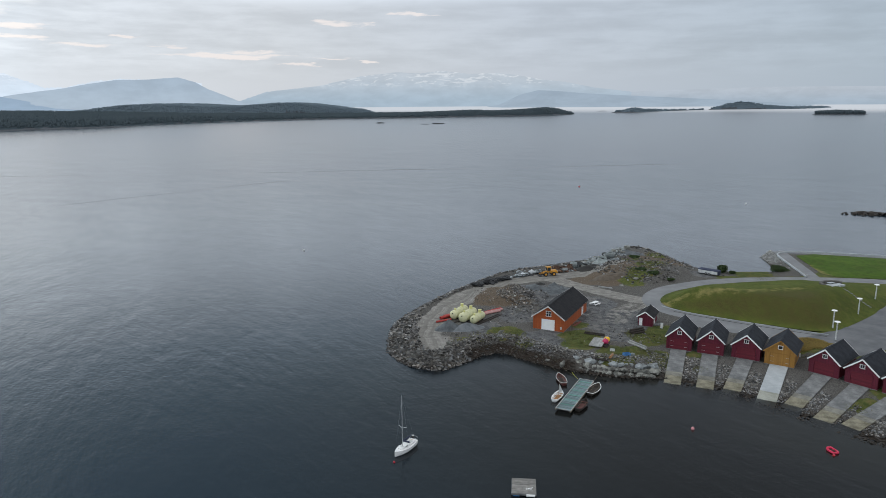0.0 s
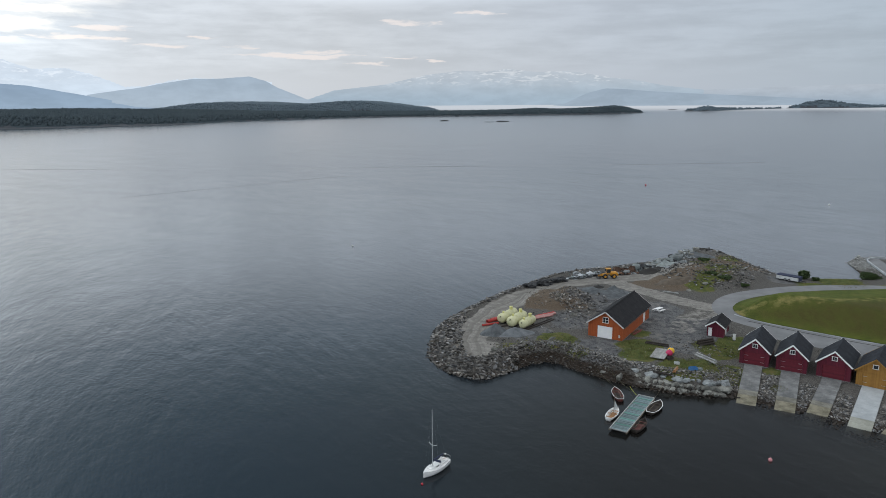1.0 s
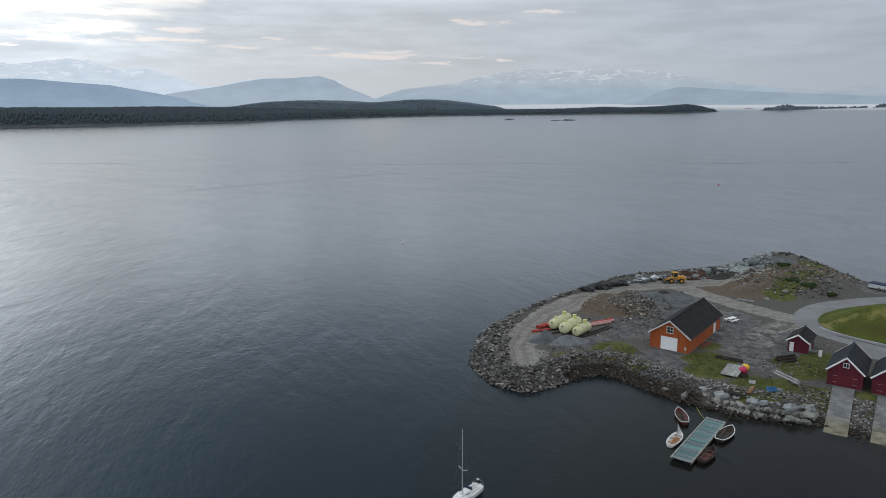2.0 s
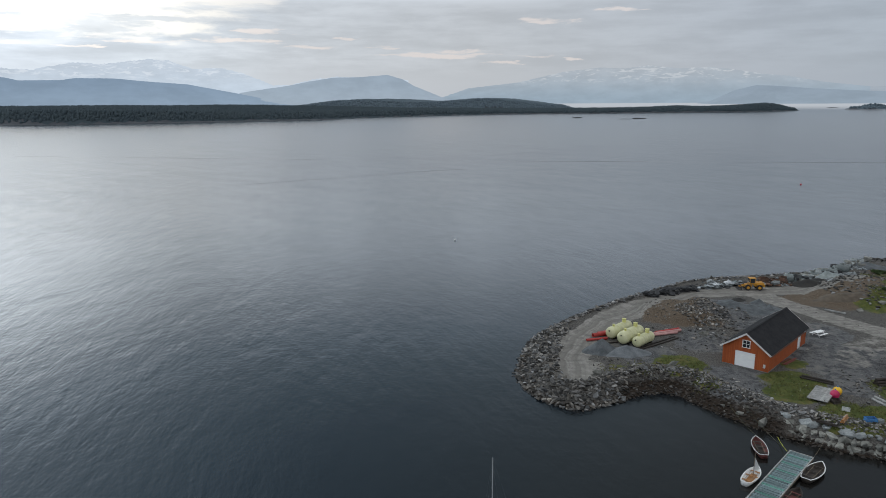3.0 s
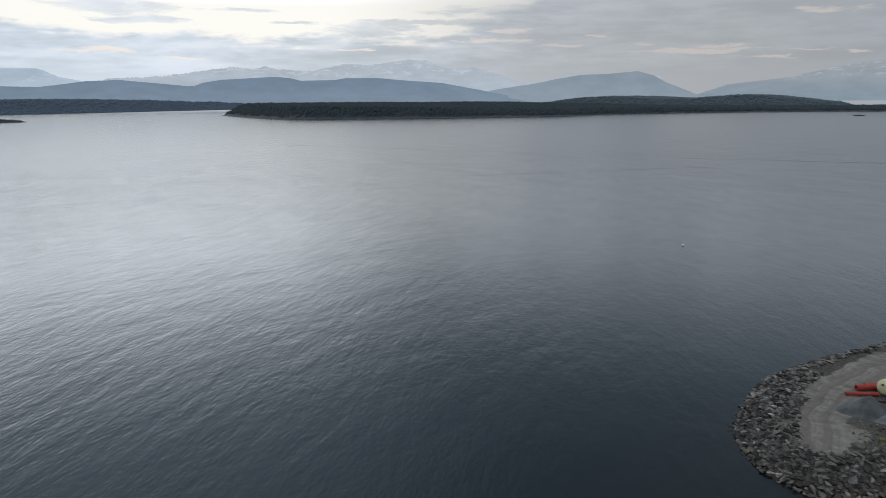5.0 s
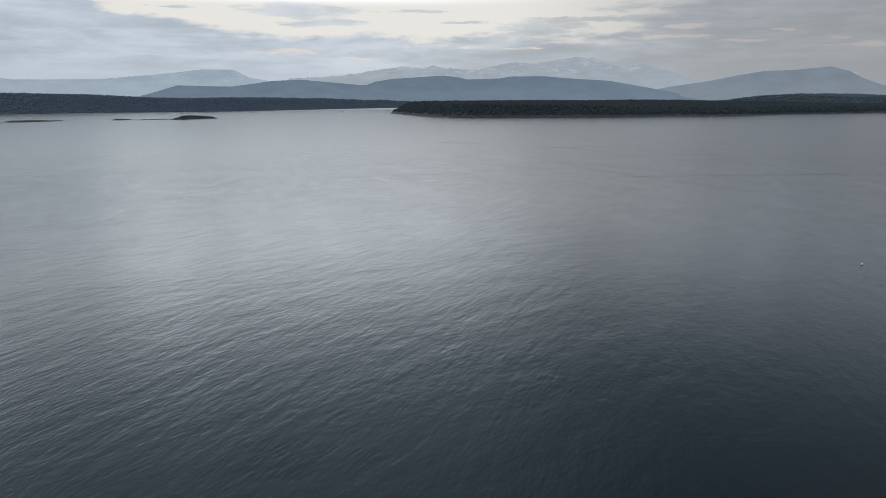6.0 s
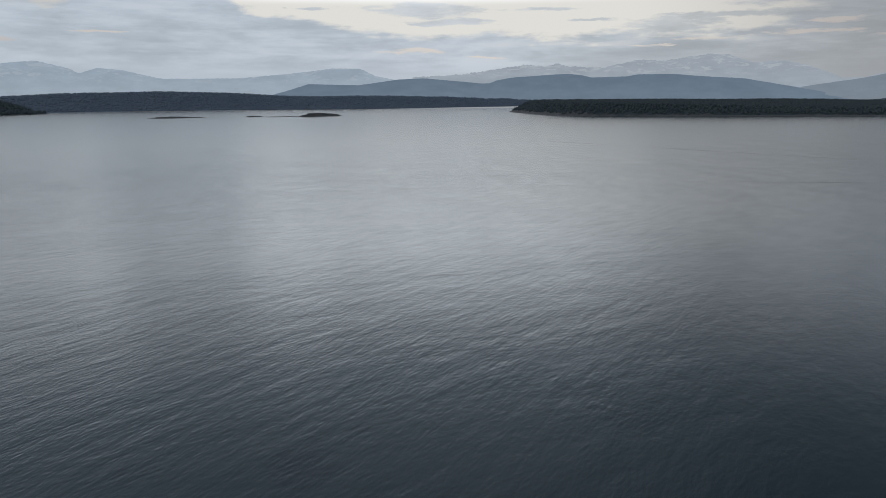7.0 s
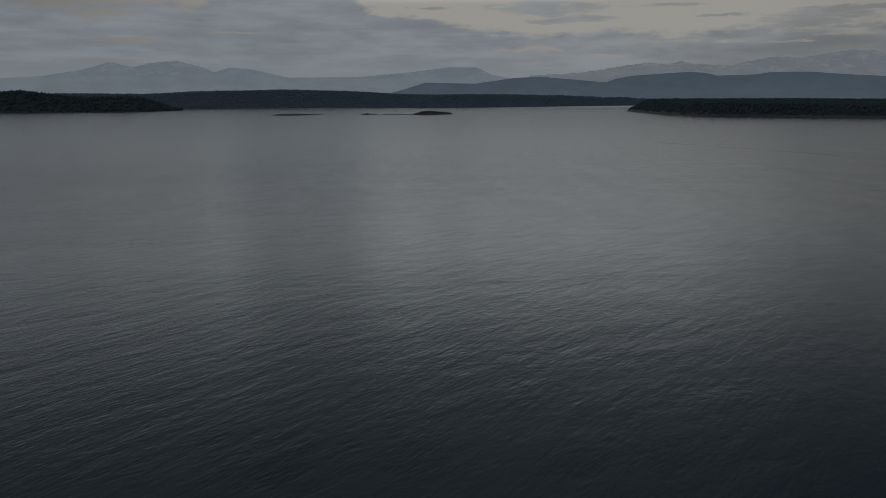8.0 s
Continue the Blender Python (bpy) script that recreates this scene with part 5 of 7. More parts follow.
    return tagged(link_mesh("backdrop", vs, fs, m, smooth=True), "glowing strip of painted haze over the far fjord water", "water", kind="structure")


far_haze_strip()


# ---- buildings ----
def wall_with_openings(width, top, holes, thick, breaks=()):
    """A wall in x and z, front at y = 0; top: height as a function of x; holes: x0, x1, z0, z1."""
    bm = bmesh.new()
    xs = sorted({-width / 2, width / 2, *breaks, *(v for h in holes for v in h[:2])})
    for a, b in zip(xs, xs[1:]):
        mid = (a + b) / 2
        cuts = sorted((h[2], h[3]) for h in holes if h[0] <= mid <= h[1])
        z = 0.0
        for lo, hi in cuts:
            if lo > z:
                prism(bm, [(a, z), (b, z), (b, lo), (a, lo)], 0, thick)
            z = hi
        prism(bm, [(a, z), (b, z), (b, top(b)), (a, top(a))], 0, thick)
    return bm


def gable_house(name, at, turn, w, l, wall, rise, label, category, group="", front=ORANGE, side=ORANGE_SIDE, roof=ROOF_BLACK, trim=WHITE, over=0.35, eave=0.4, door=None, window=None, doors=None, leaves=0, side_door=None, plinth=True, panes=4):
    ob = thing(name, at, label, category, group, turn)
    t = 0.16
    peak = wall + rise

    def top(x):
        return peak - abs(x) * rise / (w / 2)

    holes = [h for h in (door, window) if h]
    part("front_wall", wall_with_openings(w, top, holes, t, (0,)), front, ob)
    bm = wall_with_openings(w, top, [], t, (0,))
    bmesh.ops.translate(bm, verts=bm.verts, vec=(0, l - t, 0))
    part("back_wall", bm, front, ob)
    for s in (-1, 1):
        sd = [side_door[1:]] if side_door and side_door[0] == s else []
        bm = bmesh.new()
        cuts = sorted({0, l - 2 * t, *(v for h in sd for v in h[:2])})
        for a, b in zip(cuts, cuts[1:]):
            z0 = sd[0][3] if sd and sd[0][0] <= (a + b) / 2 <= sd[0][1] else 0.0
            box(bm, (s * (w / 2 - t / 2), t + (a + b) / 2, (z0 + wall) / 2), (t, b - a, wall - z0))
        part("side_wall", bm, side, ob)
        # roof slope with thickness
        run, tilt = math.hypot(w / 2 + eave, (w / 2 + eave) * rise / (w / 2)), math.atan2(rise, w / 2)
        bm = bmesh.new()
        prism(bm, [(0, 0), (-s * -run, 0), (-s * -run, -0.12), (0, -0.12)], -over, l + over)
        bmesh.ops.rotate(bm, verts=bm.verts, cent=(0, 0, 0), matrix=Matrix.Rotation(s * tilt, 3, "Y"))
        bmesh.ops.translate(bm, verts=bm.verts, vec=(0, 0, peak + 0.17))
        part("roof_slope", bm, roof, ob)
        for y in (-over - 0.035, l + over + 0.035):
            bm = bmesh.new()
            prism(bm, [(0, 0.0), (s * (run + 0.02), 0.0), (s * (run + 0.02), -0.24), (0, -0.24)], y - 0.032, y + 0.032)
            bmesh.ops.rotate(bm, verts=bm.verts, cent=(0, 0, 0), matrix=Matrix.Rotation(s * tilt, 3, "Y"))
            bmesh.ops.translate(bm, verts=bm.verts, vec=(0, 0, peak + 0.20))
            part("bargeboard", bm, trim, ob)
        x, z = s * (w / 2 + eave + 0.05), wall - eave * rise / (w / 2) + 0.06
        part("gutter", rodded((x, -over, z), (x, l + over, z), 0.06, seg=6), DARK_METAL, ob)
        for y in (0.02, l - 0.02):
            part("corner_board", boxed((s * (w / 2 - 0.02), y, wall / 2), (0.14, 0.14, wall - 0.1)), front, ob)
    part("ridge_cap", boxed((0, l / 2, peak + 0.19), (0.30, l + 2 * over, 0.07), bevel=0.02), roof, ob)
    if plinth:
        part("plinth", boxed((0, l / 2, -0.25), (w + 0.06, l + 0.06, 0.62)), CONCRETE, ob)
    if door:
        x0, x1, z0, z1 = door
        d = part("garage_door", boxed(((x0 + x1) / 2, 0.07, (z0 + z1) / 2), (x1 - x0 - 0.06, 0.06, z1 - z0 - 0.04)), doors or WHITE, ob, "boarded door closing the boat opening")
        if leaves:
            for k in range(leaves):
                cx = x0 + (x1 - x0) * (k + 0.5) / leaves
                part("door_leaf", boxed((cx, 0.03, (z0 + z1) / 2), ((x1 - x0) / leaves - 0.05, 0.05, z1 - z0 - 0.1)), doors or WHITE, d)
                for hz in (0.28, 0.72):
                    part("hinge", boxed((x0 + 0.4 if k == 0 else x1 - 0.4, -0.005, z0 + (z1 - z0) * hz), (0.62, 0.02, 0.05)), METAL, d, "long pale strap hinge")
        else:
            for k in range(1, 5):
                part("door_panel", boxed(((x0 + x1) / 2, 0.035, z0 + (z1 - z0) * (k - 0.5) / 4), (x1 - x0 - 0.08, 0.03, (z1 - z0) / 4 - 0.03)), doors or WHITE, d)
        for a in (x0 - 0.06, x1 + 0.06):
            part("door_casing", boxed((a, -0.02, (z0 + z1) / 2), (0.11, 0.05, z1 - z0)), front, ob)
        part("door_lintel", boxed(((x0 + x1) / 2, -0.02, z1 + 0.06), (x1 - x0 + 0.24, 0.06, 0.12)), front, ob)
    if window:
        x0, x1, z0, z1 = window
        wd = part("window", boxed(((x0 + x1) / 2, 0.08, (z0 + z1) / 2), (x1 - x0, 0.02, z1 - z0)), GLASS_DARK, ob, "small white-framed gable window")
        for c, s in ((((x0 + x1) / 2, -0.03, z0), (x1 - x0 + 0.16, 0.07, 0.08)), (((x0 + x1) / 2, -0.03, z1), (x1 - x0 + 0.16, 0.07, 0.08)), ((x0, -0.03, (z0 + z1) / 2), (0.08, 0.07, z1 - z0)), ((x1, -0.03, (z0 + z1) / 2), (0.08, 0.07, z1 - z0))):
            part("window_frame", boxed(c, s), WHITE, wd)
        if panes > 1:
            part("glazing_bar", boxed(((x0 + x1) / 2, 0.03, (z0 + z1) / 2), (0.045, 0.05, z1 - z0)), WHITE, wd)
        if panes > 2:
            part("glazing_bar", boxed(((x0 + x1) / 2, 0.03, (z0 + z1) / 2), (x1 - x0, 0.05, 0.04)), WHITE, wd)
    if side_door:
        s, y0, y1, _, z1 = side_door
        d = part("side_door", boxed((s * (w / 2 - 0.05), t + (y0 + y1) / 2, z1 / 2), (0.08, y1 - y0 - 0.06, z1)), WHITE, ob, "white side door")
        part("door_casing", boxed((s * (w / 2 + 0.03), t + y0 - 0.06, z1 / 2), (0.06, 0.12, z1 + 0.1)), WHITE, ob)
        part("door_casing", boxed((s * (w / 2 + 0.03), t + y1 + 0.06, z1 / 2), (0.06, 0.12, z1 + 0.1)), WHITE, ob)
        part("handle", boxed((s * (w / 2 + 0.03), t + y0 + 0.15, 1.0), (0.05, 0.12, 0.03)), METAL, d)
        part("door_step", boxed((s * (w / 2 + 0.6), t + (y0 + y1) / 2, 0.1), (1.1, 1.5, 0.2), bevel=0.02), CONCRETE, ob)
    return ob


(hx, hy), ht, hw, hl, hz = HOUSE
big = gable_house("boathouse", (hx, hy, hz), ht, hw, hl, 3.0, 2.45, "long orange boarded boathouse with black roof and white garage door", "boathouse", trim=DULL_TRIM, over=0.4, eave=0.45,
                door=(-1.62, 1.45, -0.05, 2.5), window=(-0.55, 0.55, 3.2, 4.35), side_door=(1, 13.6, 14.6, 0, 2.1))
part("wall_lamp", boxed((hw / 2 + 0.1, hl - 0.9, 2.5), (0.14, 0.3, 0.4), bevel=0.03), WHITE, big)
part("meter_box", boxed((hw / 2 - 0.55, -0.08, 0.9), (0.3, 0.16, 0.55), bevel=0.02), GREY_WHITE, big)

for k, ((bx, by), turn, bw, bl, bz) in enumerate(BOATHOUSES):
    ochre = k == 3
    gable_house("boathouse", (bx, by, bz), turn, bw, bl, 2.75, 2.15,
                "ochre yellow boarded boathouse with slate-grey roof" if ochre else "dark red boarded boathouse with white bargeboards and grey roof", "boathouse", "boathouses along the shore",
                front=OCHRE if ochre else RED, side=OCHRE_SIDE if ochre else RED_SIDE, roof=ROOF_SLATE, trim=OCHRE if ochre else WHITE, over=0.3, eave=0.35,
                door=(-1.75, 1.75, 0.03, 2.35), window=(-0.38, 0.38, 3.28, 3.98), panes=1 if ochre else 2, doors=OCHRE if ochre else RED_DOOR, leaves=2 if k in (0, 1, 3) else 0)
(sx, sy), st, sw, sl, sz = SHED
gable_house("shed", (sx, sy, sz), st, sw, sl, 2.25, 1.05, "small red shed with white trim and black roof", "shed", door=(-1.38, -0.62, 0.02, 1.8), front=RED, side=RED_SIDE, roof=ROOF_BLACK, trim=WHITE, over=0.45, eave=0.4, side_door=(1, 1.6, 2.5, 0, 1.75))


# ---- slipways ----
def slipway(front, foot, w, z0, mat, between, low_mat, label):
    """Concrete slabs from a boathouse door down into the water."""
    a, b = Vector((*front, z0)), Vector((*foot, -0.10))
    d = b - a
    turn = math.degrees(math.atan2(d.y, d.x)) - 90
    ob = thing("slipway", (a.x, a.y, a.z), label, "slipway", "slipways of the boathouses", turn)
    run, drop, n = math.hypot(d.x, d.y), d.z, 9
    tilt = math.degrees(math.atan2(drop, run))
    length = math.hypot(run, drop) / n
    for i in range(n):
        f = (i + 0.5) / n
        bm = boxed((0, run * f, drop * f - 0.10), (w, length - 0.03, 0.42), (tilt, 0, 0), 0.02)
        part("slab", bm, low_mat if i >= n - 2 else between if i == n - 3 else mat, ob, "algae-stained slab" if i >= n - 2 else "")
    for i in range(n, n + 3):
        f = (i + 0.5) / n
        part("sunken_slab", boxed((0, run * f, drop * f - 0.10), (w, length - 0.03, 0.42), (tilt, 0, 0), 0.02), low_mat, ob, "slab under the shallow water")
    return ob


for k, (top_, foot_, w_, z_) in enumerate(SLIPS):
    slipway(top_, foot_, w_, z_, PALE_CONCRETE if k == 3 else CONCRETE, PALE_CONCRETE if k == 3 else CONCRETE_STAINED, PALE_STAINED if k == 3 else CONCRETE_ALGAE,
            "pale new concrete slipway" if k == 3 else "grey concrete slipway running into the water")


# ---- stones of the shore ----
def spots(n, x_range, y_range, lo, hi, seed, size=(0.4, 1.1), ok=None, gap=0.55):
    """Places for stones in a band of inside distance along the shore, no two on one spot."""
    rng = np.random.default_rng(seed)
    p = np.stack([rng.uniform(*x_range, n), rng.uniform(*y_range, n)], 1)
    sd = inside_distance(SHORE_R, p[:, 0], p[:, 1])
    keep = (sd > lo) & (sd < hi + 0.9 * wobble(p[:, 0], p[:, 1], 0.5, seed))
    if ok is not None:
        keep &= ok(p[:, 0], p[:, 1])
    p, sd = p[keep], sd[keep]
    s = size[0] + (size[1] - size[0]) * rng.beta(1.3, 3.0, len(p))
    taken, out = {}, []
    for (a, b), r in sorted(zip(p.tolist(), s.tolist()), key=lambda q: -q[1]):
        cell = (int(a // 1.2), int(b // 1.2))
        near = [q for i in (-1, 0, 1) for j in (-1, 0, 1) for q in taken.get((cell[0] + i, cell[1] + j), ())]
        if all((a - c) ** 2 + (b - d) ** 2 > (gap * (r + t) / 1.4) ** 2 for c, d, t in near):
            taken.setdefault(cell, []).append((a, b, r))
            out.append((a, b, r))
    q = np.array(out)
    z = np.maximum(land_height(q[:, 0], q[:, 1])[0], -0.25)
    return [(a, b, zz + 0.12 * r, r) for (a, b, r), zz in zip(out, z)]


def off_houses(x, y):
    free = np.ones(x.shape, bool)
    for (cx, cy), turn, w, l, _ in FOOTINGS:
        a = radians(turn)
        u, v = (x - cx) * math.cos(a) + (y - cy) * math.sin(a), -(x - cx) * math.sin(a) + (y - cy) * math.cos(a)
        free &= ~((np.abs(u) < w / 2 + 0.3) & (v > -0.3) & (v < l + 0.3))
    for (ax, ay), (bx, by), w, _ in SLIPS:
        dx, dy = bx - ax, by - ay
        k = math.hypot(dx, dy)
        u, v = ((x - ax) * dy - (y - ay) * dx) / k, ((x - ax) * dx + (y - ay) * dy) / k
        free &= ~((np.abs(u) < w / 2 + 0.2) & (v > -1) & (v < k + 1.5))
    return free


tip = spots(34000, (-22, 8), (128, 182), -0.3, 4.6, 21, (0.30, 1.1), lambda x, y: (x < -2.5) | (y > 146) | (inside_distance(SHORE_R, x, y) > 3.6), gap=0.40)
tip += spots(9000, (-18, -10), (138, 160), 4.6, 6.0, 29, (0.3, 0.9), gap=0.42)
north = spots(60000, (-22, 64), (165, 250), -0.3, 4.4, 22, (0.35, 1.3), lambda x, y: y > 165, 0.45)
cove = spots(30000, (-4, 36), (122, 147), 3.0, 6.4, 23, (0.18, 0.7), lambda x, y: x < 33, 0.42)
low = spots(12000, (-3, 18), (126, 148), -0.6, 3.3, 24, (0.3, 0.8)) + spots(5000, (18, 34), (126, 140), -0.6, 1.5, 28, (0.35, 0.9)) + spots(3000, (-21, -6), (126, 147), -0.6, 0.7, 27, (0.4, 1.0))
bank = spots(60000, (33, 78), (88, 140), 2.6, 11.5, 25, (0.16, 0.62), off_houses, 0.42)
bank_low = spots(14000, (33, 78), (88, 132), -0.6, 3.4, 26, (0.3, 0.85), off_houses, 0.48)
# the largest blocks of the near shore are single pieces
big_tip = sorted((p for p in tip if p[1] < 152), key=lambda p: -p[3])[:290]
picked = set(big_tip)
tip = [p for p in tip if p not in picked]
riprap = thing("riprap", (-10, 135, 0), "tumbled angular grey blocks armouring the headland tip", "riprap", kind="structure")
PIECES = []
for k_, (v_, f_) in enumerate(STONES):
    me_ = bpy.data.meshes.new("block")
    me_.from_pydata(v_.tolist(), [], f_.tolist())
    me_.materials.append(ROCK_BROWN if k_ % 3 == 0 else ROCK_PIECE)
    PIECES.append(me_)
for i, (x, y, z, s) in enumerate(big_tip):
    rnd_ = random.Random(i + 900)
    ob = new("block", PIECES[i % len(PIECES)])
    ob.parent = riprap
    ob.location = Vector((x, y, z + 0.05)) - riprap.location
    ob.rotation_euler = (rnd_.uniform(-0.5, 0.5), rnd_.uniform(-0.5, 0.5), rnd_.uniform(0, 6.3))
    ob.scale = (s, s, s * rnd_.uniform(0.8, 1.15))
scatter("boulders", tip, ROCK, "grey riprap boulders round the headland tip", "riprap")
scatter("boulders", north, ROCK, "grey riprap boulders along the seaward shore", "riprap")
scatter("stones", cove, ROCK_SHORE, "broken stones above the cove", "stones")
scatter("wet_stones", low, ROCK_WET, "dark weed-covered stones at the waterline", "stones")
scatter("stones", bank, ROCK_SHORE, "grey stones between the slipways", "stones")
scatter("wet_stones", bank_low, ROCK_WET, "dark wet stones below the slipways", "stones")
rubble_rng = np.random.default_rng(31)


def heap_of(cx, cy, r, n, size, seed):
    g = np.random.default_rng(seed)
    a, d = g.uniform(0, 6.3, n), r * np.sqrt(g.uniform(0, 1, n))
    x, y = cx + d * np.cos(a), cy + d * np.sin(a)
    z = land_height(x, y)[0]
    s = g.uniform(*size, n)
    return [(*q[:2], q[2] + 0.1 * q[3], q[3]) for q in zip(x.tolist(), y.tolist(), z.tolist(), s.tolist())]


scatter("heap_stones", heap_of(9.0, 173.5, 5.0, 520, (0.2, 0.7), 17) + heap_of(3, 174, 5.5, 200, (0.15, 0.45), 18), ROCK_TAN, "tan broken stones on the heap of earth", "stones")
loose = heap_of(12, 166, 5.5, 130, (0.25, 0.8), 1) + heap_of(12.5, 176, 5, 110, (0.25, 0.7), 2) + heap_of(3, 143, 6, 90, (0.2, 0.6), 3) + heap_of(-3, 143, 5, 70, (0.2, 0.55), 4) + heap_of(12, 139, 6, 110, (0.2, 0.5), 5)
loose += heap_of(45, 200, 12, 620, (0.2, 0.85), 6) + heap_of(55, 218, 11, 420, (0.2, 0.8), 7) + heap_of(61, 211, 6, 160, (0.2, 0.7), 27) + heap_of(33, 143, 6, 90, (0.2, 0.6), 8) + heap_of(5, 160, 7, 60, (0.2, 0.6), 9) + heap_of(52, 240, 8, 150, (0.5, 1.2), 10) + heap_of(31, 150, 5, 40, (0.2, 0.5), 11)
yard = []
g_ = np.random.default_rng(99)
for px_, py_ in g_.uniform((-16, 134), (44, 230), (6500, 2)):
    yard.append((px_, py_))
yp = np.array(yard)
yz, ysd = land_height(yp[:, 0], yp[:, 1])
on_track = np.minimum(line_distance(TRACK, yp[:, 0], yp[:, 1]), line_distance(LOOP, yp[:, 0], yp[:, 1])) < 3.2
good = (ysd > 3.5) & off_houses(yp[:, 0], yp[:, 1]) & ~on_track & (wobble(yp[:, 0], yp[:, 1], 0.25, 4) > -0.25)
loose += [(a, b, c + 0.02, float(s)) for (a, b), c, s in zip(yp[good].tolist(), yz[good].tolist(), 0.09 + 0.30 * g_.beta(1, 5, good.sum()))]
scatter("rubble", loose, ROCK, "loose broken stones on the bare ground", "stones")
slabs = heap_of(33, 209, 5, 60, (0.5, 1.4), 12) + heap_of(39, 217, 5, 70, (0.5, 1.5), 13) + heap_of(12, 202.5, 4, 40, (0.4, 1.1), 14) + heap_of(45, 228, 5, 60, (0.5, 1.3), 15) + heap_of(25, 206, 4, 40, (0.4, 1.0), 16)
scatter("slabs", slabs, surface("blue_grey_slabs", (0.12, 0.138, 0.146), (0.31, 0.33, 0.34), 0.85, scale=0.9, grain=6, relief=0.5, per_island=0.6), "blue-grey broken slabs stored along the shore", "stones")
# the slope of the quay and its stones
quay = []
for i in range(2600):
    f, d = rubble_rng.uniform(0, 1), rubble_rng.uniform(0, 1)
    quay.append((93.9 + 3.0 * f - 3.4 * d - (1 - f) * 0.8, 198 + 35 * f, 2.25 - 2.5 * d, rubble_rng.uniform(0.35, 0.7)))
scatter("quay_boulders", quay, FACING, "pale riprap slope below the quay path", "riprap")
scatter("rocks", [(178 + 9 * rubble_rng.normal() * 0.5, 322 + 4 * rubble_rng.normal() * 0.5, 0.1, rubble_rng.uniform(1.2, 3.2)) for _ in range(70)] + [(172 + 2 * i, 326 - 1.4 * i, 0.4, 3.4) for i in range(12)], ROCK_WET, "dark reef of rocks awash", "rocks")

# the stacked boulder wall by the landing stage: single stones
STONE_MESHES = []
for i in range(8):
    bm_ = block_mesh(40 + i, 17, 0.72)
    me_ = bpy.data.meshes.new("boulder")
    bm_.to_mesh(me_)
    bm_.free()
    STONE_MESHES.append(me_)


def boulder(x, y, z, size, mat, seed, label, name="boulder", group="boulders of the landing"):
    rnd = random.Random(seed)
    key = (seed % 8, mat.name)
    if key not in MATS:
        me = STONE_MESHES[seed % 8].copy()
        me.materials.append(mat)
        MATS[key] = me
    ob = new(name, MATS[key])
    ob.matrix_world = pose(x, y, z, rnd.uniform(-20, 20), rnd.uniform(-20, 20), rnd.uniform(0, 360)) @ Matrix.Diagonal((size, size, size, 1))
    return tagged(ob, label, "boulder", group)


WALL_LINE = [(17.6, 132.0), (20.5, 129.9), (25, 128.2), (29.6, 127.4), (32.0, 127.4)]
wl = np.array(WALL_LINE)
for i in range(96):
    f = (i % 32) / 31 * (len(wl) - 1)
    k = min(int(f), len(wl) - 2)
    p = wl[k] + (wl[k + 1] - wl[k]) * (f - k)
    tier = i // 32
    rnd_ = random.Random(i)
    back = 0.25 + tier * 0.75
    loose_ = 0.55 if tier == 2 else 0.25
    boulder(p[0] + rnd_.uniform(-loose_, loose_) + 0.25 * back, p[1] + back + rnd_.uniform(-loose_, loose_), 0.22 + 0.72 * tier, rnd_.uniform(0.8, 1.5) * (0.9 if tier == 2 else 1), SLATE if tier == 2 else BOULDER, i,
            "flat pale slate block on top of the shore wall" if tier == 2 else "rounded grey boulder of the shore wall")
for i, (x, y, s) in enumerate([(15.6, 132.4, 1.7), (12.9, 134.4, 0.8), (10.8, 136.1, 0.7), (4.0, 146.2, 1.5), (-6.9, 139.2, 1.3), (9.2, 163.2, 1.6), (33.0, 128.8, 1.5), (24.0, 168.9, 0.6), (38.2, 186.3, 1.0), (43, 190.8, 1.2)]):
    boulder(x, y, float(land_height(np.array([x]), np.array([y]))[0][0]) + 0.2 * s, s, BOULDER, 200 + i, "single pale boulder on the bare ground", group="")


# ---- boats and floats ----
def hull_mesh(length, beam, depth, stern=0.55, sheer=0.25, thick=0.05, floor=0.12, n=13, m=9, open_top=True, bow=2.6):
    """A lofted hull, bow towards +y: outer skin, rim and inner skin."""
    def section(f, inset):
        w = beam / 2 * (1 - max(0.0, f) ** bow) * (1 if f > 0 else 1 - (1 - stern) * (-f) ** 2.2)
        w = max(w - inset, 0.015)
        top = depth + sheer * f * f * (1 if f > 0 else 0.5)
        bot = -0.12 + 0.22 * max(0, f) ** 3 + (floor if inset else 0)
        pts = []
        for j in range(m):
            a = -math.pi / 2 + math.pi * j / (m - 1)
            c = math.sin(a)
            pts.append((w * math.copysign(abs(c) ** 0.75, c), f * length / 2 - (inset if f > 0.9 else 0) + (inset if f < -0.9 else 0), top - (top - bot) * math.cos(a) ** 0.8))
        return pts
    bm = bmesh.new()
    skins = []
    for inset in ((0.0, thick) if open_top else (0.0,)):
        skins.append([[bm.verts.new(p) for p in section(-1 + 2 * i / (n - 1), inset)] for i in range(n)])
    for s, skin in enumerate(skins):
        for i in range(n - 1):
            for j in range(m - 1):
                bm.faces.new((skin[i][j], skin[i][j + 1], skin[i + 1][j + 1], skin[i + 1][j]))
        bm.faces.new(skin[0])
        bm.faces.new(skin[-1])
    if open_top:
        o, q = skins
        for i in range(n - 1):
            for j in (0, m - 1):
                bm.faces.new((o[i][j], o[i + 1][j], q[i + 1][j], q[i][j]))
    else:
        for i in range(n - 1):
            bm.faces.new((skins[0][i][0], skins[0][i + 1][0], skins[0][i + 1][-1], skins[0][i][-1]))
    return bm


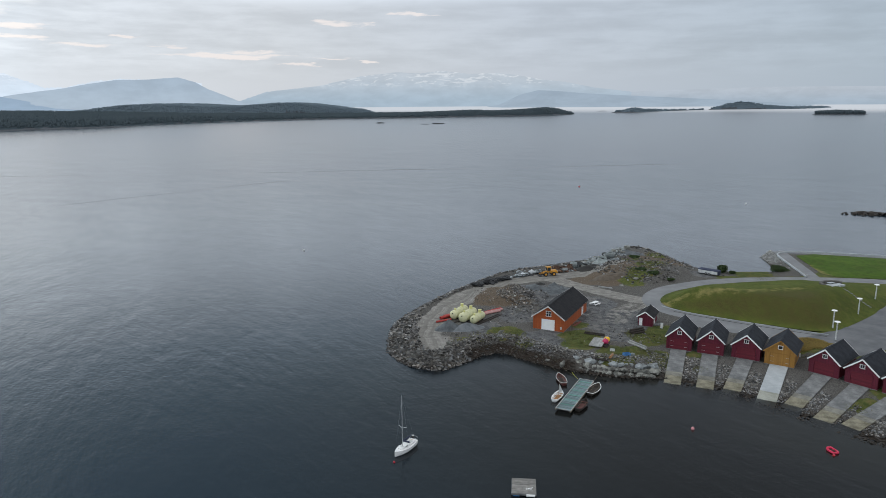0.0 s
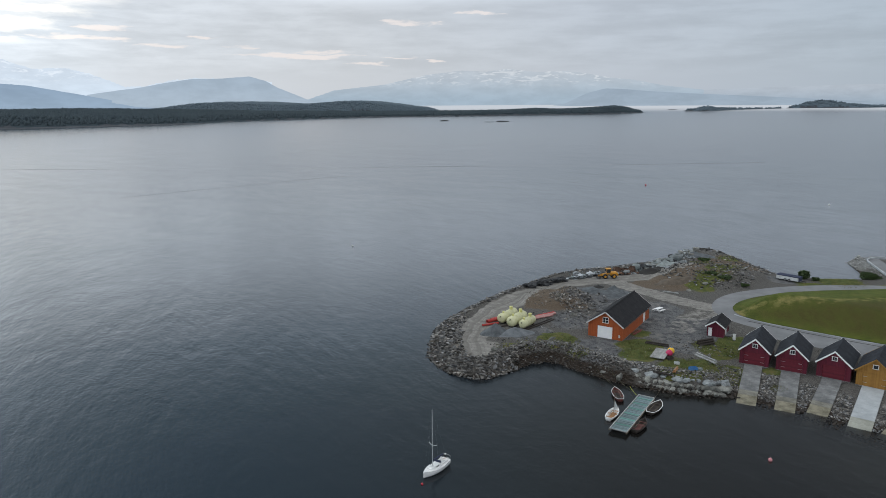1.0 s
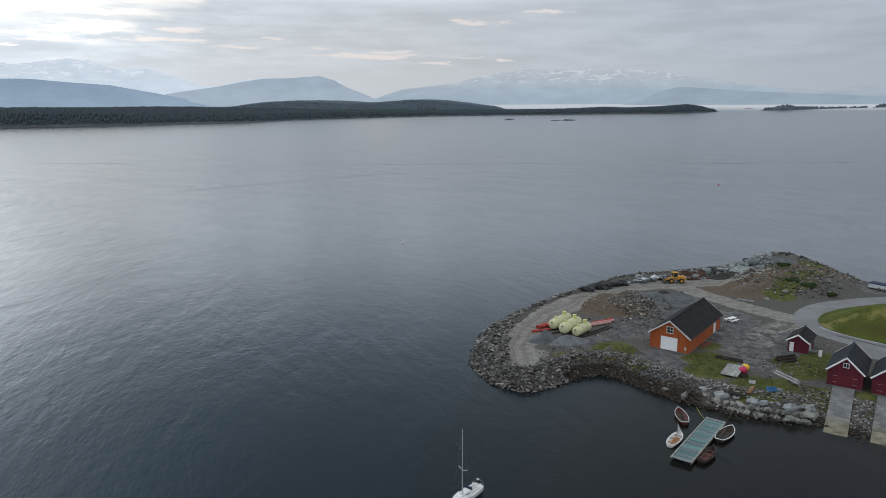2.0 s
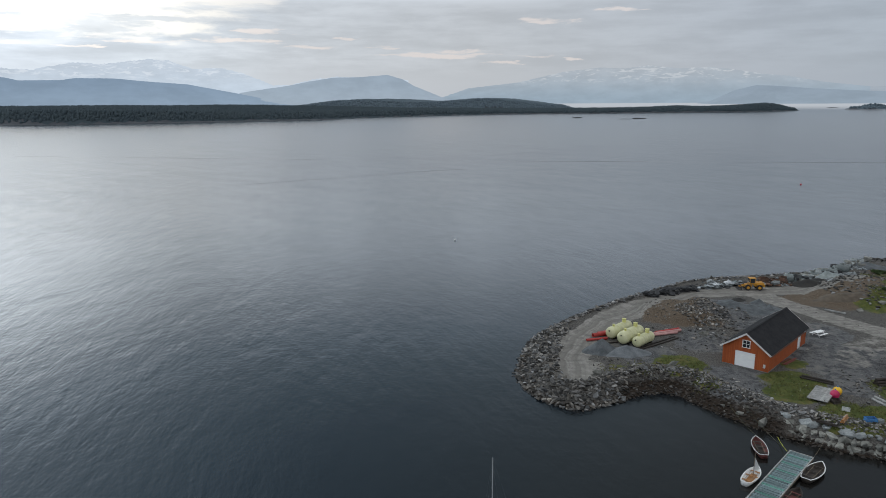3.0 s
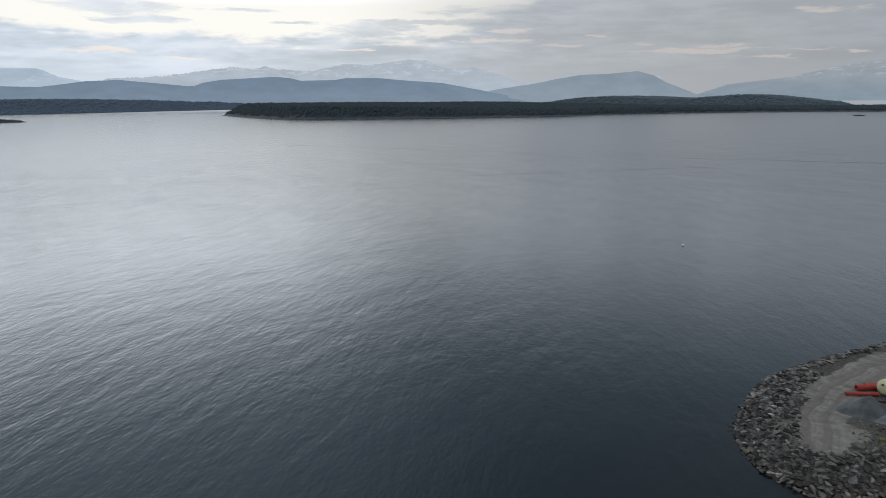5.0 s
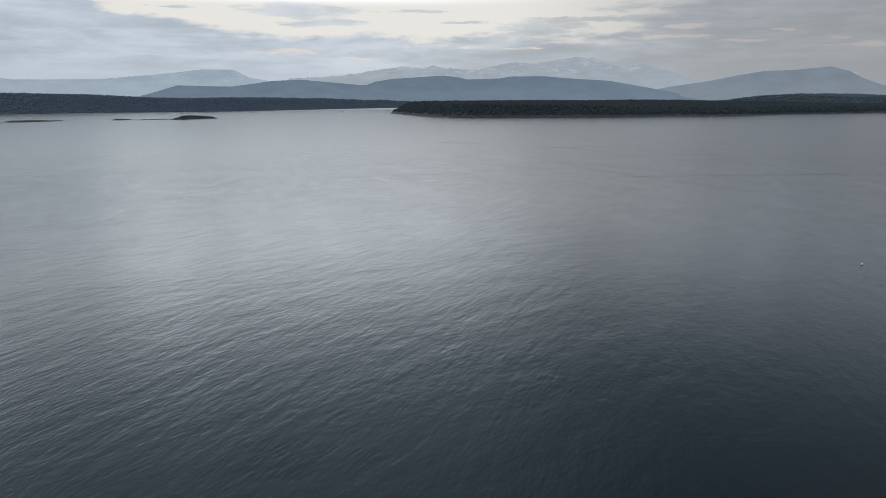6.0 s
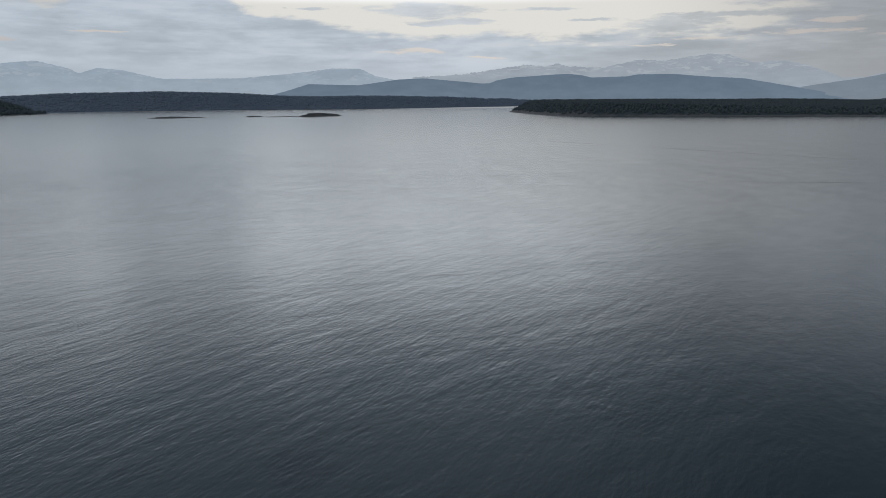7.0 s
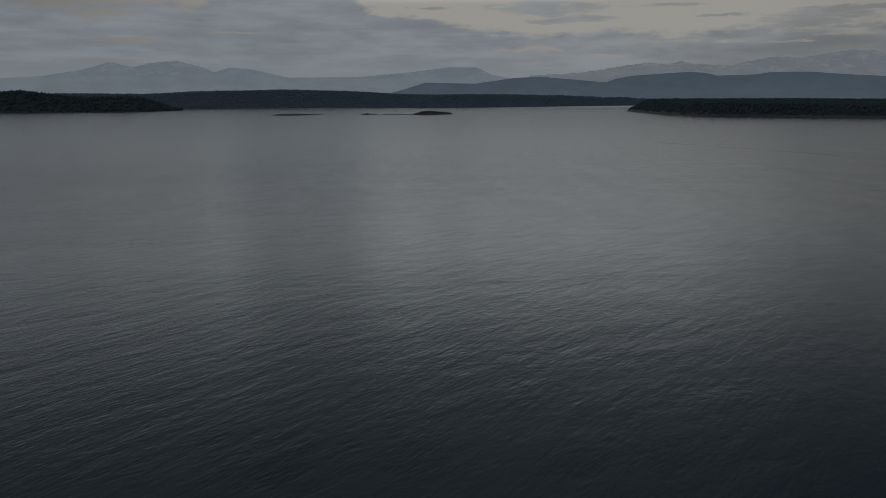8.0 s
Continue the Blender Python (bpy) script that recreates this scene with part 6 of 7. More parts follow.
def rim(length, beam, depth, stern, sheer, r=0.05, n=25, bow=2.6):
    """The gunwale, a rounded rail that follows the edge of the hull."""
    bm = bmesh.new()
    for s in (-1, 1):
        last = None
        for i in range(n):
            f = -1 + 2 * i / (n - 1)
            w = beam / 2 * (1 - max(0.0, f) ** bow) * (1 if f > 0 else 1 - (1 - stern) * (-f) ** 2.2)
            p = (s * w, f * length / 2, depth + sheer * f * f * (1 if f > 0 else 0.5))
            if last:
                rod(bm, last, p, r, seg=6)
            last = p
    w = beam / 2 * stern
    rod(bm, (-w, -length / 2, depth + sheer / 2), (w, -length / 2, depth + sheer / 2), r, seg=6)
    return bm


def rowboat(at, turn, length, beam, skin, edge, seats, label, extra=None):
    ob = thing("rowing_boat", (*at, 0.02), label, "boat", "boats at the landing stage", turn)
    part("hull", hull_mesh(length, beam, 0.42), skin, ob, smooth=True)
    part("gunwale", rim(length, beam, 0.42, 0.55, 0.25), edge, ob)
    for y in (-0.28, 0.02, 0.3):
        part("thwart", boxed((0, y * length, 0.30), (beam * (0.86 if y < 0.2 else 0.66), 0.24, 0.04)), seats, ob)
    part("floorboards", boxed((0, -0.05 * length, 0.06), (beam * 0.45, length * 0.6, 0.03)), seats, ob)
    for s in (-1, 1):
        part("oar", rodded((s * beam * 0.2, -0.3 * length, 0.36), (s * beam * 0.25, 0.28 * length, 0.36), 0.025, seg=6), WOOD, ob)
    return ob


rowboat((14.5, 125.6), 6, 4.8, 1.7, BARN_RED, GREY_WHITE, WOOD_DARK, "dark maroon rowing boat with weathered rim")
small = rowboat((12.9, 117.9), -24, 4.4, 1.6, HULL, WHITE, VARNISH, "small white boat with varnished seats and a furled sail")
part("mast", rodded((0, 0.6, 0.1), (0, 0.75, 3.0), 0.04, 0.03), WOOD, small)
bm = bmesh.new()
prism(bm, [(0, 0), (1.0, 0.15), (0.12, 1.7)], -0.05, 0.05)
bmesh.ops.rotate(bm, verts=bm.verts, cent=(0, 0, 0), matrix=Matrix.Rotation(radians(70), 3, "Z"))
bmesh.ops.translate(bm, verts=bm.verts, vec=(0, 0.62, 0.55))
part("sail", bm, GREY_WHITE, small, "crumpled white sail")
rowboat((19.85, 121.0), -28, 5.2, 1.9, WOOD_DARK, WHITE, WOOD_DARK, "dark rowing boat with a broad white rim")
rowboat((16.55, 114.2), -28, 4.6, 1.7, WOOD_DARK, WOOD_DARK, BARN_RED, "old dark brown rowing boat")

# the landing stage
dock = thing("floating_dock", (16.05, 118.2, 0.0), "long floating timber dock with algae-green deck planks", "dock", "", -25.0)
D_L, D_W = 14.4, 2.75
for i in range(4):
    part("float", boxed((0, -D_L / 2 + 1.8 + i * (D_L - 3.6) / 3, 0.1), (D_W - 0.5, 1.6, 0.55), bevel=0.06), CONCRETE, dock)
for s in (-1, 1):
    part("stringer", boxed((s * (D_W / 2 - 0.09), 0, 0.40), (0.18, D_L, 0.24), bevel=0.02), WOOD, dock)
    part("edge_board", boxed((s * (D_W / 2 - 0.07), 0, 0.575), (0.12, D_L, 0.09), bevel=0.01), WOOD_GREY, dock)
PLANK = {}
for i in range(72):
    mat = DECK_GREEN if (i * 7919) % 11 < 2 else DECK
    if mat.name not in PLANK:
        me_ = bpy.data.meshes.new("plank")
        bm = boxed((0, 0, 0), (D_W - 0.3, 0.17, 0.045), bevel=0.008)
        bm.to_mesh(me_)
        bm.free()
        me_.materials.append(mat)
        PLANK[mat.name] = me_
    p = new("plank", PLANK[mat.name])
    p.parent = dock
    p.location = (0.07 * math.sin(i * 5.1), -D_L / 2 + 0.2 + i * (D_L - 0.4) / 71, 0.545 + 0.012 * math.sin(i * 2.3))
    p.rotation_euler = (0.05 * math.sin(i * 3.7), 0, 0.018 * math.sin(i * 1.9))
    p.scale = (1 + 0.03 * math.sin(i * 4.3), 0.80 + 0.14 * math.sin(i * 7.7), 1)
for s in (-1, 1):
    part("cross_rail", boxed((0, s * (D_L / 2 - 0.07), 0.60), (D_W, 0.14, 0.10), bevel=0.01), WOOD_GREY, dock)
for x, y in ((-1.2, 6.9), (1.2, 6.9), (1.25, -1.5), (-1.2, -6.9)):
    part("cleat", boxed((x, y, 0.68), (0.10, 0.34, 0.12), bevel=0.03), METAL, dock)


def line_between(name, pts, r, mat, label, category="rope"):
    cu = bpy.data.curves.new(name, "CURVE")
    cu.dimensions, cu.bevel_depth, cu.bevel_resolution = "3D", r, 1
    sp = cu.splines.new("POLY")
    sp.points.add(len(pts) - 1)
    for p, c in zip(sp.points, pts):
        p.co = (*c, 1)
    cu.materials.append(mat)
    return tagged(new(name, cu), label, category)


def slack(a, b, sag, n=10):
    a, b = Vector(a), Vector(b)
    return [tuple(a.lerp(b, i / n) - Vector((0, 0, sag * 4 * (i / n) * (1 - i / n)))) for i in range(n + 1)]


line_between("mooring_rope", slack((17.6, 125.0, 0.6), (13.6, 134.8, 1.6), 0.4), 0.014, ROPE, "faded yellow mooring rope from dock to shore")
line_between("mooring_rope", slack((17.5, 124.9, 0.62), (17.0, 129.2, 0.3), 0.12), 0.035, surface("yellow_green_rope", (0.34, 0.38, 0.03), (0.48, 0.52, 0.06), 0.8, scale=3, grain=20), "bright yellow-green rope at the dock corner")
line_between("mooring_rope", slack((20.2, 124.0, 0.6), (22.6, 129.4, 1.4), 0.3), 0.018, WOOD, "old mooring rope from dock to the boulders")
line_between("mooring_rope", slack((14.6, 128.1, 0.5), (11.4, 136.4, 1.3), 0.4), 0.013, ROPE, "mooring rope of the rowing boat")

# the moored sailing boat
METAL_DULL = surface("dull_aluminium", (0.34, 0.35, 0.36), (0.46, 0.47, 0.48), 0.55, scale=2, grain=12, relief=0.1)
yacht = thing("sailing_boat", (-12.3, 98.0, 0.0), "small white sailing boat at a mooring with bare mast", "sailing boat", "", 149.0)
part("hull", hull_mesh(6.5, 2.25, 0.72, 0.66, 0.20, 0.05, 0.3, n=19, m=13, open_top=False, bow=1.75), HULL, yacht, smooth=False)
part("rubbing_strake", rim(6.5, 2.26, 0.71, 0.66, 0.20, 0.02, bow=1.75), GREY_WHITE, yacht)
bm = bmesh.new()
prism(bm, [(-0.75, 0.72), (0.75, 0.72), (0.58, 1.16), (-0.58, 1.16)], -0.55, 1.7)
for v in bm.verts:
    if v.co.y > 1:
        v.co.x *= 0.55
        v.co.z = 0.72 + (v.co.z - 0.72) * 0.5
part("cabin", bm, HULL, yacht)
for s in (-1, 1):
    part("cabin_window", boxed((s * 0.665, 0.25, 0.98), (0.03, 0.75, 0.14), (0, s * 22, 0)), GLASS_DARK, yacht)
part("hatch", boxed((0, 0.95, 1.03), (0.5, 0.5, 0.07), (-12, 0, 0), 0.02), GREY_WHITE, yacht)
part("cockpit_well", boxed((0, -1.6, 0.79), (1.0, 1.7, 0.05)), GREY_WHITE, yacht)
for s in (-1, 1):
    part("coaming", boxed((s * 0.62, -1.6, 0.90), (0.14, 1.9, 0.22), bevel=0.03), HULL, yacht)
part("tiller", rodded((0, -3.0, 0.95), (0, -1.9, 1.1), 0.03), VARNISH, yacht)
part("rudder", boxed((0, -3.42, 0.35), (0.06, 0.3, 1.0)), WHITE, yacht)
out = part("outboard_motor", boxed((0.45, -3.35, 1.0), (0.26, 0.34, 0.42), bevel=0.07), BLACK, yacht)
part("motor_cowl", boxed((0.45, -3.35, 1.28), (0.27, 0.36, 0.2), bevel=0.08), WHITE, out, "white outboard cowl")
part("motor_leg", boxed((0.45, -3.42, 0.45), (0.12, 0.16, 0.7)), DARK_METAL, out)
part("mast", rodded((0, 0.75, 0.95), (0, 0.72, 9.0), 0.075, 0.05), METAL_DULL, yacht)
boom = part("boom", rodded((0, 0.7, 1.7), (0, -2.2, 1.75), 0.045), METAL, yacht)
bm = bmesh.new()
for i in range(8):
    rod(bm, (0.03 * math.sin(i * 2), 0.6 - i * 0.34, 1.80 + 0.03 * math.cos(i * 3)), (0.03 * math.sin(i * 2 + 2), 0.6 - (i + 1) * 0.34, 1.80 + 0.03 * math.cos(i * 3 + 3)), 0.15 - 0.008 * i, 0.15 - 0.008 * (i + 1))
part("sail_cover", bm, NAVY, boom, "navy canvas cover over the furled sail")
for s in (-1, 1):
    part("spreader", rodded((0, 0.74, 3.9), (s * 0.85, 0.55, 4.15), 0.045), GREY_WHITE, yacht)
    bm = rodded((s * 1.0, 0.5, 0.75), (s * 0.85, 0.55, 4.15), 0.004, seg=4)
    rod(bm, (s * 0.85, 0.55, 4.15), (0, 0.72, 8.6), 0.004, seg=4)
    part("shroud", bm, METAL, yacht)
    bm = bmesh.new()
    rod(bm, (s * 0.78, -3.1, 0.85), (s * 0.78, -3.1, 1.4), 0.02, seg=5)
    rod(bm, (s * 0.78, -3.1, 1.4), (0.0, -3.2, 1.42), 0.02, seg=5)
    part("pushpit", bm, METAL, yacht)
part("forestay", rodded((0, 3.1, 0.92), (0, 0.73, 8.8), 0.003, seg=4), METAL, yacht)
part("backstay", rodded((0, -3.2, 0.9), (0, 0.70, 8.9), 0.003, seg=4), METAL, yacht)
part("cockpit_cover", boxed((0.05, -0.75, 1.18), (1.1, 0.45, 0.35), (15, 0, 8), 0.12), NAVY, yacht, "dark folded spray hood")
part("fender", ball((0.72, -2.5, 0.9), 0.16, (1, 1, 1.8)), GREY_WHITE, yacht)


def buoy(at, r, mat, label, ring=True):
    ob = thing("mooring_buoy", (*at, 0.0), label, "buoy")
    part("float", ball((0, 0, r * 0.4), r), mat, ob, smooth=True)
    part("neck", rodded((0, 0, r * 1.2), (0, 0, r * 1.65), r * 0.22, r * 0.16), mat, ob)
    bm = bmesh.new()
    for i in range(8):
        a, b = i * math.pi / 4, (i + 1) * math.pi / 4
        rod(bm, (r * 0.2 * math.cos(a), 0, r * 1.75 + r * 0.2 * math.sin(a)), (r * 0.2 * math.cos(b), 0, r * 1.75 + r * 0.2 * math.sin(b)), r * 0.06, seg=5)
    part("eye_ring", bm, METAL, ob)
    return ob


yacht.scale = (0.82, 0.78, 1.0)
buoy((-13.55, 94.45), 0.17, BUOY_RED, "red mooring buoy under the bow of the sailing boat")
buoy((32.8, 106.1), 0.28, PINK, "faded pink mooring buoy")
buoy((63.5, 428.4), 0.4, BUOY_RED, "red buoy far out on the fjord")
buoy((135.6, 356.1), 0.38, WHITE, "white buoy far out on the fjord")
buoy((-61.3, 242.5), 0.32, WHITE, "white buoy on open water")

# the concrete raft and the red dinghy
raft = thing("raft", (4.7, 87.8, 0.0), "weathered grey concrete raft with a small ladder", "raft", "", -4.0)
part("deck", boxed((0, 0, 0.30), (3.3, 3.9, 0.28), bevel=0.04), CONCRETE, raft)
part("float", boxed((-1.0, 0, 0.05), (0.9, 3.7, 0.5), bevel=0.08), BLUE, raft)
part("float", boxed((1.0, 0, 0.05), (0.9, 3.7, 0.5), bevel=0.08), GREY_WHITE, raft)
for i in range(7):
    part("plank", boxed((0, -1.65 + i * 0.55, 0.46), (3.2, 0.50, 0.05), bevel=0.01), surface("grey_deck_boards", (0.14, 0.135, 0.125), (0.27, 0.26, 0.245), 0.9, scale=2, grain=12, per_object=0.2), raft)
lad = part("ladder", boxed((0.75, -0.7, 0.53), (0.08, 1.1, 0.06), (0, 0, -62)), WHITE, raft, "short white ladder lying on deck")
for i in range(4):
    part("rung", boxed((0.4 + 0.22 * i, -0.75 - 0.06 * i, 0.54), (0.05, 0.34, 0.05), (0, 0, 10)), WHITE, lad)
part("fender", boxed((0.9, -2.0, 0.25), (1.2, 0.2, 0.3), bevel=0.06), WHITE, raft)
dinghy = thing("inflatable_dinghy", (51.2, 99.3, 0.0), "small red inflatable dinghy tied to a float", "dinghy", "", 14)
bm = bmesh.new()
ring = [(0.62 * math.copysign(abs(math.cos(a)) ** 0.6, math.cos(a)), 1.05 * math.copysign(abs(math.sin(a)) ** 0.6, math.sin(a)), 0.2 + (0.12 if math.sin(a) > 0.6 else 0)) for a in np.linspace(0, 2 * math.pi, 25)]
for a, b in zip(ring, ring[1:]):
    rod(bm, a, b, 0.22, seg=10)
part("tube", bm, RED_PVC, dinghy, smooth=True)
part("floor", boxed((0, 0, 0.12), (1.05, 1.8, 0.06)), BLACK, dinghy)
part("seat", boxed((0, -0.1, 0.32), (1.0, 0.3, 0.06)), BARN_RED, dinghy)
dinghy.scale = (0.78, 0.74, 0.8)
buoy((50.75, 98.0), 0.2, BUOY_RED, "small red float beside the dinghy")


def lie(x, y):
    """Height of the land."""
    return float(land_height(np.array([float(x)]), np.array([float(y)]))[0][0])


# ---- the headland yard ----
def tank(at, turn, length, r, label):
    """A fibreglass tank on its side: ribbed barrel, domed ends, manhole necks."""
    ob = thing("septic_tank", (*at, lie(*at) + 0.12), label, "tank", "fibreglass tanks", turn)
    bm = bmesh.new()
    prof = [(-length / 2, 0.02)]
    for i in range(1, 6):
        a = math.pi / 2 * i / 5
        prof.append((-length / 2 + r * 0.55 * (1 - math.cos(a)), r * math.sin(a)))
    n = 10
    for i in range(1, n):
        y = -length / 2 + r * 0.55 + (length - 1.1 * r) * i / n
        prof += [(y - 0.06, r), (y - 0.03, r + 0.035), (y + 0.03, r + 0.035), (y + 0.06, r)] if i % 3 == 0 else [(y, r)]
    prof += [(-y, q) for y, q in prof[5::-1]]
    seg, rings = 24, []
    for y, q in prof:
        rings.append([bm.verts.new((q * math.cos(2 * math.pi * k / seg), y, r + q * math.sin(2 * math.pi * k / seg))) for k in range(seg)])
    for a, b in zip(rings, rings[1:]):
        for k in range(seg):
            bm.faces.new((a[k], a[(k + 1) % seg], b[(k + 1) % seg], b[k]))
    bm.faces.new(rings[0]), bm.faces.new(rings[-1])
    part("barrel", bm, TANK, ob, smooth=True)
    for y, h, q in ((-length * 0.30, 0.30, 0.20), (length * 0.22, 0.55, 0.34)):
        neck = part("neck", rodded((0, y, 2 * r - 0.1), (0, y, 2 * r + h), q, seg=16), TANK_CAP, ob, "pale yellow manhole neck")
        part("lid", rodded((0, y, 2 * r + h), (0, y, 2 * r + h + 0.07), q + 0.05, seg=16), TANK_CAP, neck)
    part("inlet", rodded((0, -length / 2 - 0.12, r * 1.45), (0, -length / 2 + 0.5, r * 1.45), 0.11, seg=12), BLACK, ob, "dark inlet pipe")
    for y in (-length * 0.3, length * 0.3):
        bm = bmesh.new()
        prism(bm, [(-r * 0.8, -0.1), (r * 0.8, -0.1), (r * 0.72, 0.32), (0.0, 0.04), (-r * 0.72, 0.32)], y - 0.1, y + 0.1)
        part("cradle", bm, WOOD_DARK, ob)
    return ob


tank((-5.1, 158.8), -27, 6.5, 1.02, "cream fibreglass tank lying on its side beside two others")
tank((-3.0, 156.35), -27, 6.3, 1.12, "large cream fibreglass tank lying on its side")
tank((-0.85, 155.1), -27, 5.2, 0.9, "smaller cream fibreglass tank with ribs")


def pipe(a, b, r, mat, label):
    a, b = Vector((*a, lie(*a) + r + 0.05)), Vector((*b, lie(*b) + r + 0.05))
    ob = thing("plastic_pipe", tuple(a), label, "pipe", "pipes beside the tanks")
    d, seg = b - a, 14
    q = d.to_track_quat("Z", "Y").to_matrix().to_4x4()
    bm = bmesh.new()
    rings = []
    for rr, z in ((r, 0), (r, d.length), (r * 0.86, d.length), (r * 0.86, 0)):
        rings.append([bm.verts.new((rr * math.cos(2 * math.pi * k / seg), rr * math.sin(2 * math.pi * k / seg), z)) for k in range(seg)])
    for x, y in zip(rings, rings[1:] + rings[:1]):
        for k in range(seg):
            bm.faces.new((x[k], x[(k + 1) % seg], y[(k + 1) % seg], y[k]))
    bmesh.ops.transform(bm, matrix=q, verts=bm.verts)
    part("tube", bm, mat, ob, smooth=False)
    part("socket", rodded(d.normalized() * (d.length - 0.5), d.normalized() * (d.length - 0.02), r * 1.12, seg=14), mat, ob)
    return ob


pipe((-9.4, 156.35), (-6.9, 158.4), 0.36, PIPE_RED, "thick red plastic pipe on the ground")
pipe((-8.6, 157.5), (-6.2, 159.6), 0.36, PIPE_RED, "thick red plastic pipe beside another")
pipe((-10.2, 153.9), (-6.9, 156.0), 0.22, PIPE_RED, "slim red plastic pipe")
pipe((0.2, 160.4), (5.2, 164.0), 0.24, PIPE_PINK, "faded pink plastic pipe")
pipe((0.4, 159.7), (4.6, 162.6), 0.22, PIPE_PINK, "faded pink plastic pipe beside the tank")
pipe((0.9, 161.6), (4.9, 164.9), 0.2, PIPE_RED, "slim red plastic pipe behind the tank")
for a, b in (((-2.2, 151.9), (4.2, 160.7)), ((-1.6, 151.6), (4.8, 160.2)), ((-7.5, 153.4), (-5.0, 155.0))):
    z_ = lie(*a) + 0.12
    beam = thing("timber_beam", (*a, z_), "dark timber beam lying beside the tanks", "timber", "timbers beside the tanks", math.degrees(math.atan2(b[1] - a[1], b[0] - a[0])) - 90)
    part("beam", boxed((0, math.dist(a, b) / 2, 0), (0.3, math.dist(a, b), 0.24), bevel=0.02), WOOD_DARK, beam)


def heap(name, at, r, h, mat, label, seed, stretch=1.0, turn=0.0, category="heap"):
    """A poured heap with an uneven outline."""
    n, m = 26, 9
    vs, fs = [], []
    ca, sa = math.cos(radians(turn)), math.sin(radians(turn))
    for j in range(m):
        f = j / (m - 1)
        for i in range(n):
            a = 2 * math.pi * i / n
            q = r * (1 - f) * (1 + 0.18 * math.sin(2 * a + seed) + 0.09 * math.sin(5 * a + 2 * seed) * (1 - f))
            x, y = q * math.cos(a) * stretch, q * math.sin(a)
            z = h * (f ** 1.15) * (1 + 0.12 * noise.noise((x * 0.8, y * 0.8, seed)))
            gx, gy = x * ca - y * sa, x * sa + y * ca
            vs.append((gx, gy, z - 0.12))
    for j in range(m - 1):
        fs += [(j * n + i, j * n + (i + 1) % n, (j + 1) * n + (i + 1) % n, (j + 1) * n + i) for i in range(n)]
    va = np.array(vs)
    va[:, 2] += land_height(va[:, 0] + at[0], va[:, 1] + at[1])[0] - lie(*at)
    ob = link_mesh(name, va, fs, mat, smooth=True)
    ob.location = (*at, lie(*at))
    return tagged(ob, label, category, kind="stuff")


RED_BOARD = surface("faded_red_board", (0.13, 0.034, 0.026), (0.22, 0.066, 0.050), 0.8, scale=2, grain=12, per_object=0.3)
for k, (a, b) in enumerate((((20.3, 152.1), (22.7, 155.7)), ((20.65, 152.0), (22.4, 154.7)), ((20.1, 152.6), (21.7, 155.0)))):
    z_ = lie(*a) + 0.06 + 0.07 * (k == 2)
    board = thing("board", (*a, z_), "reddish wooden board lying along the boathouse wall", "board", "boards beside the boathouse", math.degrees(math.atan2(b[1] - a[1], b[0] - a[0])) - 90)
    part("plank", boxed((0, math.dist(a, b) / 2, 0), (0.28, math.dist(a, b), 0.06), bevel=0.01), RED_BOARD, board)
step_ = thing("stone_step", (24.3, 160.6, lie(24.3, 160.6)), "flat pale stone slab lying in the yard", "stone slab", "", 20)
part("slab", boxed((0, 0, 0.06), (1.9, 1.1, 0.16), bevel=0.04), BOULDER, step_)
plank_ = thing("plank", (23.8, 131.0, lie(23.8, 131.0) + 0.35), "grey weathered plank lying on the stone landing", "plank", "", math.degrees(math.atan2(3.6, 2.0)) - 90)
part("board", boxed((0, 2.05, 0), (0.26, 4.1, 0.07), bevel=0.01), WOOD_GREY, plank_)

GRAVEL_PALE = surface("pale_gravel", (0.085, 0.095, 0.103), (0.18, 0.195, 0.21), 0.95, scale=0.8, grain=9, relief=0.7, world=True)
heap("gravel_heap", (-7.2, 150.0), 3.0, 2.3, GRAVEL_PILE, "steep heap of grey crushed gravel", 1)
heap("gravel_heap", (-3.3, 150.2), 3.0, 1.5, GRAVEL_PALE, "spread heap of pale crushed slate", 2, 1.3, 30)
heap("gravel_heap", (18.5, 181.5), 4.6, 1.2, GRAVEL_PILE, "low heap of dark gravel behind the boathouse", 3, 1.5, 20)
heap("gravel_heap", (14.5, 181.0), 3.0, 1.0, GRAVEL_PILE, "low heap of dark gravel", 4, 1.2, -20)
heap("gravel_heap", (20.2, 185.9), 1.9, 1.3, GRAVEL_PILE, "steep cone of dark gravel", 10)
heap("gravel_heap", (21.7, 181.9), 1.8, 1.5, GRAVEL_PILE, "steep cone of dark gravel beside another", 11)
heap("gravel_heap", (16.6, 188.2), 1.7, 0.6, BLACK_SOIL, "small heap of black soil", 5, 1.3)
heap("soil_heap", (31.8, 205.6), 3.0, 1.35, BLACK_SOIL, "heap of black soil by the shore", 6, 1.5, 15)
heap("gravel_heap", (36.6, 210.6), 2.4, 1.7, TARP, "grey heap under a sheet", 7, 1.2)
heap("gravel_heap", (47.8, 226.0), 4.0, 1.3, GRAVEL_PILE, "flat heap of dark gravel near the point", 8, 1.6, -20)
heap("soil_heap", (36, 192.5), 2.6, 0.9, surface("brown_soil", (0.06, 0.048, 0.036), (0.13, 0.105, 0.08), 0.95, scale=0.8, grain=7, relief=0.6, world=True), "heap of brown earth by the track", 9, 2.2, 15)


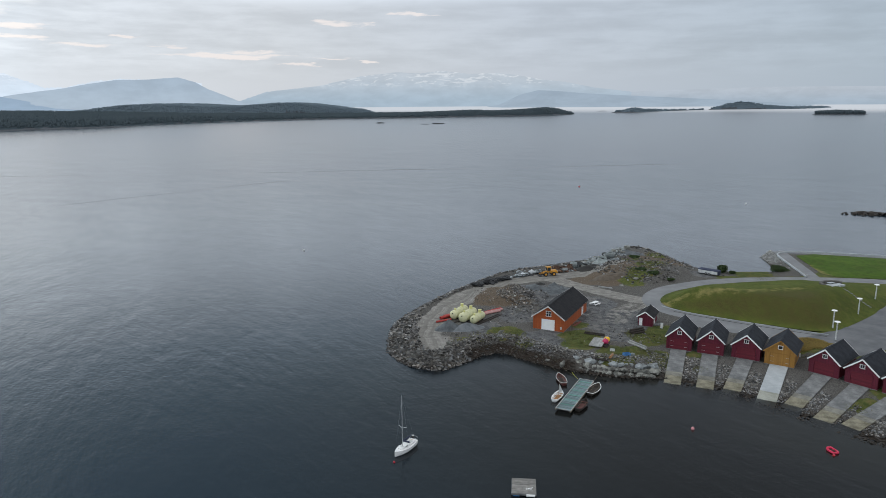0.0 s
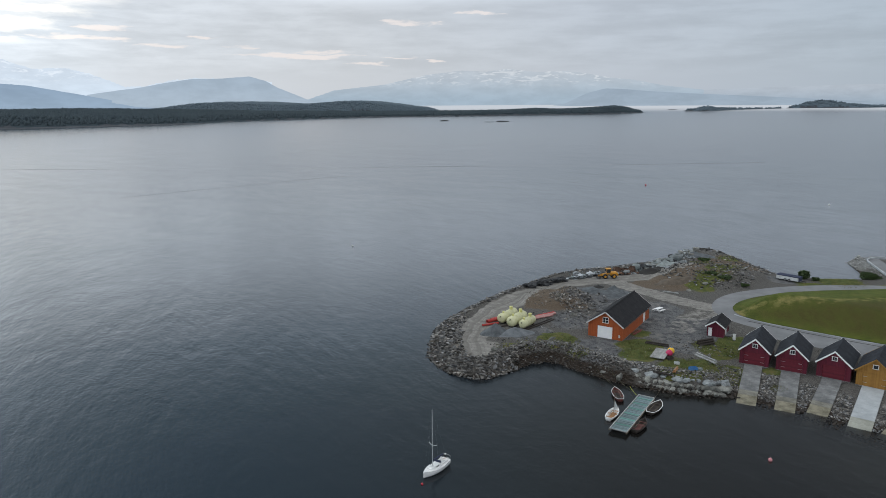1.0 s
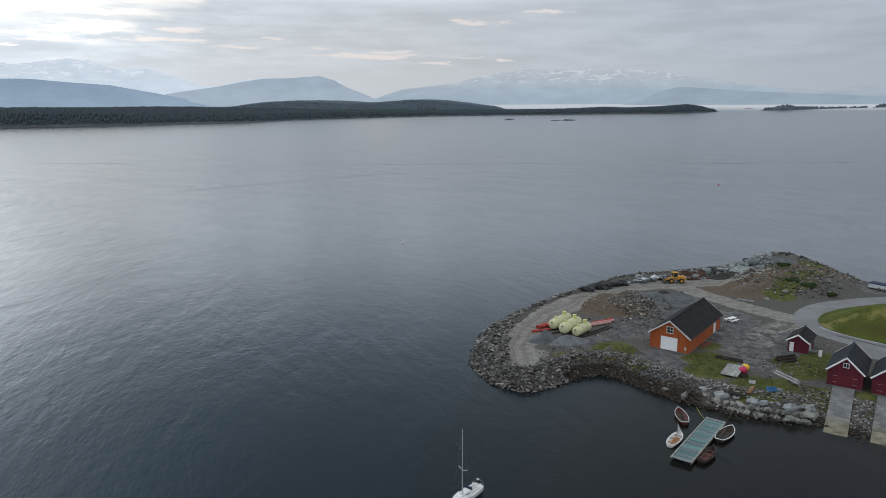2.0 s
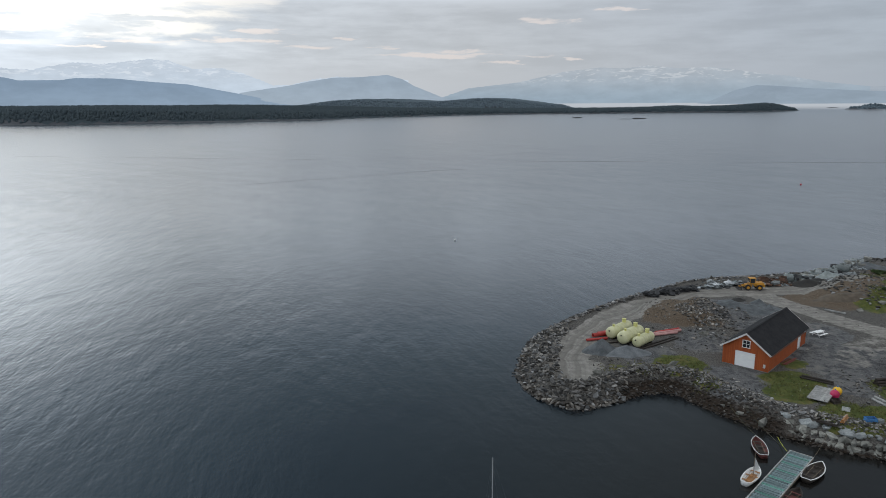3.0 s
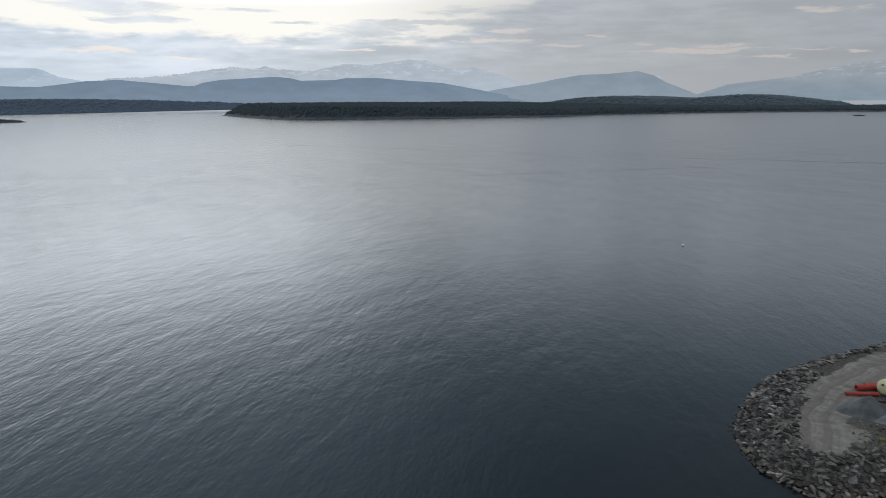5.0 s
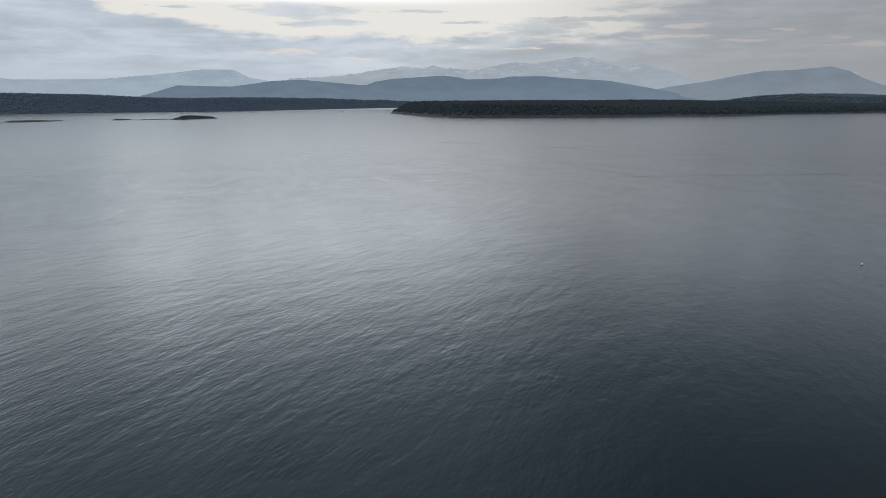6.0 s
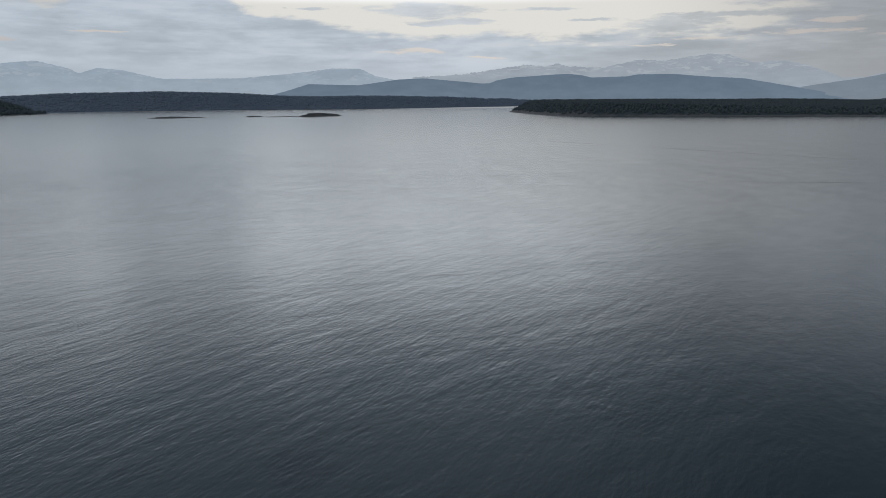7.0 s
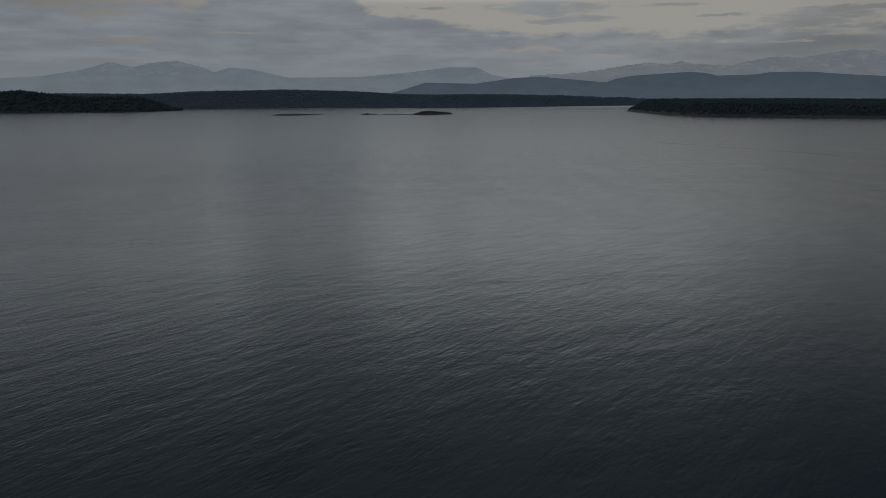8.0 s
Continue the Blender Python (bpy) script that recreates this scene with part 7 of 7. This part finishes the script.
def loader_machine(at, turn):
    ob = thing("wheel_loader", (*at, lie(*at)), "yellow wheel loader parked on the shore track", "wheel loader", "", turn)
    part("rear_body", boxed((0, -1.7, 1.55), (2.0, 2.5, 1.05), bevel=0.14), LOADER, ob)
    part("counterweight", boxed((0, -3.0, 1.25), (2.1, 0.45, 0.8), bevel=0.1), LOADER, ob)
    part("front_frame", boxed((0, 1.0, 1.15), (1.2, 1.9, 0.7), bevel=0.08), LOADER, ob)
    cab = part("cab", boxed((0, 0.0, 2.45), (1.55, 1.5, 1.35), bevel=0.08), GLASS_DARK, ob, "glazed cab")
    for x in (-0.72, 0.72):
        for y in (-0.68, 0.68):
            part("cab_post", boxed((x, y, 2.45), (0.12, 0.12, 1.4)), LOADER, cab)
    part("cab_roof", boxed((0, 0, 3.2), (1.75, 1.75, 0.16), bevel=0.05), LOADER, cab)
    part("cab_base", boxed((0, 0, 1.75), (1.65, 1.6, 0.25)), LOADER, cab)
    part("exhaust", rodded((0.55, -1.9, 2.0), (0.55, -1.9, 2.9), 0.07), DARK_METAL, ob)
    for x in (-1.08, 1.08):
        for y in (-1.75, 1.25):
            tyre = part("tyre", rodded((x - 0.28, y, 0.78), (x + 0.28, y, 0.78), 0.78, seg=20), BLACK, ob)
            part("rim", rodded((x - 0.30, y, 0.78), (x + 0.30, y, 0.78), 0.40, seg=16), LOADER, tyre)
        part("mudguard", boxed((x, -1.75, 1.62), (0.62, 1.5, 0.10), bevel=0.03), LOADER, ob)
        part("lift_arm", boxed((x * 0.45, 2.1, 1.15), (0.16, 2.4, 0.3), (-18, 0, 0), 0.03), LOADER, ob)
        part("headlight", boxed((x * 0.62, 0.75, 2.0), (0.18, 0.1, 0.18), bevel=0.02), WHITE, ob)
    bm = bmesh.new()
    prof = [(0, 0), (0.95, 0.0), (1.0, 0.06), (0.25, 0.12), (0.1, 0.35), (0.08, 1.05), (0, 1.05), (-0.08, 0.4)]
    vs = [[bm.verts.new((x, 2.85 + a, 0.1 + b)) for a, b in prof] for x in (-1.3, 1.3)]
    for i in range(len(prof)):
        j = (i + 1) % len(prof)
        bm.faces.new((vs[0][i], vs[0][j], vs[1][j], vs[1][i]))
    bm.faces.new(vs[0]), bm.faces.new(vs[1])
    part("bucket", bm, DARK_METAL, ob, "worn steel bucket")
    return ob


loader_machine((19.8, 197.6), 102).scale = (0.8, 0.8, 0.8)


def picnic_table(at, turn):
    ob = thing("picnic_table", (*at, lie(*at)), "white painted picnic table with benches", "picnic table", "", turn)
    for i in range(4):
        part("table_plank", boxed((-0.33 + 0.22 * i, 0, 0.76), (0.20, 2.2, 0.05), bevel=0.008), WHITE, ob)
    for s in (-1, 1):
        for k in (0, 1):
            part("bench_plank", boxed((s * (0.78 + 0.2 * k), 0, 0.46), (0.17, 2.2, 0.05), bevel=0.008), WHITE, ob)
        part("bench_beam", boxed((0, s * 0.8, 0.41), (1.95, 0.07, 0.10)), WHITE, ob)
        for x in (-1, 1):
            part("leg", boxed((x * 0.48, s * 0.8, 0.37), (0.09, 0.06, 0.84), (0, x * -32, 0)), WHITE, ob)
    return ob


picnic_table((28.1, 168.7), -42)

# things round the landing
board = thing("trailer_board", (23.7, 140.2, lie(23.7, 140.2)), "pale board platform propped on the turf", "platform", "", -24)
part("board", boxed((0, 0, 0.47), (2.6, 4.4, 0.08), (4, 0, 0), 0.02), WOOD_GREY, board)
for i in range(8):
    part("plank", boxed((-1.14 + 0.325 * i, 0.03 * math.sin(i * 3), 0.545), (0.30, 4.6, 0.05), (4, 0, 0), 0.008), WOOD_GREY, board)
for x, y in ((-0.9, -2.0), (0.9, -2.0), (-0.9, 2.0), (0.9, 2.0)):
    part("leg", boxed((x, y, 0.18), (0.12, 0.12, 0.62)), WOOD, board)
for at, mat, word in (((25.9, 141.6), BUOY_YELLOW, "large yellow inflatable buoy on the grass"), ((25.35, 140.3), BUOY_MAGENTA, "large magenta inflatable buoy on the grass")):
    ob = thing("buoy_ball", (*at, lie(*at)), word, "buoy", "buoys beside the platform")
    part("float", ball((0, 0, 0.62), 0.64), mat, ob, smooth=True)
    part("rope_eye", rodded((0, 0, 1.2), (0, 0, 1.42), 0.12, 0.09), BLUE, ob)


def crate(at, size, mat, label, turn=0.0, name="crate", slats=3):
    ob = thing(name, (*at, lie(*at)), label, "crate", "", turn)
    w, d, h = size
    for i in range(slats):
        z = (i + 0.5) * h / slats
        for s in (-1, 1):
            part("slat", boxed((0, s * d / 2, z), (w, 0.04, h / slats - 0.03)), mat, ob)
            part("slat", boxed((s * w / 2, 0, z), (0.04, d, h / slats - 0.03)), mat, ob)
    part("bottom", boxed((0, 0, 0.05), (w, d, 0.05)), mat, ob)
    return ob


crate((25.2, 138.6), (1.0, 0.8, 0.6), WOOD_DARK, "dark open crate beside the buoys", 20)
crate((26.0, 136.4), (0.9, 0.6, 0.4), GREY_WHITE, "pale plastic fish crate", -10, "fish_crate")
crate((28.2, 133.4), (1.3, 0.9, 0.6), BLUE, "blue plastic fish crate on the turf", 15, "fish_crate")
for i, (x_, y_, h_) in enumerate(((22.6, 202.6, 1.7), (24.6, 203.4, 1.3), (26.8, 204.6, 1.6))):
    crate((x_, y_), (1.9, 1.3, h_), RUST, "rust-brown open rack standing among the scrap", 20 + 25 * i, "scrap_rack", 4)
crate((23.0, 131.6), (2.3, 1.7, 0.35), WOOD_DARK, "shallow dark timber frame by the boulders", -22, "timber_frame", 1)


def sack(at, size, mat, label, seed, group=""):
    rnd = random.Random(seed)
    bm = bmesh.new()
    bmesh.ops.create_icosphere(bm, subdivisions=3, radius=0.5)
    off = Vector((seed * 3.1, seed * 1.7, 0))
    for v in bm.verts:
        c = Vector([math.copysign(abs(q * 2) ** 0.6, q) / 2 for q in v.co])
        k = 1 + 0.22 * noise.noise(c * 3 + off)
        v.co = Vector((c.x * k * size[0], c.y * k * size[1], max(c.z * k, -0.42) * size[2] + size[2] * 0.42))
    ob = thing("sack", (*at, lie(*at)), label, "sack", group, rnd.uniform(0, 180))
    part("body", bm, mat, ob, smooth=True)
    part("tied_neck", ball((0, 0, size[2] * 0.95), 0.12 * size[0], (1, 1, 1.4), 8), mat, ob)
    return ob


sack((29.3, 133.5), (1.0, 0.8, 0.55), TARP, "grey bundle beside the blue crate", 3)
for i, (x, y) in enumerate([(12.4, 197.0), (15.2, 199.2), (28.4, 207.6), (34.0, 212.2), (36.5, 214.6), (39.0, 217.0), (41.5, 219.5)]):
    sack((x, y), (1.5 + 0.3 * math.sin(i * 2.2), 1.2, 1.0 + 0.25 * math.sin(i * 1.3)) if i < 2 else (2.7 + 0.5 * math.sin(i * 2.2), 2.1, 1.7 + 0.3 * math.sin(i * 1.3)), BAG if i < 2 else TARP, "white woven bulk bag among the shore stores" if i < 2 else "large grey-green wrapped bundle among the shore stores", 20 + i, "bulk bags along the shore")


def log_stack(at, turn, n, length, r, mat, label, name="log_pile"):
    ob = thing(name, (*at, lie(*at)), label, "timber", "", turn)
    rows, k = [n, n - 1, n - 2], 0
    for j, c in enumerate(rows):
        for i in range(max(c, 0)):
            x = (i - (c - 1) / 2) * 2 * r
            part("log", rodded((x, -length / 2 + 0.1 * math.sin(k), r + j * r * 1.75), (x, length / 2 + 0.1 * math.cos(k * 2), r + j * r * 1.75), r * 0.95, r * 0.88, 9), mat, ob)
            k += 1
    return ob




def slab_pile(name, line, wide, n, size, mats, label, seed, category="pile", flat=0.22, layers=3):
    """Flat broken pieces thrown in a long pile."""
    rng = np.random.default_rng(seed)
    p = np.array(line, float)
    ob = thing(name, (*p[0], lie(*p[0])), label, category)
    meshes = []
    for k in range(6):
        bm = bmesh.new()
        c = [(math.cos(a + 0.25 * math.sin(3 * k + i)) * 0.5 * (1 + 0.3 * math.sin(2.1 * k + 1.7 * i)), math.sin(a) * 0.36 * (1 + 0.25 * math.cos(k + 2.3 * i))) for i, a in enumerate(np.arange(6) * 2 * math.pi / 6)]
        bmesh.ops.transform(prism(bm, [(x, z) for x, z in c], -flat / 2, flat / 2), matrix=pose(0, 0, 0, 90, 0, 0), verts=bm.verts)
        me = bpy.data.meshes.new("slab")
        bm.to_mesh(me)
        bm.free()
        for m in mats:
            me_m = me.copy()
            me_m.materials.append(m)
            meshes.append(me_m)
    for i in range(n):
        f = rng.uniform(0, len(p) - 1.001)
        k = int(f)
        q = p[k] + (p[k + 1] - p[k]) * (f - k) + rng.normal(0, wide / 2.4, 2)
        lay = i * layers // n
        s = rng.uniform(*size)
        ob_ = new("slab", meshes[rng.integers(len(meshes))])
        ob_.parent = ob
        ob_.location = Vector((*q, lie(*q) + 0.08 + 0.30 * lay)) - ob.location
        ob_.rotation_euler = (rng.uniform(-0.4, 0.4), rng.uniform(-0.4, 0.4), rng.uniform(0, 6.3))
        ob_.scale = (s, s, s)
    return ob


ASPHALT_BROKEN = surface("broken_asphalt", (0.016, 0.017, 0.019), (0.055, 0.057, 0.060), 0.9, scale=1.2, grain=7, relief=0.5, per_object=0.4)
PALE_SCRAP = surface("pale_scrap", (0.19, 0.215, 0.23), (0.44, 0.47, 0.49), 0.75, scale=1.2, grain=7, relief=0.4, per_object=0.45)
slab_pile("asphalt_pile", [(-1.2, 185.6), (3.0, 189.6), (8.5, 193.6)], 1.3, 110, (0.8, 2.0), [ASPHALT_BROKEN], "dark pile of broken asphalt slabs along the shore", 1, flat=0.12)
slab_pile("scrap_pile", [(9.2, 195.0), (13.0, 197.4), (18.0, 201.2)], 1.4, 120, (0.5, 1.7), [PALE_SCRAP, PALE_SCRAP, SLATE, ASPHALT_BROKEN, TARP], "pale jumbled slabs and sheets heaped along the shore", 2, flat=0.1)
slab_pile("scrap_pile", [(22.5, 201.8), (27.5, 204.2)], 1.5, 60, (0.7, 1.8), [RUST, WOOD_DARK, RUST, SLATE], "rust-brown scrap heaped behind the loader", 3, flat=0.3)
slab_pile("stone_pile", [(28.0, 207.0), (35.0, 213.0), (42.0, 221.5)], 2.4, 110, (0.9, 2.4), [SLATE, TARP, TARP, BOULDER, ASPHALT_BROKEN], "blue-grey blocks and slabs piled along the point", 4, flat=0.45)
slab_pile("stone_pile", [(43.0, 223.5), (49.0, 233.5)], 2.6, 60, (0.9, 2.0), [SLATE, BOULDER], "grey blocks piled at the point", 5, flat=0.45)
log_stack((33.6, 148.2), -62, 3, 3.6, 0.22, WOOD_DARK, "stack of dark weathered logs beside the shed")
log_stack((31.7, 139.4), 32, 2, 4.8, 0.2, WOOD_GREY, "silvered poles lying on the turf", "pole_pile")
log_stack((25.0, 132.3), -25, 2, 2.3, 0.13, VARNISH, "short planks lying by the boulders", "plank_pile")
log_stack((24.2, 146.2), 68, 2, 4.4, 0.16, WOOD_DARK, "dark poles behind the platform", "pole_pile")
log_stack((33.6, 184.4), 62, 2, 3.8, 0.09, WOOD_GREY, "weathered poles on the bare earth", "pole_pile")

# long low caravan-like trailer at the inlet
tr = thing("boat_trailer", (65.9, 199.6, lie(65.9, 199.6)), "long white and blue covered trailer by the inlet", "trailer", "", 48)
part("body", boxed((0, 0, 0.82), (2.2, 5.7, 1.0), bevel=0.12), GREY_WHITE, tr)
part("cover", boxed((0, 0, 1.40), (2.26, 5.8, 0.24), bevel=0.1), NAVY, tr)
part("end_panel", boxed((0, -2.88, 0.86), (2.1, 0.1, 1.0), bevel=0.03), NAVY, tr)
part("drawbar", boxed((0, -3.5, 0.45), (0.16, 1.5, 0.14)), DARK_METAL, tr)
for x in (-1.05, 1.05):
    for y in (-0.5, 0.5):
        w = part("tyre", rodded((x - 0.11, y, 0.36), (x + 0.11, y, 0.36), 0.36, seg=16), BLACK, tr)
        part("rim", rodded((x - 0.12, y, 0.36), (x + 0.12, y, 0.36), 0.2, seg=12), METAL, w)
part("jockey_wheel", rodded((0, -4.1, 0.0), (0, -4.1, 0.5), 0.06), DARK_METAL, tr)


def shrub(at, r, h, seed, label):
    """Several stems and a loose crown of small leaves."""
    rng = np.random.default_rng(seed)
    ob = thing("shrub", (*at, lie(*at)), label, "shrub", "shrubs by the inlet")
    for i in range(5):
        a = i * 1.3
        part("stem", rodded((0.1 * math.cos(a), 0.1 * math.sin(a), -0.1), (0.55 * r * math.cos(a), 0.55 * r * math.sin(a), h * 0.75), 0.05, 0.02, 6), WOOD_DARK, ob)
    n = 1700
    d = rng.normal(size=(n, 3))
    d /= np.linalg.norm(d, axis=1)[:, None]
    lump = 1 + 0.3 * np.sin(3 * np.arctan2(d[:, 1], d[:, 0]) + seed) * (d[:, 2] < 0.7)
    c = d * (rng.uniform(0.45, 1.0, n) ** 0.6 * lump)[:, None] * (r, r, h * 0.5) + (0, 0, h * 0.55)
    c[:, 2] = np.maximum(c[:, 2], 0.1)
    vs, fs = [], []
    for i, p in enumerate(c):
        m = Euler(rng.uniform(0, 6.3, 3).tolist()).to_matrix()
        s = rng.uniform(0.12, 0.24)
        vs += [Vector(p) + m @ Vector(q) for q in ((0, -s, 0), (s * 0.55, 0, 0.03), (0, s, 0), (-s * 0.55, 0, 0.03))]
        fs.append((4 * i, 4 * i + 1, 4 * i + 2, 4 * i + 3))
    link_mesh("crown", vs, fs, LEAF, ob)
    return ob


shrub((70.3, 201.6), 1.25, 2.2, 1, "bushy green shrub beside the trailer")
shrub((72.6, 200.2), 0.8, 0.8, 2, "low green shrub by the inlet road")
shrub((86.6, 203.6), 2.0, 1.9, 3, "wide green shrub at the foot of the quay")
shrub((89.0, 205.6), 1.8, 2.0, 4, "low green shrub among the quay stones")
shrub((46.0, 197.0), 1.4, 0.6, 5, "low green shrub on the rubble mound")
shrub((48.6, 193.6), 1.5, 0.5, 6, "low green shrub on the rubble slope")
shrub((49.0, 219.0), 1.5, 0.7, 7, "low green shrub near the point")
shrub((52.5, 191.0), 1.0, 0.4, 8, "low green shrub beside the road")


def lamp_post(at, h, base):
    ob = thing("street_lamp", (*at, base), "white post lamp with a flat round head", "street lamp", "post lamps along the road")
    part("foot", rodded((0, 0, -0.3), (0, 0, 0.25), 0.2, seg=12), CONCRETE, ob)
    part("post", rodded((0, 0, 0.2), (0, 0, h - 0.3), 0.13, 0.11, 12), GREY_WHITE, ob)
    part("lantern", rodded((0, 0, h - 0.32), (0, 0, h - 0.05), 0.17, 0.2, 12), surface("frosted_lens", (0.6, 0.61, 0.6), (0.7, 0.7, 0.69), 0.4), ob)
    part("hood", rodded((0, 0, h - 0.06), (0, 0, h + 0.06), 0.62, 0.45, 20), WHITE, ob, "flat round white hood")
    return ob


for at, base in (((76.2, 150.3), 2.3), ((86.6, 159.8), 2.3), ((97.4, 172.4), 2.3), ((73.0, 142.6), 2.2)):
    lamp_post(at, 4.2, base)

# stone seat in the lawn, with its path
sp_ = np.array([[87.2, 173.4]])
seat_z = float(mound_height(sp_[:, 0], sp_[:, 1], inside_distance(LAWN_R, sp_[:, 0], sp_[:, 1]))[0])
seat = thing("stone_bench", (87.2, 173.4, seat_z + 0.2), "sunken stone seat with pale slabs in the lawn", "bench", "", 25)
for i in range(12):
    f = i / 11
    px_, py_ = 88.9 + 3.6 * f, 171.0 - 5.2 * f
    q_ = np.array([[px_, py_]])
    pz_ = float(mound_height(q_[:, 0], q_[:, 1], inside_distance(LAWN_R, q_[:, 0], q_[:, 1]))[0])
    step_ = new("stepping_stone", step_.data) if i else part("stepping_stone", boxed((0, 0, 0), (0.42, 0.7, 0.16), bevel=0.04), CONCRETE, None)
    step_.matrix_world = pose(px_, py_, pz_ + 0.02, rz=35 + 8 * math.sin(i * 2.1))
    tagged(step_, "pale flat stepping stone set in the lawn", "stepping stone", "steps to the stone seat")
for i in range(9):
    a = math.pi * (0.05 + 0.9 * i / 8)
    part("block", boxed((3.0 * math.cos(a), 2.2 * math.sin(a), 0.1), (1.0, 0.6, 0.85), (0, 0, math.degrees(a) + 90), 0.06), ROCK, seat)
for i in range(5):
    part("slab", boxed((-2.0 + i * 1.0, -0.5 + 0.2 * math.sin(i), -0.12), (0.95, 1.9, 0.4), (0, 0, 3 * math.sin(i * 2)), 0.03), PALE_CONCRETE, seat)
part("table_slab", boxed((0.1, 0.6, 0.35), (1.9, 0.8, 0.14), bevel=0.03), PALE_CONCRETE, seat)

bin_ = thing("post_box", (39.7, 151.2, lie(39.7, 151.2)), "small white cabinet on the turf beside the shed", "cabinet")
part("cabinet", boxed((0, 0, 0.75), (0.5, 0.4, 1.1), bevel=0.04), WHITE, bin_)
part("cap", boxed((0, 0, 1.33), (0.58, 0.48, 0.06), bevel=0.02), GREY_WHITE, bin_)
part("base", boxed((0, 0, 0.1), (0.4, 0.3, 0.3)), CONCRETE, bin_)
bin2 = thing("post_box", (62.2, 134.9, lie(62.2, 134.9)), "small white cabinet beside the ochre boathouse", "cabinet", "", -30)
part("cabinet", boxed((0, 0, 0.42), (0.42, 0.34, 0.8), bevel=0.04), WHITE, bin2)
part("cap", boxed((0, 0, 0.84), (0.48, 0.40, 0.06), bevel=0.02), GREY_WHITE, bin2)
part("base", boxed((0, 0, 0.1), (0.5, 0.35, 0.3)), CONCRETE, bin2)


# ---- rough grass ----
def tufts(clumps, mat, label, seed):
    rng = np.random.default_rng(seed)
    vs, fs = [], []
    for cx, cy, r, n in clumps:
        a, d = rng.uniform(0, 6.3, n), r * np.sqrt(rng.uniform(0, 1, n))
        x, y = cx + d * np.cos(a), cy + d * np.sin(a)
        z = land_height(x, y)[0]
        for p, q, h in zip(x, y, z):
            for _ in range(4):
                b, s, t = rng.uniform(0, 6.3), rng.uniform(0.02, 0.05), rng.uniform(0.15, 0.42)
                lean = rng.uniform(-0.25, 0.25, 2)
                k = len(vs)
                vs += [(p - s * math.cos(b), q - s * math.sin(b), h - 0.03), (p + s * math.cos(b), q + s * math.sin(b), h - 0.03), (p + lean[0], q + lean[1], h + t)]
                fs.append((k, k + 1, k + 2))
    tagged(link_mesh("grass", vs, fs, mat), label, "grass", kind="stuff")


tufts(((5.5, 146.5, 4.2, 300), (21, 143, 5, 420), (27, 134.5, 5, 420), (33, 135, 4.5, 320), (35, 146, 4.5, 320), (47, 197, 5, 380), (51, 205, 4.5, 260), (58, 223, 5, 260), (0, 144.5, 3.5, 60), (-4, 142.8, 3, 50), (48, 214, 4, 200), (78, 200, 7, 300), (66, 138, 5, 300), (8.8, 141, 2.4, 120), (41.5, 130, 1.4, 80), (62, 113, 2, 120)),
      GRASS_BLADE, "tufts of rough grass on the bare ground", 77)
tufts(((67.5, 141.0, 3.2, 2600), (64.5, 139.0, 2.2, 1100), (70.0, 138.6, 2.4, 1200)), DRY_BLADE, "yellow dry grass beside the ochre boathouse", 78)


# ---- drift lines of foam and slick water ----
def drift_line(pts, width, mat, label, seed):
    p = np.array(pts, float)
    for _ in range(3):
        q = np.empty((2 * len(p) - 2, 2))
        q[0::2], q[1::2] = 0.75 * p[:-1] + 0.25 * p[1:], 0.25 * p[:-1] + 0.75 * p[1:]
        p = np.vstack([p[:1], q, p[-1:]])
    s = np.linspace(0, 1, 260)
    t = np.linspace(0, 1, len(p))
    x, y = np.interp(s, t, p[:, 0]), np.interp(s, t, p[:, 1])
    y = y + 2.0 * wobble(x, y, 0.05, seed)
    w = width * np.clip(0.45 + 0.9 * wobble(x, y, 0.02, seed + 2), 0.12, 1)
    vs = [(a, b - c, 0.02) for a, b, c in zip(x, y, w)] + [(a, b + c, 0.02) for a, b, c in zip(x, y, w)]
    n = len(x)
    fs = [(i, i + 1, n + i + 1, n + i) for i in range(n - 1)]
    return tagged(link_mesh("water_line", vs, fs, mat), label, "water", kind="structure")


SLICK, nt_, bsdf_ = shader("slick_water", 0.28)
bsdf_.inputs["Base Color"].default_value = (0.004, 0.008, 0.012, 1)
bsdf_.inputs["IOR"].default_value = 1.2
bump(nt_, bsdf_, noise_tex(nt_, mapping(nt_, place(nt_), scale=(1.2, 0.6, 1)), 1.0, 3), 0.8, 0.4)
drift_line([(-510, 478), (-390, 496), (-290, 507), (-196, 513), (-100, 535), (-17, 547), (80, 565), (177, 586)], 1.5, SLICK, "dark current line across the fjord", 1)
drift_line([(-215, 352), (-195, 378), (-170, 410), (-150, 440), (-120, 470)], 1.0, SLICK, "dark current line nearer the headland", 2)
